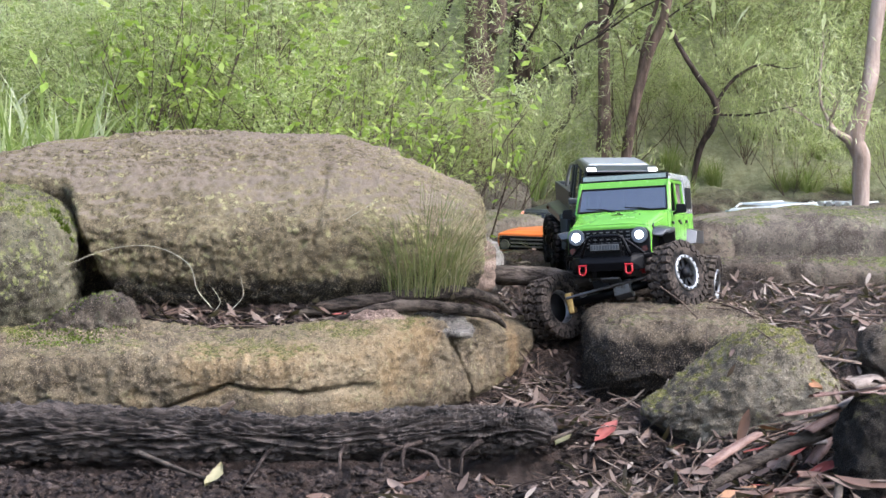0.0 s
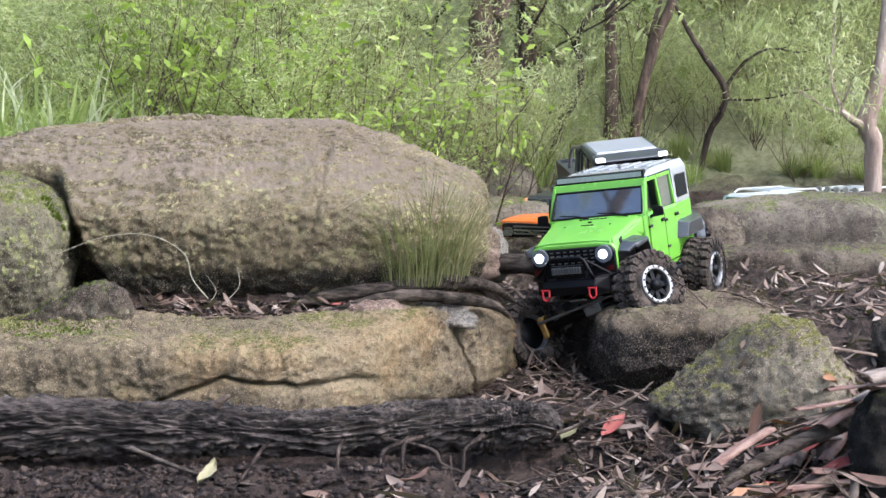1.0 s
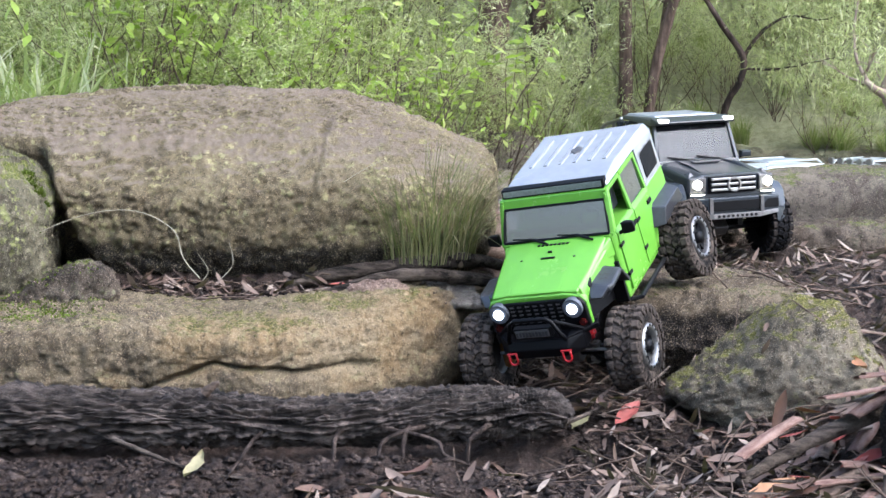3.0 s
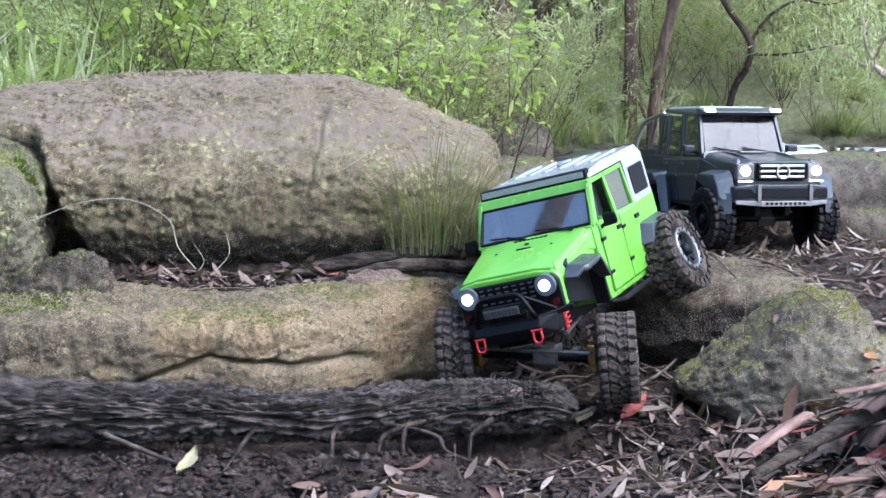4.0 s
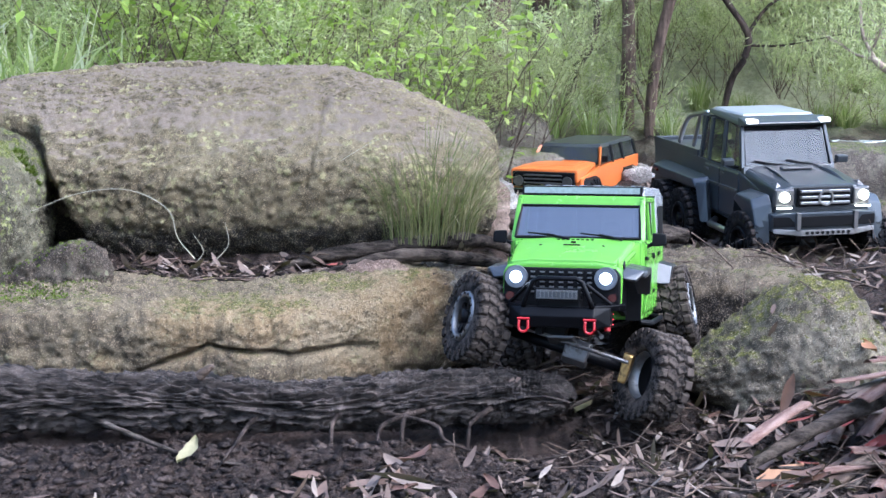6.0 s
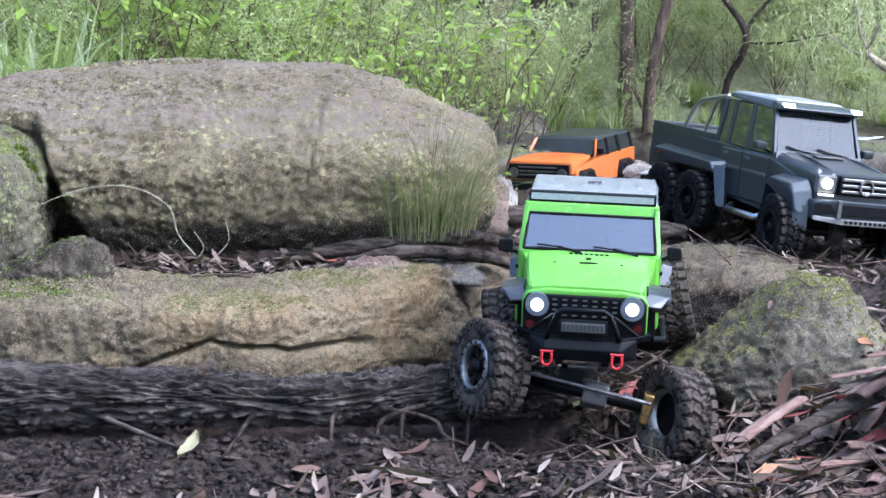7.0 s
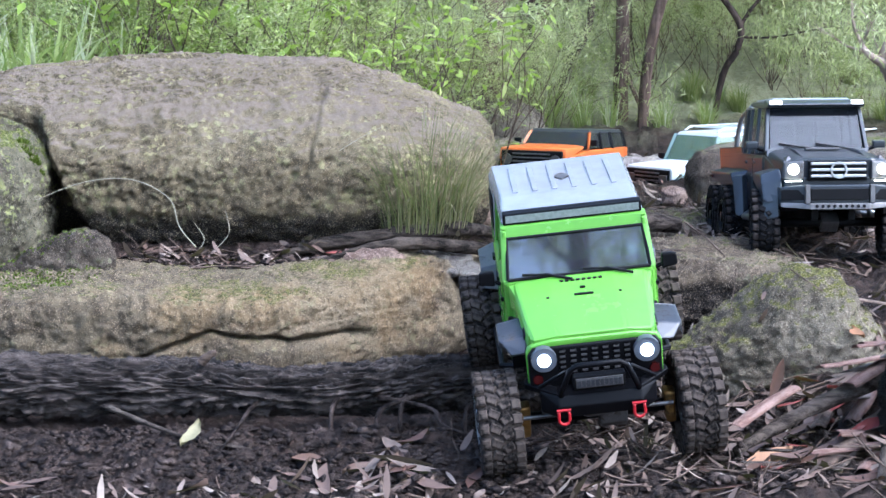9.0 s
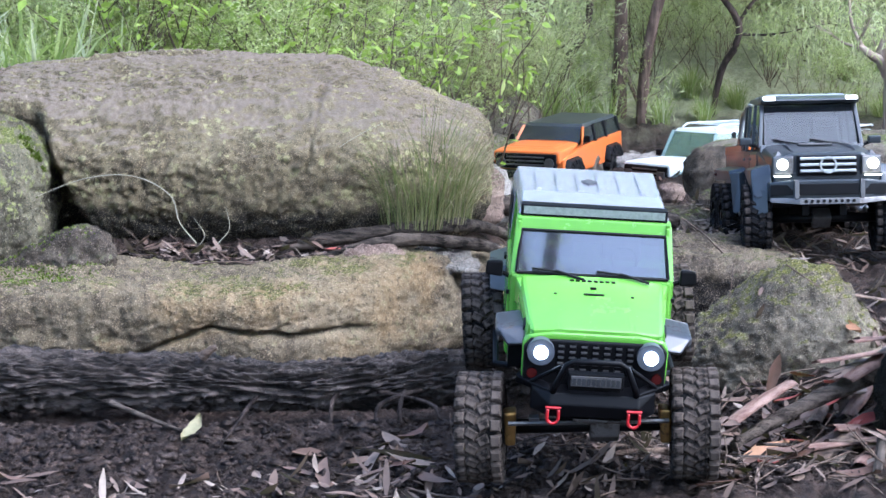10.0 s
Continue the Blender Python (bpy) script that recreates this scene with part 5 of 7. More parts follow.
        for s in (-1, 1):
            P("knuckle", hull([(s * 0.084, -0.012, -0.02), (s * 0.096, -0.014, -0.02), (s * 0.084, 0.012, -0.018), (s * 0.096, 0.01, -0.018), (s * 0.082, -0.012, 0.022), (s * 0.096, -0.014, 0.022), (s * 0.082, 0.01, 0.022), (s * 0.098, 0.01, 0.02)], 0.003), M_BRASS if end == "front" else M_SATIN, parent=axle)
            P("spring_seat", block(s * 0.062 - 0.006, s * 0.062 + 0.006, -0.006, 0.006, 0.004, 0.012, 0.001), M_DULL, parent=axle)
        if end == "front":
            P("tie_rod", bar((-0.092, -0.022, 0.012), (0.092, -0.022, 0.012), 0.0028), M_DULL, parent=axle)
            P("servo", block(-0.034, -0.002, -0.02, 0.006, 0.012, 0.03, 0.0015), M_BLACK, parent=axle)
        moving[end + "_axle"] = axle
        for s in (-1, 1):
            shock = P("shock_absorber", bar((s * 0.060, y - 0.002, 0.005), (s * 0.056, y + 0.004, 0.075), 0.0045, 10), M_REDM, "red coil-over shock absorber")
            P("coil_spring", spring_rod((s * 0.060, y - 0.002, 0.01), (s * 0.057, y + 0.003, 0.06), 0.008, 7, 0.0013), M_REDM, parent=shock)
            P("link_rod", bar((s * 0.05, y + 0.01 * (-1 if end == "rear" else 1), -0.004), (s * 0.026, 0.03 * (1 if end == "rear" else -1), -0.006), 0.0032), M_DULL)
            w = wheel(car, JEEP_R, JEEP_W, s, M_RUBBER, M_RING if (s > 0 and end == "front") else M_RIM, M_SATIN)
            moving[end + ("_right" if s > 0 else "_left")] = w
    P("spare_carrier", block(-0.06, 0.06, 0.198, 0.206, 0.03, 0.05, 0.002), M_BLACK)
    spare = wheel(car, JEEP_R * 0.95, JEEP_W * 0.9, 1, M_RUBBER, M_RIM, M_SATIN)
    spare.name = "spare_wheel"
    spare.matrix_basis = pose(0, 0.232, 0.085, 0, 0, 90)
    return tagged(car, "lime green radio-controlled off-road toy jeep, muddy tyres", "toy car"), moving


G_R, G_W, G_X, G_YS = 0.06, 0.046, 0.112, (-0.245, 0.06, 0.182)


def grey_pickup():
    car = new("toy_pickup")
    P = lambda name, bm, mat, label="", parent=car, smooth=False: part(name, bm, mat, parent, label, smooth)
    body = P("body", hull([(0.092, -0.30, 0.03), (0.092, -0.155, 0.012), (0.092, 0.318, 0.035), (0.0945, -0.15, 0.112), (0.092, 0.318, 0.122), (0.0945, 0.06, 0.118), (0.088, -0.305, 0.075)], 0.003, True), M_GUNMETAL)
    bonnet = P("bonnet", hull([(0.091, -0.302, 0.06), (0.088, -0.306, 0.100), (0.06, -0.309, 0.107), (0.091, -0.158, 0.11), (0.084, -0.155, 0.122), (0.05, -0.155, 0.1255), (0.091, -0.16, 0.06)], 0.004, True), M_GUNMETAL)
    for s in (-1, 1):
        P("bonnet_crease", hull([(s * 0.052, -0.30, 0.1075), (s * 0.058, -0.30, 0.1065), (s * 0.046, -0.16, 0.127), (s * 0.053, -0.16, 0.126), (s * 0.055, -0.23, 0.1215)], 0.001), M_GUNMETAL, parent=bonnet)
        P("indicator", hull([(s * 0.072, -0.296, 0.102), (s * 0.086, -0.296, 0.102), (s * 0.074, -0.27, 0.108), (s * 0.085, -0.27, 0.108), (s * 0.079, -0.285, 0.112)], 0.001), M_DULL, parent=bonnet)
    P("bonnet_badge", block(-0.03, 0.03, -0.20, -0.185, 0.122, 0.1255, 0.001), M_DULL, parent=bonnet)
    # face
    grille = P("grille", hull([(0.05, -0.305, 0.068), (0.05, -0.305, 0.104), (0.05, -0.314, 0.07), (0.05, -0.314, 0.102)], 0.002, True), M_BLACK)
    for z in (0.074, 0.0845, 0.095):
        P("grille_bar", block(-0.047, 0.047, -0.319, -0.313, z, z + 0.005, 0.001), M_CHROME, parent=grille)
    P("emblem", ring([(-0.0015, 0.0115), (0.0015, 0.0115), (0.0015, 0.0145), (-0.0015, 0.0145)], 28), M_CHROME, "plain round chrome emblem", grille).matrix_basis = pose(0, -0.3215, 0.0865, 0, 0, 90)
    for s in (-1, 1):
        lamp = P("headlight", hull([(s * 0.056, -0.302, 0.070), (s * 0.094, -0.298, 0.070), (s * 0.056, -0.305, 0.103), (s * 0.092, -0.30, 0.103), (s * 0.058, -0.3135, 0.072), (s * 0.09, -0.308, 0.072), (s * 0.058, -0.3135, 0.101), (s * 0.09, -0.308, 0.101)], 0.002), M_DULL)
        P("lens", disc((s * 0.076, -0.3135, 0.088), 0.0092, 0.006), M_LED_WARM, "lit warm headlight lens", lamp)
        P("day_light", block(s * 0.076 - 0.014, s * 0.076 + 0.014, -0.316, -0.31, 0.067, 0.0695, 0.0008), M_LED_WARM, parent=lamp)
        P("fog_panel", hull([(s * 0.06, -0.326, 0.036), (s * 0.098, -0.318, 0.036), (s * 0.06, -0.326, 0.054), (s * 0.098, -0.318, 0.054), (s * 0.062, -0.31, 0.04)], 0.001), M_BLACK)
        P("bumper_upright", block(s * 0.055 - 0.004, s * 0.055 + 0.004, -0.332, -0.322, 0.03, 0.062, 0.001), M_DULL)
    P("bumper", hull([(0.10, -0.312, 0.026), (0.10, -0.316, 0.058), (0.06, -0.325, 0.022), (0.06, -0.327, 0.062), (0.10, -0.285, 0.03), (0.10, -0.285, 0.058)], 0.003, True), M_GFLARE, "blue-grey bumper with chrome trim")
    P("bumper_intake", block(-0.05, 0.05, -0.33, -0.322, 0.036, 0.055, 0.001), M_BLACK)
    P("bumper_lip", hull([(0.098, -0.318, 0.024), (0.05, -0.333, 0.020), (0.098, -0.316, 0.032), (0.05, -0.332, 0.030)], 0.001, True), M_DULL)
    for k in range(9):
        P("lip_hole", disc((-0.04 + k * 0.01, -0.333, 0.0255), 0.0028, 0.003, sides=10), M_BLACK)
    # cabin
    cab = P("cabin_shell", hull([(0.0865, -0.118, 0.196), (0.083, -0.115, 0.206), (0.081, 0.052, 0.206), (0.078, 0.045, 0.214), (0.074, -0.112, 0.213)], 0.003, True), M_GUNMETAL)
    # silver panel stands in for sky reflected on the dark roof
    P("roof_panel", hull([(0.072, -0.105, 0.2125), (0.072, 0.045, 0.2135), (0.068, -0.1, 0.2165), (0.068, 0.04, 0.2175)], 0.001, True), M_SILVER_PAINT, parent=cab)
    P("cabin_floor", block(-0.088, 0.088, -0.15, 0.055, 0.105, 0.118, 0.001), M_INSIDE)
    for x in (-0.042, 0.042):
        P("seat", hull([(x + a, y, z) for a in (-0.024, 0.024) for y, z in ((-0.075, 0.118), (-0.06, 0.175), (-0.045, 0.175), (-0.045, 0.118))], 0.004), M_INSIDE)
    P("sun_visor_bar", hull([(0.088, -0.15, 0.199), (0.088, -0.118, 0.197), (0.086, -0.152, 0.206), (0.086, -0.115, 0.2135), (0.07, -0.156, 0.203)], 0.002, True), M_GUNMETAL, "roof visor with small lamps")
    for s in (-1, 1):
        P("roof_lamp", hull([(s * 0.062, -0.157, 0.203), (s * 0.084, -0.154, 0.203), (s * 0.062, -0.156, 0.2105), (s * 0.084, -0.153, 0.2105), (s * 0.064, -0.14, 0.211), (s * 0.082, -0.14, 0.211)], 0.001), M_LED_SMALL, "small lit roof lamp")
    P("windscreen", hull([(0.083, -0.154, 0.122), (0.083, -0.1525, 0.122), (0.0785, -0.1265, 0.198), (0.0785, -0.125, 0.198)], 0, True), M_GLASS_DARK, "tinted flat windscreen")
    P("screen_sill", hull([(0.092, -0.165, 0.110), (0.092, -0.15, 0.110), (0.09, -0.16, 0.124), (0.09, -0.148, 0.124)], 0.001, True), M_GUNMETAL)
    for x in (0.03, -0.035):
        P("wiper", rod([(x + 0.028, -0.16, 0.1245), (x - 0.004, -0.1565, 0.128), (x - 0.032, -0.154, 0.134)], 0.0016, 6), M_BLACK)
    for s in (-1, 1):
        for (y0, z0), (y1, z1) in (((-0.153, 0.12), (-0.124, 0.2)), ((-0.06, 0.115), (-0.055, 0.2)), ((0.012, 0.115), (0.012, 0.2)), ((0.055, 0.115), (0.046, 0.2))):
            P("pillar", hull([(s * x, y, z) for x, y, z in ((0.0935, y0 - 0.005, z0), (0.0935, y0 + 0.005, z0), (0.087, y0 - 0.005, z0), (0.087, y0 + 0.005, z0), (0.0855, y1 - 0.005, z1), (0.0855, y1 + 0.005, z1), (0.079, y1 - 0.005, z1), (0.079, y1 + 0.005, z1))], 0.001), M_GUNMETAL)
        for y0, y1 in ((-0.145, -0.06), (-0.055, 0.01), (0.015, 0.05)):
            P("side_window", hull([(s * 0.0905, y0, 0.118), (s * 0.0895, y0, 0.118), (s * 0.0905, y1, 0.118), (s * 0.0895, y1, 0.118), (s * 0.083, y0 + (0.022 if y0 < -0.1 else 0), 0.198), (s * 0.082, y0 + (0.022 if y0 < -0.1 else 0), 0.198), (s * 0.083, y1, 0.198), (s * 0.082, y1, 0.198)], 0), M_GLASS)
        for y0, y1 in ((-0.148, -0.058), (-0.054, 0.02)):
            door = P("door", hull([(s * x, y, z) for x, z in ((0.0925, 0.022), (0.0965, 0.026), (0.0962, 0.108), (0.0925, 0.114)) for y in (y0, y1)], 0.001), M_GUNMETAL)
            P("rub_strip", block(s * 0.098 - 0.0018, s * 0.098 + 0.0018, y0 + 0.004, y1 - 0.004, 0.074, 0.080, 0.0006), M_DULL, parent=door)
            P("door_handle", block(s * 0.0975 - 0.002, s * 0.0975 + 0.002, y1 - 0.022, y1 - 0.006, 0.098, 0.103, 0.0008), M_DULL, parent=door)
        mirror = P("wing_mirror", hull([(s * a, y, z) for a in (0.104, 0.126) for y, z in ((-0.148, 0.124), (-0.15, 0.137), (-0.132, 0.126), (-0.134, 0.139))], 0.003), M_GUNMETAL)
        P("mirror_arm", bar((s * 0.092, -0.14, 0.12), (s * 0.108, -0.141, 0.127), 0.003, 6), M_BLACK, parent=mirror)
        # flares, steps and bed sides
        P("front_flare", hull([(s * 0.092, -0.305, 0.035), (s * 0.092, -0.295, 0.075), (s * 0.124, -0.30, 0.03), (s * 0.126, -0.286, 0.066), (s * 0.124, -0.272, 0.08), (s * 0.124, -0.205, 0.082), (s * 0.092, -0.2, 0.09), (s * 0.092, -0.28, 0.09), (s * 0.122, -0.188, 0.07), (s * 0.092, -0.18, 0.07)], 0.003), M_GFLARE)
        P("flare_front_edge", hull([(s * 0.10, -0.308, 0.006), (s * 0.124, -0.298, 0.002), (s * 0.10, -0.305, 0.045), (s * 0.126, -0.29, 0.05), (s * 0.112, -0.292, 0.0)], 0.002), M_GFLARE)
        P("flare_rear_edge", hull([(s * 0.095, -0.178, 0.012), (s * 0.12, -0.178, 0.01), (s * 0.095, -0.195, 0.075), (s * 0.123, -0.195, 0.075), (s * 0.11, -0.168, 0.012)], 0.002), M_GFLARE)
        P("rear_flare", hull([(s * 0.092, -0.012, 0.062), (s * 0.124, -0.005, 0.062), (s * 0.092, 0.0, 0.086), (s * 0.126, 0.012, 0.080), (s * 0.126, 0.235, 0.082), (s * 0.092, 0.25, 0.09), (s * 0.122, 0.258, 0.06), (s * 0.092, 0.262, 0.06)], 0.003), M_GFLARE)
        P("flare_front_edge", hull([(s * 0.098, -0.03, 0.0), (s * 0.124, -0.03, 0.0), (s * 0.098, -0.012, 0.078), (s * 0.126, -0.004, 0.076), (s * 0.11, -0.04, 0.0), (s * 0.11, -0.022, 0.075)], 0.002), M_GFLARE)
        P("flare_lamp", block(s * 0.1265 - 0.002, s * 0.1265 + 0.002, 0.205, 0.225, 0.07, 0.076, 0.001), M_RED_DARK, "small dark red marker lamp")
        P("side_step", rod([(s * 0.094, -0.165, 0.008), (s * 0.110, -0.15, 0.0), (s * 0.110, -0.05, 0.0), (s * 0.094, -0.04, 0.008)], 0.0065, 10), M_CHROME, "silver tubular side step", smooth=True)
        P("bed_side", hull([(s * x, y, z) for x in (0.0855, 0.0935) for y in (0.065, 0.316) for z in (0.11, 0.13)], 0.002), M_GUNMETAL)
        P("bed_hoop", rod([(s * 0.076, 0.056, 0.205), (s * 0.076, 0.10, 0.198), (s * 0.077, 0.165, 0.182), (s * 0.079, 0.205, 0.130)], 0.0045, 8, 5), M_CHROME, "silver bed hoop", smooth=True)
        P("hoop_post", rod([(s * 0.076, 0.10, 0.195), (s * 0.079, 0.125, 0.13)], 0.0038, 8), M_CHROME)
    P("tailgate", block(-0.088, 0.088, 0.31, 0.32, 0.04, 0.13, 0.002), M_GUNMETAL)
    P("bed_floor", block(-0.086, 0.086, 0.06, 0.312, 0.1, 0.108, 0), M_BLACK)
    P("bed_front", block(-0.086, 0.086, 0.056, 0.064, 0.105, 0.2, 0.001), M_GUNMETAL)
    for s in (-1, 1):
        P("chassis_rail", block(s * 0.032 - 0.006, s * 0.032 + 0.006, -0.28, 0.29, 0.0, 0.03, 0.001), M_BLACK)
    P("gearbox", block(-0.04, 0.04, -0.14, 0.02, -0.012, 0.02, 0.004), M_BLACK)
    wheels = []
    for y in G_YS:
        axle = P("axle", bar((-0.095, y, -0.005), (0.095, y, -0.005), 0.008, 10), M_BLACK, smooth=True)
        P("differential", hull([(a, y + b, -0.005 + c) for a in (-0.016, 0.016) for b, c in ((-0.018, 0), (0.018, 0), (0, 0.018), (0, -0.018))], 0.003), M_DULL, parent=axle)
        for s in (-1, 1):
            w = wheel(car, G_R, G_W, s, M_RUBBER_CLEAN, M_SATIN, M_SATIN)
            wheels.append((w, s * G_X, y))
    return tagged(car, "dark grey six-wheeled radio-controlled toy pickup, headlights lit", "toy car"), wheels


def far_car(name, paint, roof_paint, glass, label, length=0.44, half=0.098, roof_z=0.155, rails=False, lamps=False, round_lamps=True, bonnet_paint=None):
    """A smaller toy off-roader: tub, bonnet, glazed cabin, roof, face and four wheels."""
    car = new(name)
    P = lambda nm, bm, mat, lb="", parent=car, smooth=False: part(nm, bm, mat, parent, lb, smooth)
    f, r = -length / 2, length / 2
    P("body", hull([(half, f + 0.02, 0.012), (half, f + 0.02, 0.06), (half, f + 0.15, 0.078), (half, r, 0.012), (half, r, 0.085)], 0.004, True), paint)
    P("bonnet", hull([(half - 0.004, f + 0.004, 0.05), (half - 0.006, f + 0.004, 0.082), (half - 0.006, f + 0.15, 0.087), (half - 0.03, f + 0.03, 0.0885), (half - 0.03, f + 0.15, 0.091)], 0.005, True), bonnet_paint or paint)
    P("bonnet_trim", hull([(half - 0.03, f + 0.03, 0.0855), (half - 0.03, f + 0.13, 0.0895), (half - 0.036, f + 0.05, 0.0895), (half - 0.036, f + 0.12, 0.0925)], 0.001, True), bonnet_paint or paint)
    P("roof", hull([(half - 0.012, f + 0.185, roof_z - 0.01), (half - 0.014, r - 0.01, roof_z - 0.01), (half - 0.018, f + 0.195, roof_z), (half - 0.02, r - 0.015, roof_z)], 0.003, True), roof_paint)
    for s in (-1, 1):
        for y0, y1 in ((f + 0.15, f + 0.185), (f + 0.25, f + 0.255), (f + 0.33, f + 0.33), (r - 0.01, r - 0.015)):
            P("pillar", hull([(s * x, y, z) for x, y, z in ((half, y0 - 0.006, 0.08), (half, y0 + 0.006, 0.08), (half - 0.006, y0, 0.08), (half - 0.011, y1 - 0.006, roof_z - 0.006), (half - 0.011, y1 + 0.006, roof_z - 0.006), (half - 0.018, y1, roof_z - 0.006))], 0.001), paint if y0 < f + 0.2 else M_BLACK)
        P("side_window", hull([(s * (half - 0.004), f + 0.155, 0.084), (s * (half - 0.005), f + 0.155, 0.084), (s * (half - 0.004), r - 0.012, 0.084), (s * (half - 0.014), f + 0.187, roof_z - 0.008), (s * (half - 0.014), r - 0.016, roof_z - 0.008), (s * (half - 0.015), r - 0.016, roof_z - 0.008)], 0), glass)
        P("wheel_arch", hull([(s * (half - 0.01), f + 0.02, 0.02), (s * (half + 0.014), f + 0.025, 0.02), (s * (half + 0.014), f + 0.045, 0.052), (s * (half - 0.01), f + 0.04, 0.062), (s * (half + 0.014), f + 0.115, 0.052), (s * (half - 0.01), f + 0.12, 0.062), (s * (half + 0.012), f + 0.135, 0.02)], 0.002), M_BLACK)
        P("wheel_arch", hull([(s * (half - 0.01), r - 0.135, 0.02), (s * (half + 0.014), r - 0.13, 0.02), (s * (half + 0.014), r - 0.115, 0.052), (s * (half - 0.01), r - 0.12, 0.062), (s * (half + 0.014), r - 0.045, 0.052), (s * (half - 0.01), r - 0.04, 0.062), (s * (half + 0.012), r - 0.02, 0.02)], 0.002), M_BLACK)
        P("wing_mirror", block(s * (half + 0.012) - 0.009, s * (half + 0.012) + 0.009, f + 0.15, f + 0.16, 0.09, 0.106, 0.002), M_BLACK)
        for y in (f + 0.08, r - 0.08):
            w = wheel(car, 0.054, 0.042, s, M_RUBBER_CLEAN, M_SATIN, M_SATIN, 18)
            w.matrix_basis = pose(s * (half - 0.004), y, 0)
    P("windscreen", hull([(half - 0.01, f + 0.151, 0.088), (half - 0.01, f + 0.153, 0.088), (half - 0.018, f + 0.186, roof_z - 0.008), (half - 0.018, f + 0.188, roof_z - 0.008)], 0, True), glass)
    P("cabin_lining", hull([(half - 0.02, f + 0.17, 0.07), (half - 0.02, r - 0.03, 0.07), (half - 0.03, f + 0.22, 0.115), (half - 0.03, r - 0.03, 0.12)], 0.002, True), M_INSIDE)
    grille = P("grille", hull([(half - 0.012, f - 0.002, 0.038), (half - 0.012, f - 0.002, 0.076), (half - 0.012, f + 0.012, 0.036), (half - 0.012, f + 0.012, 0.078)], 0.003, True), M_BLACK)
    for z in (0.046, 0.056, 0.066):
        P("grille_bar", block(-half + 0.045, half - 0.045, f - 0.005, f, z, z + 0.004, 0.001), M_DULL, parent=grille)
    for s in (-1, 1):
        P("headlight", disc((s * (half - 0.03), f - 0.002, 0.053), 0.0135, 0.008) if round_lamps else block(s * (half - 0.03) - 0.014, s * (half - 0.03) + 0.014, f - 0.006, f + 0.002, 0.042, 0.064, 0.002), M_DULL)
    P("bumper", hull([(half - 0.002, f - 0.006, 0.012), (half - 0.002, f - 0.006, 0.032), (half - 0.03, f - 0.016, 0.01), (half - 0.03, f - 0.016, 0.032), (half, f + 0.03, 0.014), (half, f + 0.03, 0.03)], 0.003, True), M_BLACK)
    if rails:
        for s in (-1, 1):
            P("roof_rail", rod([(s * (half - 0.03), f + 0.2, roof_z + 0.002), (s * (half - 0.03), f + 0.22, roof_z + 0.012), (s * (half - 0.03), r - 0.04, roof_z + 0.012), (s * (half - 0.03), r - 0.02, roof_z + 0.002)], 0.003, 6), M_WHITE_PAINT)
        for k in range(4):
            P("rack_bar", bar((-half + 0.03, f + 0.23 + k * 0.05, roof_z + 0.012), (half - 0.03, f + 0.23 + k * 0.05, roof_z + 0.012), 0.0025, 6), M_WHITE_PAINT)
    if lamps:
        for k in range(5):
            P("roof_lamp", disc((-0.06 + k * 0.03, f + 0.19, roof_z + 0.012), 0.009, 0.012), M_CHROME)
    return tagged(car, label, "toy car")


jeep, jeep_parts = green_jeep()
pickup, pickup_wheels = grey_pickup()
orange_car = far_car("toy_offroader", M_ORANGE_PAINT, M_GUNMETAL, M_GLASS_DARK, "orange toy off-roader with a dark roof and black grille", roof_z=0.132)
teal_car = far_car("toy_offroader", M_TEAL, M_WHITE_PAINT, M_GLASS_TEAL, "grey-green toy off-roader with white bonnet, roof and rails", 0.46, 0.09, 0.165, True, False, False, M_WHITE_PAINT)
last_car = far_car("toy_offroader", M_SILVER_PAINT, M_SILVER_PAINT, M_GLASS, "silver toy off-roader with lamps on its roof", 0.44, 0.09, 0.15, True, True, False)


# ---------------------------------------------------------------- fallen leaves, twigs, moss
def surface():
    """What leaves can lie on: the ground, rocks, logs and roots, as one tree for rays."""
    verts, faces = [], []
    for ob in list(scene.collection.objects):
        if ob.type == "MESH" and not ob.parent and ob.name.split(".")[0] in ("ground", "boulder", "rock", "rock_slab", "rock_ledge", "log", "root", "branch"):
            i0, m = len(verts), ob.matrix_basis
            verts.extend(m @ v.co for v in ob.data.vertices)
            faces.extend(tuple(i0 + i for i in p.vertices) for p in ob.data.polygons)
    return BVHTree.FromPolygons(verts, faces)


lie = surface()


def drop(x, y):
    hit = lie.ray_cast(Vector((x, y, 3)), Vector((0, 0, -1)))
    return (hit[0], hit[1]) if hit[0] else (Vector((x, y, 0)), Vector((0, 0, 1)))


def lay(x, y, turn, lift=0.003, tip=(0, 0)):
    """The pose of a thing that lies on what is below x, y, turned in degrees."""
    p, n = drop(x, y)
    n = (n + Vector((0, 0, 1.6))).normalized()
    q = Vector((0, 0, 1)).rotation_difference(n).to_matrix().to_4x4()
    return Matrix.Translation(p + n * lift) @ q @ pose(0, 0, 0, tip[0], tip[1], turn)


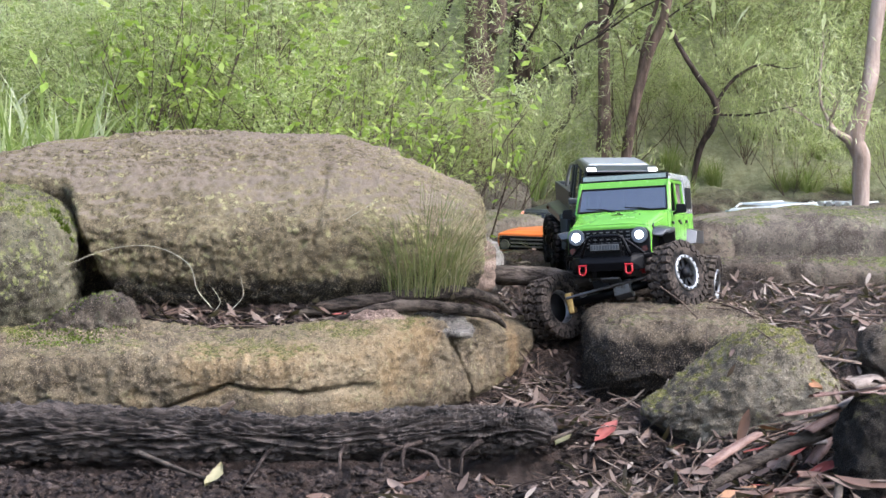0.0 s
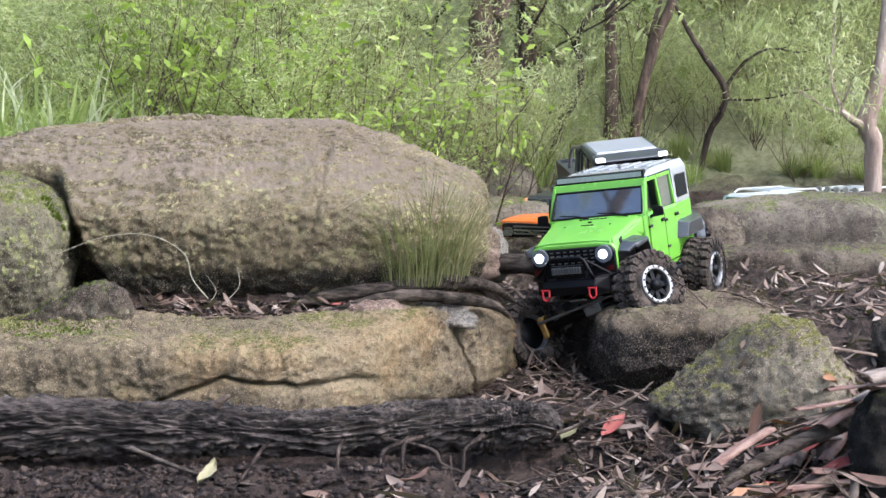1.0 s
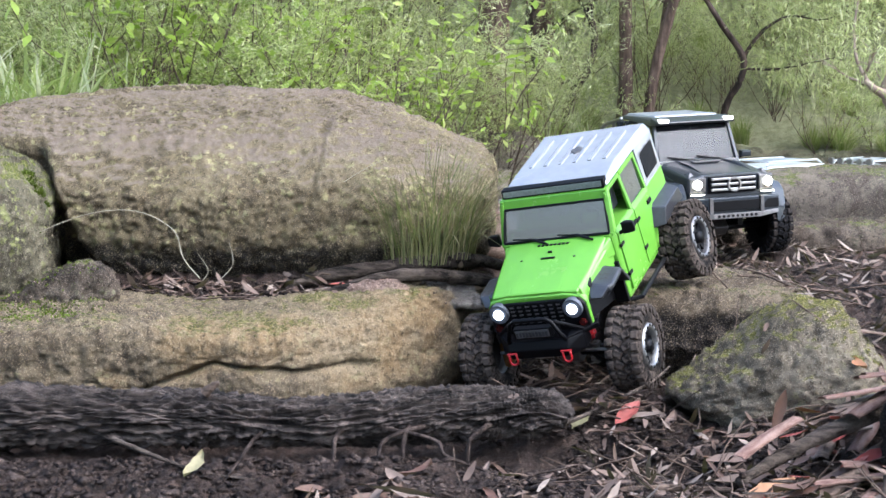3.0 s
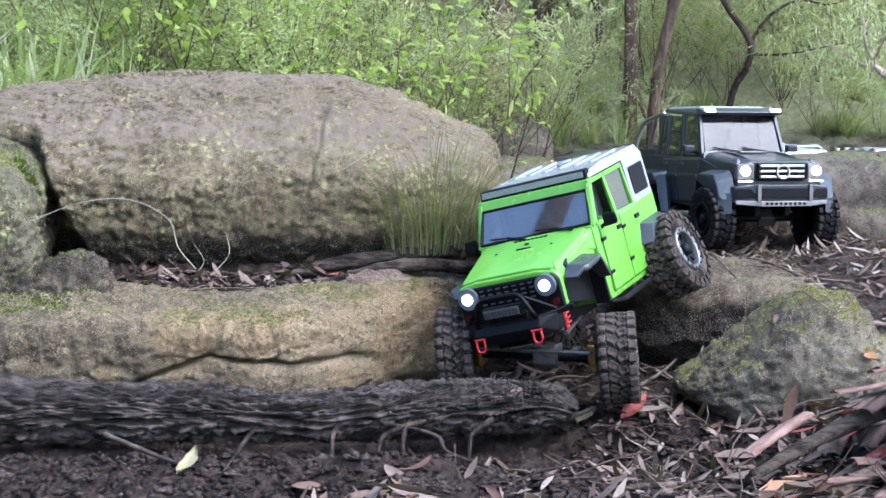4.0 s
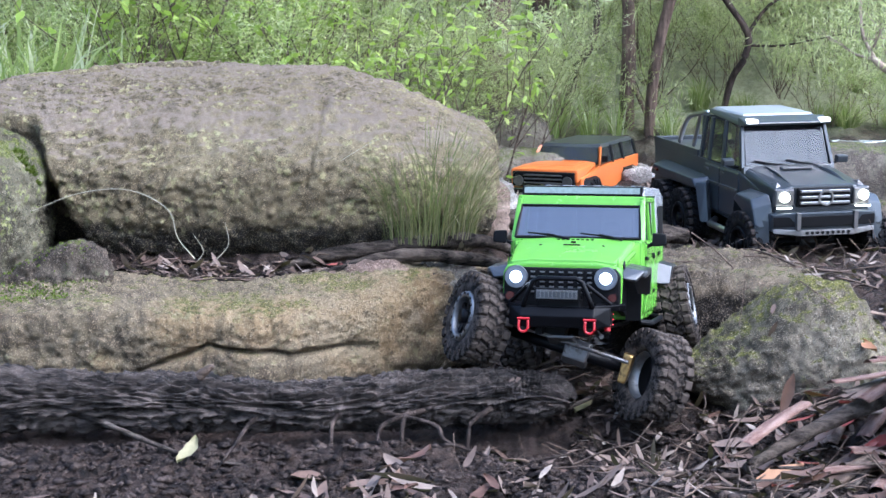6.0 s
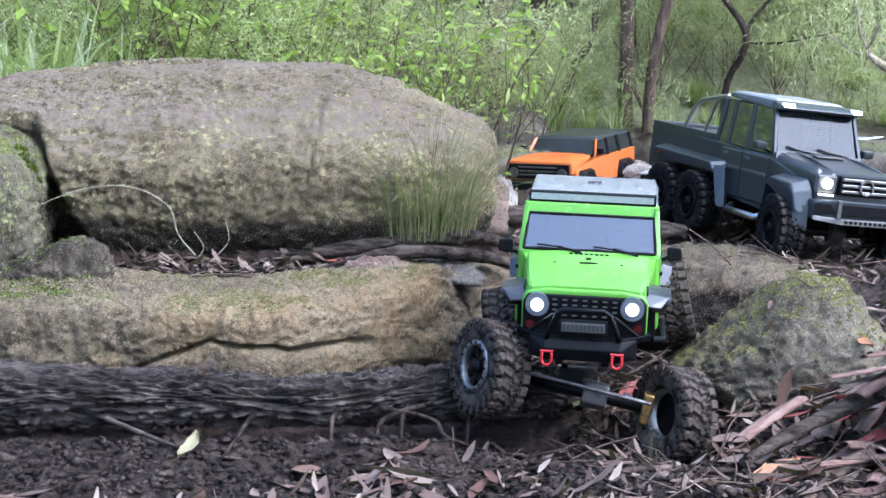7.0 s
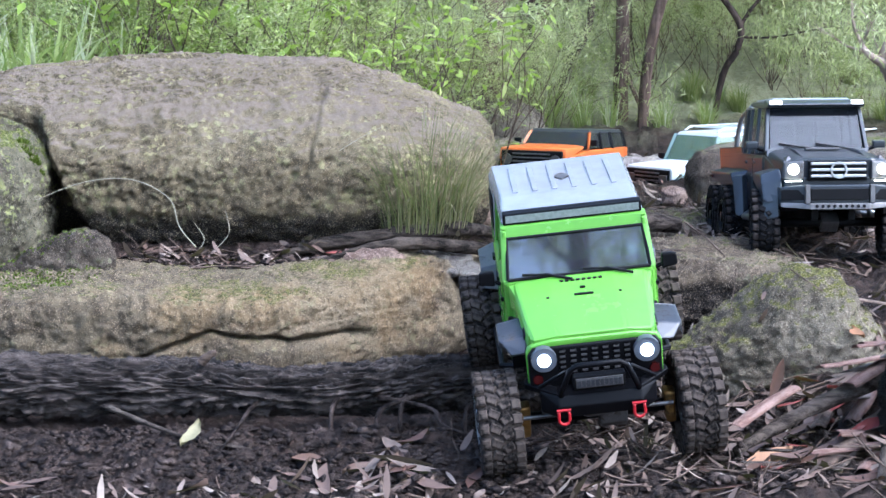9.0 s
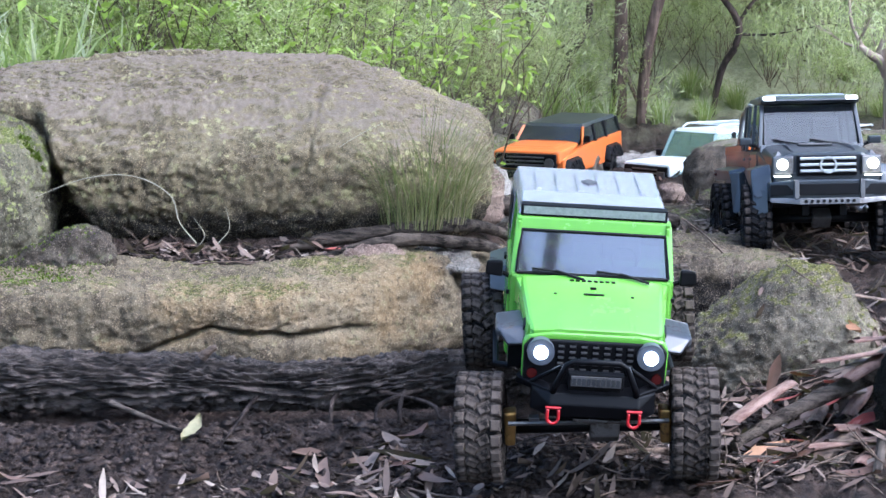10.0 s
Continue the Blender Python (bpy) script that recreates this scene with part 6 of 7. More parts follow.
def dry_leaf(length, width, curl, twist, seed):
    """A long pointed dead leaf, curled across and along, with a midrib fold."""
    rng = random.Random(seed)
    n, cross = 9, 4
    verts, faces = [], []
    for i in range(n + 1):
        t = i / n
        w = width * 0.5 * (math.sin(math.pi * min(1, t * 0.98 + 0.01)) ** 0.75) * (1 + 0.12 * rng.uniform(-1, 1))
        cy = 0.22 * length * (t - 0.5) ** 2 * twist
        for k in range(cross + 1):
            u = k / cross * 2 - 1
            z = curl * width * (u * u - 0.3) * (0.6 + 0.4 * math.sin(t * 5 + seed)) + 0.25 * length * curl * (t - 0.5) ** 2 + 0.04 * width * (1 - abs(u))
            verts.append((length * (t - 0.5), w * u + cy + 0.03 * length * math.sin(4 * t + seed), z + twist * 0.15 * w * u * math.sin(3 * t)))
    for i in range(n):
        for k in range(cross):
            a = i * (cross + 1) + k
            faces.append((a, a + 1, a + cross + 2, a + cross + 1))
    me = bpy.data.meshes.new("fallen_leaf")
    me.from_pydata(verts, [], faces)
    me.shade_smooth()
    return me


def leaf_set(material, specs):
    out = []
    for k, (a, b, c, d) in enumerate(specs):
        me = dry_leaf(a, b, c, d, k + a * 100)
        me.materials.append(material)
        out.append(me)
    return out


SHAPES = [(0.075, 0.014, 0.25, 1), (0.06, 0.016, 0.4, -1), (0.09, 0.015, 0.2, 1.5), (0.05, 0.018, 0.5, 0.5), (0.04, 0.012, 0.3, -1.2), (0.068, 0.02, 0.3, 0.8)]
BROWN, REDS, YELLOWS, ORANGES = (leaf_set(m, SHAPES) for m in (M_LITTER_ONE, M_RED, M_YELLOW, M_ORANGE))
leaf_rng = random.Random(9)


def fallen(mesh, m, label):
    ob = new("fallen_leaf", mesh)
    ob.matrix_basis = m
    return tagged(ob, label, "leaf", "fallen leaves")


DRY = "curled dry brown gum leaf on the ground"
zones = [(14, 0.02, 0.4, 1.86, 2.45), (70, 0.3, 0.72, 1.86, 2.45), (16, -0.62, 0.15, 1.86, 2.0), (90, 0.35, 1.0, 2.45, 3.3), (50, -0.5, 0.2, 2.62, 2.9)]
for count, x0, x1, y0, y1 in zones:
    for _ in range(count):
        x, y = leaf_rng.uniform(x0, x1), leaf_rng.uniform(y0, y1)
        s = leaf_rng.uniform(0.5, 1.1)
        if drop(x, y)[0].z - float(ground_z(x, y)) > 0.035:
            continue
        fallen(leaf_rng.choice(BROWN), lay(x, y, leaf_rng.uniform(0, 360), 0.003, (leaf_rng.gauss(0, 9), leaf_rng.gauss(0, 9))) @ Matrix.Scale(s, 4), DRY)
for _ in range(70):
    x, y = leaf_rng.uniform(0.38, 0.74), leaf_rng.uniform(1.9, 2.34)
    if drop(x, y)[0].z - float(ground_z(x, y)) > 0.05:
        continue
    fallen(leaf_rng.choice(BROWN if leaf_rng.random() < 0.8 else REDS), lay(x, y, leaf_rng.gauss(40, 45), leaf_rng.uniform(0.006, 0.03), (leaf_rng.gauss(0, 14), leaf_rng.gauss(0, 14))) @ Matrix.Scale(leaf_rng.uniform(0.7, 1.25), 4), "large pale dry leaf among shed bark")
for _ in range(18):
    x, y = leaf_rng.gauss(-0.07, 0.07), leaf_rng.gauss(2.03, 0.04)
    fallen(leaf_rng.choice(BROWN), lay(x, y, leaf_rng.uniform(0, 360), 0.006, (leaf_rng.gauss(0, 5), leaf_rng.gauss(0, 5))) @ Matrix.Scale(leaf_rng.uniform(0.8, 1.3), 4), "reddish brown gum leaf on dark mud")
# single leaves that stand out
fallen(YELLOWS[3], pose(-0.327, 2.105, 0.005, 35, 0, 0) @ pose(0, 0, 0, 0, 0, 68) @ Matrix.Scale(0.95, 4), "pale yellow-green leaf on dark mud")
fallen(REDS[5], lay(0.265, 2.37, 55, 0.01, (10, 0)) @ Matrix.Scale(1.1, 4), "pinkish red fallen leaf")
fallen(REDS[5], lay(-0.175, 2.66, 10, 0.004) @ Matrix.Scale(0.5, 4), "bright red fallen leaf")
fallen(REDS[2], lay(0.52, 2.19, 25, 0.012, (15, 0)) @ Matrix.Scale(1.6, 4), "long red strip of fallen leaf")
fallen(REDS[0], lay(0.56, 2.22, 40, 0.016, (-12, 0)) @ Matrix.Scale(1.4, 4), "long dark red fallen leaf")
fallen(ORANGES[3], pose(-0.072, 2.755, 0.235, 80, 15, 80) @ Matrix.Scale(0.85, 4), "orange leaf caught in grass")
fallen(ORANGES[5], lay(0.40, 1.99, 40, 0.012, (10, 5)) @ Matrix.Scale(1.6, 4), "large orange-brown fallen leaf")
fallen(BROWN[5], pose(0.452, 2.21, 0.055, 80, -70, 20) @ Matrix.Scale(0.85, 4), "pale leaf leaning on the mossy rock")
fallen(ORANGES[4], lay(0.575, 2.30, 100, 0.02, (0, 25)) @ Matrix.Scale(1.3, 4), "orange curled leaf among bark")
fallen(YELLOWS[4], lay(0.19, 2.35, 65, 0.01, (20, 0)) @ Matrix.Scale(1.5, 4), "pale greenish leaf beside the slab")
for k in range(5):
    fallen(BROWN[k], lay(0.17 + 0.02 * k, 2.37 + 0.02 * (k % 3), 50 + 17 * k, 0.008 + 0.004 * k, (12 * (k - 2), 8)) @ Matrix.Scale(1.3, 4), "large pale brown leaf in the gap")


def bark_strip(x, y, turn, length, width, seed, material, label, lift=0.012, tip=(0, 0)):
    """A curled strip of shed bark with ragged ends and thickness."""
    rng = random.Random(seed)
    n, cross = 12, 5
    rows = []
    for side in (0, 1):
        for i in range(n + 1):
            t = i / n
            for k in range(cross + 1):
                u = k / cross * 2 - 1
                ang = u * 1.0
                r = width * 0.55 - side * 0.0025
                rag = 0.02 * length * noise.noise(Vector((seed, u * 2, t * 9)))
                rows.append((length * (t - 0.5) + (rag if i in (0, n) else 0), r * math.sin(ang) * (1 - 0.3 * abs(t - 0.5)) + 0.025 * length * math.sin(2.5 * t + seed), r * (1 - math.cos(ang)) * -0.8 + 0.008 * length * math.sin(3 * t + seed) - side * 0.001))
    f, m = [], (n + 1) * (cross + 1)
    for i in range(n):
        for k in range(cross):
            a = i * (cross + 1) + k
            f.append((a, a + 1, a + cross + 2, a + cross + 1))
            f.append((m + a, m + a + cross + 1, m + a + cross + 2, m + a + 1))
        for k in (0, cross):
            a = i * (cross + 1) + k
            f.append((a, a + cross + 1, m + a + cross + 1, m + a))
    ob = from_lists("bark_strip", rows, f, material)
    ob.matrix_basis = lay(x, y, turn, lift, tip)
    return tagged(ob, label, "bark", "shed bark")


BARK_LABEL = "curled strip of shed grey-brown bark"
for k, (x, y, a, l, w) in enumerate(((0.50, 2.06, 38, 0.30, 0.035), (0.58, 2.12, 30, 0.26, 0.03), (0.44, 2.02, 55, 0.22, 0.03), (0.54, 2.0, 28, 0.2, 0.028), (0.62, 2.24, 15, 0.2, 0.026), (0.48, 1.96, 60, 0.18, 0.026), (0.36, 2.06, 20, 0.2, 0.022), (0.60, 2.18, 80, 0.14, 0.024), (0.56, 2.26, 70, 0.14, 0.022), (0.66, 2.05, 35, 0.2, 0.03), (0.40, 1.93, 35, 0.16, 0.02), (0.52, 1.92, 75, 0.14, 0.024))):
    bark_strip(x, y, a, l * 0.85, w * 0.62, 3.1 * k, M_ROOT if k % 3 else M_TWIG, BARK_LABEL, 0.01 + 0.004 * (k % 4), (leaf_rng.gauss(0, 8), leaf_rng.gauss(0, 6)))
for k in range(46):
    x = leaf_rng.uniform(0.38, 0.70)
    y = leaf_rng.uniform(1.84, 2.06) + 0.75 * (x - 0.38)
    if drop(x, min(y, 2.32))[1].z < 0.85:
        continue
    bark_strip(x, min(y, 2.32), leaf_rng.gauss(40, 13), leaf_rng.uniform(0.09, 0.21), leaf_rng.uniform(0.016, 0.036), 7.7 * k, (M_GREYBARK, M_TWIG, M_SHED, M_SHED)[k % 4], BARK_LABEL, 0.012 + 0.02 * leaf_rng.random(), (leaf_rng.gauss(0, 10), leaf_rng.gauss(-4, 6)))
bark_strip(0.60, 2.36, 2, 0.13, 0.022, 55.0, M_TWIG, "dark brown curled bark on the mossy rock", 0.012)


def litter(name, count, areas, seed, label, material, kind_of="leaf"):
    """What nobody could count: small leaf pieces and twigs laid on the surface, in one mesh."""
    rng = random.Random(seed)
    verts, faces = [], []
    for _ in range(count):
        x0, x1, y0, y1 = rng.choice(areas)
        x, y = rng.uniform(x0, x1), rng.uniform(y0, y1)
        p, n = drop(x, y)
        if n.z < 0.45 or (p.z - float(ground_z(x, y)) > 0.035 and (p.z > 0.26 or rng.random() < 0.98)):
            continue
        a = rng.uniform(0, 2 * math.pi)
        d = Vector((math.cos(a), math.sin(a), rng.gauss(0, 0.18)))
        d = (d - n * d.dot(n) + n * rng.gauss(0, 0.15)).normalized()
        if kind_of == "crumb":
            i0, r = len(verts), 0.0015 + 0.0045 * rng.random() ** 2
            for k in range(6):
                o = Vector(((1, 0, 0), (-1, 0, 0), (0, 1, 0), (0, -1, 0), (0, 0, 1), (0, 0, -1))[k]) + Vector((rng.gauss(0, 0.35), rng.gauss(0, 0.35), rng.gauss(0, 0.35)))
                verts.append(p + n * r * 0.4 + Vector((o.x * r * (1 + abs(d.x)), o.y * r * (1 + abs(d.y)), o.z * r * 0.8)))
            faces.extend((i0 + a, i0 + b, i0 + c) for a, b, c in ((0, 2, 4), (2, 1, 4), (1, 3, 4), (3, 0, 4), (2, 0, 5), (1, 2, 5), (3, 1, 5), (0, 3, 5)))
        elif kind_of == "leaf":
            leaf_faces(verts, faces, p + n * rng.uniform(0.001, 0.007), d, rng.uniform(0.012, 0.05), rng.uniform(0.005, 0.011), rng.uniform(-0.3, 0.3), rng.gauss(0, 0.35), 3)
        else:
            l = rng.uniform(0.02, 0.10)
            q = p + n * rng.uniform(0.001, 0.006)
            tube([q, q + d * l * 0.5 + Vector((rng.gauss(0, 0.004), rng.gauss(0, 0.004), 0.002)), q + d * l], [rng.uniform(0.0005, 0.0013)] * 3, 4, 0, 0, False, verts, faces)
    return tagged(from_lists(name, verts, faces, material), label, "leaf litter", kind="stuff")


NEAR = [(0.2, 0.75, 1.85, 2.5)] * 2 + [(0.02, 0.75, 1.85, 2.5)] + [(0.3, 1.2, 2.5, 3.6)] * 4 + [(-0.65, 0.3, 2.6, 2.82)] * 2 + [(0.0, 0.4, 2.7, 3.4)] * 2
litter("leaf_litter", 4600, NEAR + [(-0.7, 0.2, 1.80, 1.97)], 31, "dry brown gum leaf litter over the soil", M_LITTER)
litter("leaf_litter", 2500, [(0.0, 1.6, 3.2, 4.6), (-1.4, 0.0, 3.2, 4.4)], 32, "dry leaf litter farther along the track", M_LITTER)
litter("twig_litter", 1500, NEAR, 33, "small dead twigs and root threads on the soil", M_TWIG, "twig")
litter("dark_debris", 9000, [(-0.7, 0.2, 1.85, 2.27)] * 3 + [(0.05, 0.5, 1.85, 2.4)] * 2 + [(-0.6, 0.3, 2.6, 2.8)], 35, "dark rotten bark crumbs on the mud", M_CRUMB, "crumb")


def twig(points, r, label, material=M_TWIG):
    ob = from_lists("twig", *tube(bent(points, 6), [r * (1 - 0.6 * i / (6 * (len(points) - 1))) for i in range(6 * (len(points) - 1) + 1)], 7, 0.2, r * 1000), material)
    return tagged(ob, label, "twig")


PALE_TWIG = plain("pale_twig", (0.40, 0.37, 0.27), 0.7, 0.0, 0.3, 90, 0.3)
twig([(-0.40, 2.66, 0.175), (-0.425, 2.65, 0.21), (-0.44, 2.65, 0.255), (-0.50, 2.655, 0.285), (-0.58, 2.66, 0.28), (-0.66, 2.64, 0.25)], 0.0009, "thin pale arching twig before the boulder", PALE_TWIG)
twig([(-0.395, 2.655, 0.172), (-0.385, 2.65, 0.19), (-0.40, 2.65, 0.215)], 0.0008, "thin pale curved twig", PALE_TWIG)
twig([(-0.365, 2.655, 0.175), (-0.345, 2.65, 0.20), (-0.35, 2.65, 0.235)], 0.0009, "thin pale upright twig", PALE_TWIG)
twig([(-0.22, 2.73, 0.26), (-0.19, 2.73, 0.31), (-0.14, 2.735, 0.345), (-0.10, 2.74, 0.365)], 0.0008, "pale grass stalk across the boulder face", PALE_TWIG)
twig([(-0.45, 2.19, 0.02), (-0.38, 2.16, 0.0), (-0.32, 2.13, -0.012), (-0.25, 2.11, -0.015)], 0.004, "dark root thread on the bank", M_ROOT)
twig([(0.12, 2.30, 0.0), (0.20, 2.34, 0.02), (0.30, 2.44, 0.045), (0.34, 2.5, 0.06)], 0.004, "thin pale stick in the gap", M_ROOT)
for k in range(26):
    x, y, a = leaf_rng.uniform(-0.1, 0.95), leaf_rng.uniform(1.9, 3.2), leaf_rng.uniform(0, math.pi)
    l = leaf_rng.uniform(0.05, 0.14)
    pts = []
    for j in (-1, -0.3, 0.4, 1):
        p, n = drop(x + l * j * math.cos(a), y + l * j * math.sin(a))
        pts.append(p + Vector((0, 0, 0.004 + 0.004 * leaf_rng.random())))
    if max(p.z for p in pts) - min(p.z for p in pts) < 0.04:
        twig(pts, leaf_rng.uniform(0.0018, 0.004), "dead stick lying on leaf litter")
knob = twig([(-0.335, 2.262, 0.068), (-0.325, 2.258, 0.078), (-0.315, 2.26, 0.083)], 0.008, "broken reddish branch stub on the log")

for k in range(6):
    x = leaf_rng.uniform(-0.25, 0.12)
    y1 = leaf_rng.uniform(2.08, 2.2)
    x1 = x + leaf_rng.gauss(0.0, 0.08)
    a, b = drop(x1, y1)[0], drop(0.5 * (x + x1), 0.5 * (2.25 + y1))[0]
    wood("root", [(x, 2.275, 0.02), (0.6 * x + 0.4 * x1, 2.235, 0.008), b + Vector((0, 0, 0.004)), a + Vector((0, 0, 0.001))], [0.004, 0.003, 0.0025, 0.001], M_CRUMB, "thin black root hanging below the log", 9, 0.35, 3.3 * k, 5, 0.3)


def moss_patch(x, y, r, count, seed, h=0.006):
    rng = random.Random(seed)
    verts, faces = [], []
    for _ in range(count):
        a, d = rng.uniform(0, 2 * math.pi), r * rng.random() ** 0.6
        p, n = drop(x + d * math.cos(a), y + 0.7 * d * math.sin(a))
        leaf_faces(verts, faces, p, (n + Vector((rng.gauss(0, 0.5), rng.gauss(0, 0.5), 0.3))), h * rng.uniform(0.5, 1.3), 0.003, 0.2, 0, 2)
    return tagged(from_lists("moss_patch", verts, faces, M_MOSS), "bright green moss growing on stone", "moss", kind="stuff")


moss_patch(0.665, 2.06, 0.025, 500, 3)
moss_patch(-0.62, 2.50, 0.10, 900, 4, 0.004)
moss_patch(-0.655, 2.66, 0.03, 500, 6, 0.008)


# ---------------------------------------------------------------- what moves
JEEP_ROWS = [
    (0, pose(0.3905, 3.1057, 0.1871, -4.77, -4.46, -18.93)),
    (0.5, pose(0.3621, 3.0452, 0.1740, 0.70, -9.23, -22.61)),
    (1, pose(0.3306, 2.9671, 0.1708, 4.31, -6.87, -27.90)),
    (1.5, pose(0.3083, 2.8322, 0.1739, 10.65, -7.42, -29.51)),
    (2, pose(0.2851, 2.7363, 0.1583, 24.41, -4.56, -27.50)),
    (2.5, pose(0.2615, 2.7163, 0.1530, 25.30, -6.17, -27.82)),
    (4, pose(0.1868, 2.5439, 0.1283, 7.51, -13.81, -27.83)),
    (4.5, pose(0.1845, 2.5456, 0.1097, -0.44, -13.73, -22.96)),
    (5, pose(0.1861, 2.4807, 0.1064, -5.07, -7.79, -20.45)),
    (5.5, pose(0.1991, 2.4881, 0.1029, -5.68, -3.25, -16.79)),
    (7, pose(0.1991, 2.3641, 0.0999, 1.75, 2.33, -6.24)),
    (7.5, pose(0.2023, 2.3025, 0.0866, 9.00, -1.24, -1.42)),
    (8, pose(0.1958, 2.2626, 0.0924, 8.65, -2.42, 0.95)),
    (8.5, pose(0.1904, 2.2090, 0.0991, 12.56, -3.98, 2.17)),
    (9, pose(0.1825, 2.1612, 0.1059, 12.84, -6.27, 0.69)),
    (9.5, pose(0.1732, 2.0909, 0.1151, 10.56, -5.51, 0.30)),
    (10, pose(0.1732, 2.0241, 0.1086, 7.91, 3.06, -1.19)),
]
PICKUP_ROWS = [
    (0, pose(0.4274, 3.8352, 0.1801, 3.33, -0.29, 3.50)),
    (0.5, pose(0.4369, 3.8196, 0.1872, 5.88, -4.02, 7.13)),
    (1, pose(0.4380, 3.8072, 0.1900, 7.21, -6.15, 5.99)),
    (1.5, pose(0.4337, 3.7362, 0.2003, 4.90, -5.80, 5.81)),
    (2, pose(0.4444, 3.6707, 0.1988, 3.05, -4.93, 9.34)),
    (2.5, pose(0.4548, 3.6000, 0.1972, 1.98, -4.32, 15.98)),
    (4, pose(0.5453, 3.5417, 0.1776, -3.38, 1.13, 17.27)),
    (4.5, pose(0.5784, 3.5049, 0.1602, 1.51, 0.35, 13.57)),
    (5, pose(0.5857, 3.4513, 0.1631, 2.78, -1.66, 10.97)),
    (5.5, pose(0.5976, 3.3939, 0.1631, 2.89, -3.32, 10.22)),
    (7, pose(0.6092, 3.2131, 0.1907, 3.39, 6.23, 20.61)),
    (7.5, pose(0.6314, 3.2093, 0.1953, 3.03, 3.29, 17.50)),
    (8, pose(0.6821, 3.1729, 0.1716, -4.67, 1.87, 9.15)),
    (8.5, pose(0.6804, 3.1468, 0.1721, -4.88, 0.43, 3.72)),
    (9, pose(0.6707, 3.1301, 0.1743, -4.57, -0.55, 0.36)),
    (9.5, pose(0.6692, 3.1088, 0.1749, -5.19, -1.65, -0.95)),
    (10, pose(0.6679, 3.1000, 0.1763, -5.25, -1.37, -2.41)),
]
#            t,  front left, front right, rear left, rear right: height of each hub against the body; steering in degrees
JEEP_WHEELS = [(0, -0.057, -0.002, 0.0, -0.028, -25), (0.5, -0.062, 0.003, 0.0, -0.02, -25), (1, -0.066, 0.007, -0.005, -0.015, -24), (1.5, -0.06, 0.0, -0.01, -0.01, -18), (2, -0.02, 0.0, -0.01, -0.008, -8), (2.5, -0.015, -0.002, -0.01, -0.008, -6),
               (4, 0.0, -0.05, -0.035, 0.025, 20), (4.5, 0.002, -0.053, -0.04, 0.03, 24), (5, -0.004, -0.05, -0.035, 0.022, 30), (5.5, -0.009, -0.044, -0.03, 0.014, 34), (6.2, 0.025, -0.062, -0.03, 0.022, 34), (6.6, 0.015, -0.066, -0.03, 0.026, 34), (7, -0.019, -0.068, -0.03, 0.03, 33), (7.5, -0.015, -0.021, -0.01, 0.034, 15),
               (8, -0.015, -0.018, -0.008, 0.02, 6), (8.5, -0.016, -0.016, -0.008, 0.0, 3), (9, -0.016, -0.016, -0.008, -0.001, 2), (9.5, -0.022, -0.014, -0.004, 0.01, 0), (10, -0.031, -0.011, -0.001, 0.024, -4)]


def rolled(rows, radius):
    """The angle in degrees that a wheel has rolled at each row, from the way the car has gone forward."""
    out, total = [], 0.0
    for i, (t, m) in enumerate(rows):
        if i:
            step = m.translation - rows[i - 1][1].translation
            ahead = m.to_3x3() @ Vector((0, -1, 0))
            total += max(0.0, step.dot(ahead)) / radius
        out.append((t, math.degrees(total)))
    return out


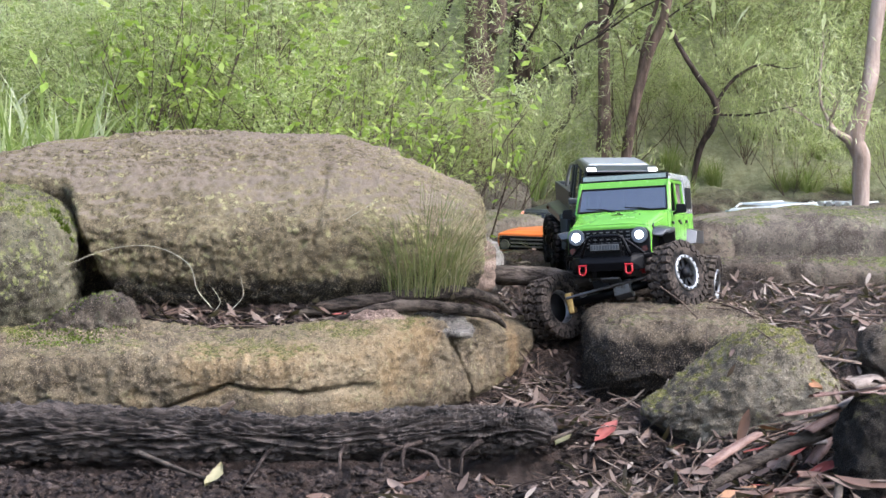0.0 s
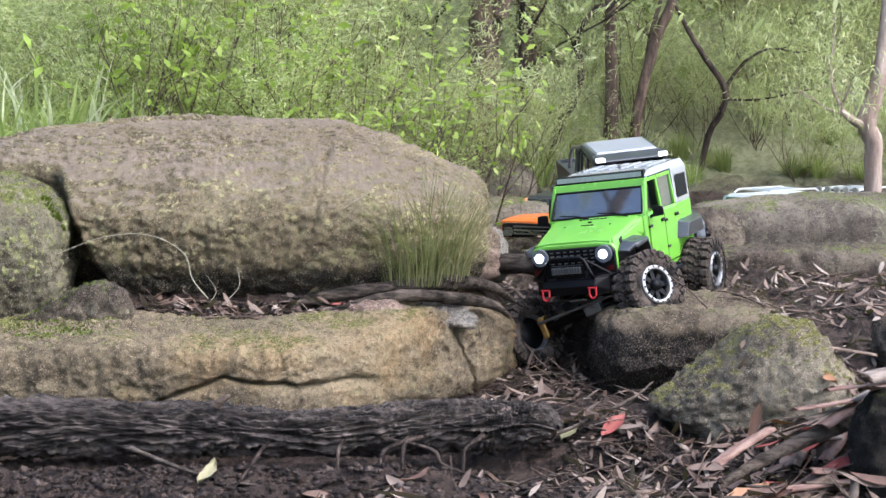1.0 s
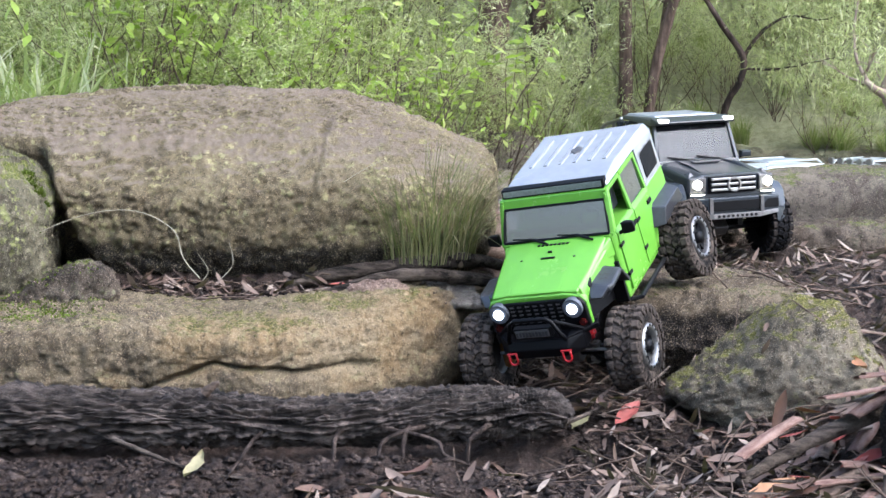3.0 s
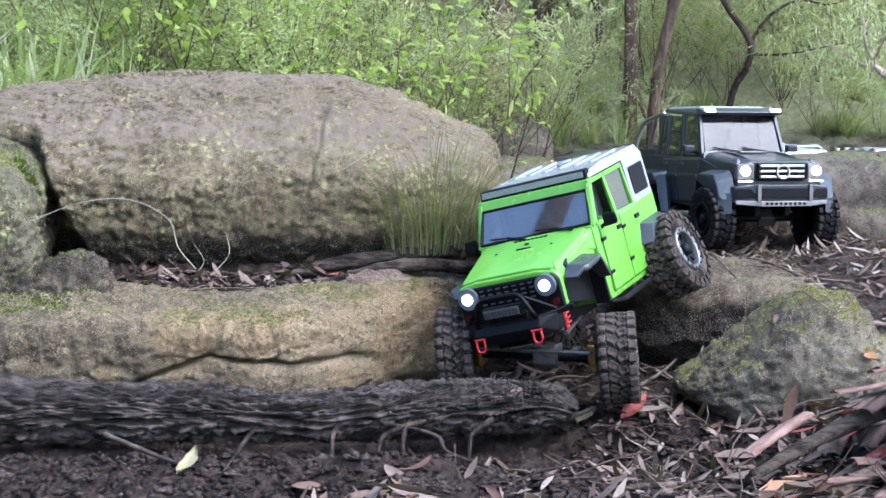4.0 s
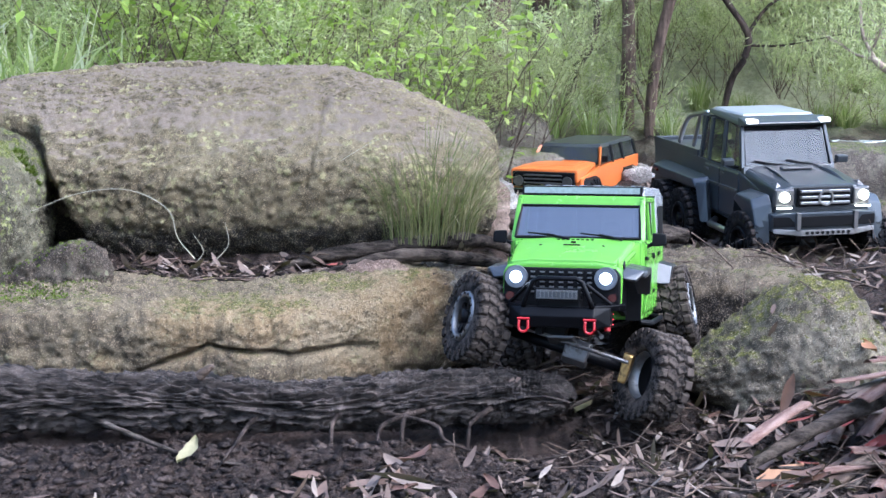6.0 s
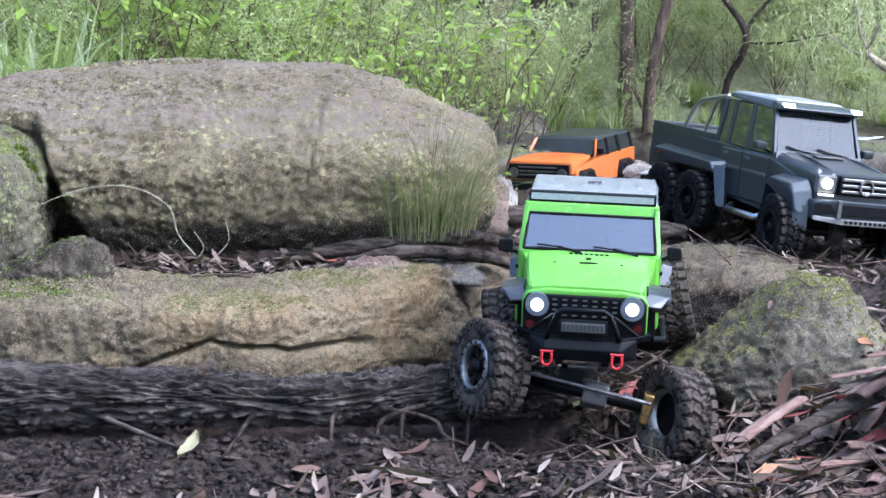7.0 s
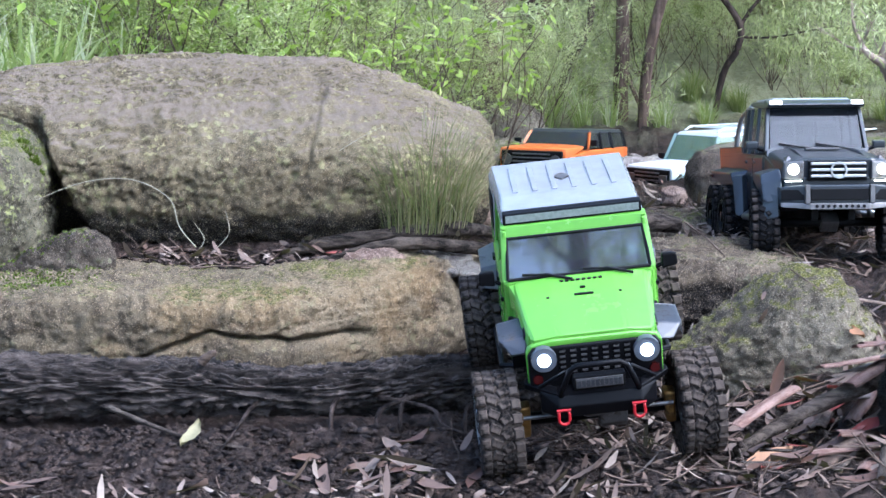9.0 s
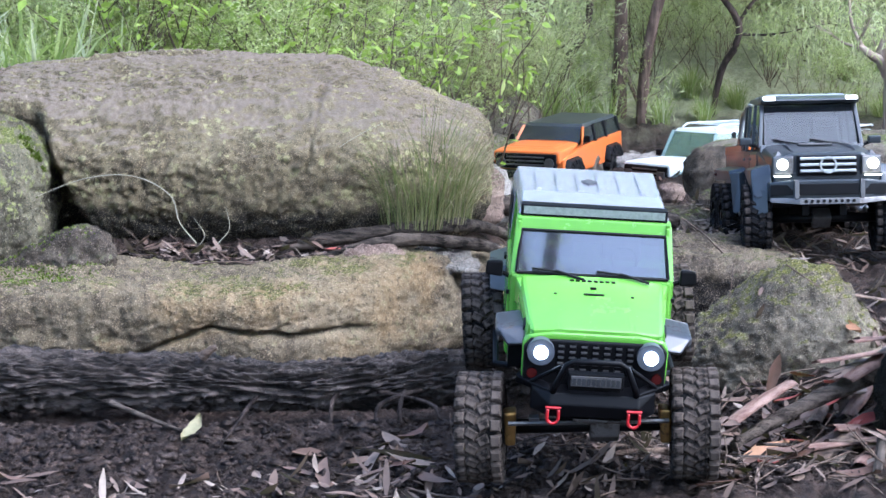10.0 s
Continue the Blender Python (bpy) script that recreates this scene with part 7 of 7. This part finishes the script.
def motions():
    walk(jeep, JEEP_ROWS)
    turns = rolled(JEEP_ROWS, JEEP_R)
    ts, angles = [t for t, a in turns], [a for t, a in turns]
    column = lambda k: [r[k] for r in JEEP_WHEELS]
    wt = column(0)
    steps = [0.25 * i for i in range(41)]
    for k, (key, x, y) in enumerate((("front_left", -JEEP_X, -JEEP_Y), ("front_right", JEEP_X, -JEEP_Y), ("rear_left", -JEEP_X, JEEP_Y), ("rear_right", JEEP_X, JEEP_Y))):
        rows = []
        for t in steps:
            z, spin = float(np.interp(t, wt, column(k + 1))), float(np.interp(t, ts, angles))
            steer = float(np.interp(t, wt, column(5))) if k < 2 else 0
            zl, zr = (float(np.interp(t, wt, column(1 + 2 * (k // 2)))), float(np.interp(t, wt, column(2 + 2 * (k // 2)))))
            lean = math.degrees(math.atan2(zl - zr, 2 * JEEP_X))
            rows.append((t, pose(x, y, z) @ pose(0, 0, 0, 0, lean, 0) @ pose(0, 0, 0, 0, 0, steer) @ pose(0, 0, 0, spin + 37 * k, 0, 0)))
        walk(jeep_parts[key], rows)
    for end, y, k in (("front_axle", -JEEP_Y, 1), ("rear_axle", JEEP_Y, 3)):
        rows = []
        for t in steps:
            zl, zr = float(np.interp(t, wt, column(k))), float(np.interp(t, wt, column(k + 1)))
            rows.append((t, pose(0, y, 0.5 * (zl + zr)) @ pose(0, 0, 0, 0, math.degrees(math.atan2(zl - zr, 2 * JEEP_X)), 0)))
        walk(jeep_parts[end], rows)
    walk(pickup, PICKUP_ROWS)
    turns = rolled(PICKUP_ROWS, G_R)
    for i, (w, x, y) in enumerate(pickup_wheels):
        rows = []
        for t in steps:
            spin = float(np.interp(t, [a for a, b in turns], [b for a, b in turns]))
            steer = float(np.interp(t, [0, 2.5, 4, 5.5, 7, 7.5, 8, 9, 10], [5, 5, 0, 10, -10, -20, -20, -8, -4])) if y < 0 else 0
            rows.append((t, pose(x, y, -0.005) @ pose(0, 0, 0, 0, 0, steer) @ pose(0, 0, 0, spin + 23 * i, 0, 0)))
        walk(w, rows)
    walk(orange_car, [(0, pose(0.345, 4.50, 0.098, 2, 0, -24)), (2.5, pose(0.335, 4.50, 0.098, 2, 0, -24)), (4.5, pose(0.372, 4.50, 0.092, 2, 0, -25)), (5.5, pose(0.352, 4.50, 0.100, 2, 0, -26)), (7, pose(0.335, 4.49, 0.122, 2, 0, -27)), (8, pose(0.33, 4.49, 0.122, 1, 0, -27)), (9, pose(0.325, 4.48, 0.121, -3, 0, -27)), (9.6, pose(0.32, 4.475, 0.124, -2, 0, -27)), (10, pose(0.315, 4.47, 0.133, 4, 0, -27))])
    walk(teal_car, [(0, pose(0.95, 4.62, 0.058, 0, 0, -50)), (2.5, pose(0.87, 4.60, 0.066, 0, 0, -50)), (5, pose(0.80, 4.55, 0.072, 0, 0, -52)), (8, pose(0.725, 4.5, 0.078, 0, 0, -52)), (10, pose(0.715, 4.49, 0.080, 0, 0, -52))])
    walk(last_car, [(0, pose(1.23, 4.85, 0.062, 0, 0, -40)), (2.5, pose(1.20, 4.85, 0.068, 0, 0, -40)), (5, pose(1.16, 4.85, 0.054, 0, 0, -40)), (10, pose(1.12, 4.85, 0.066, 0, 0, -40))])


motions()
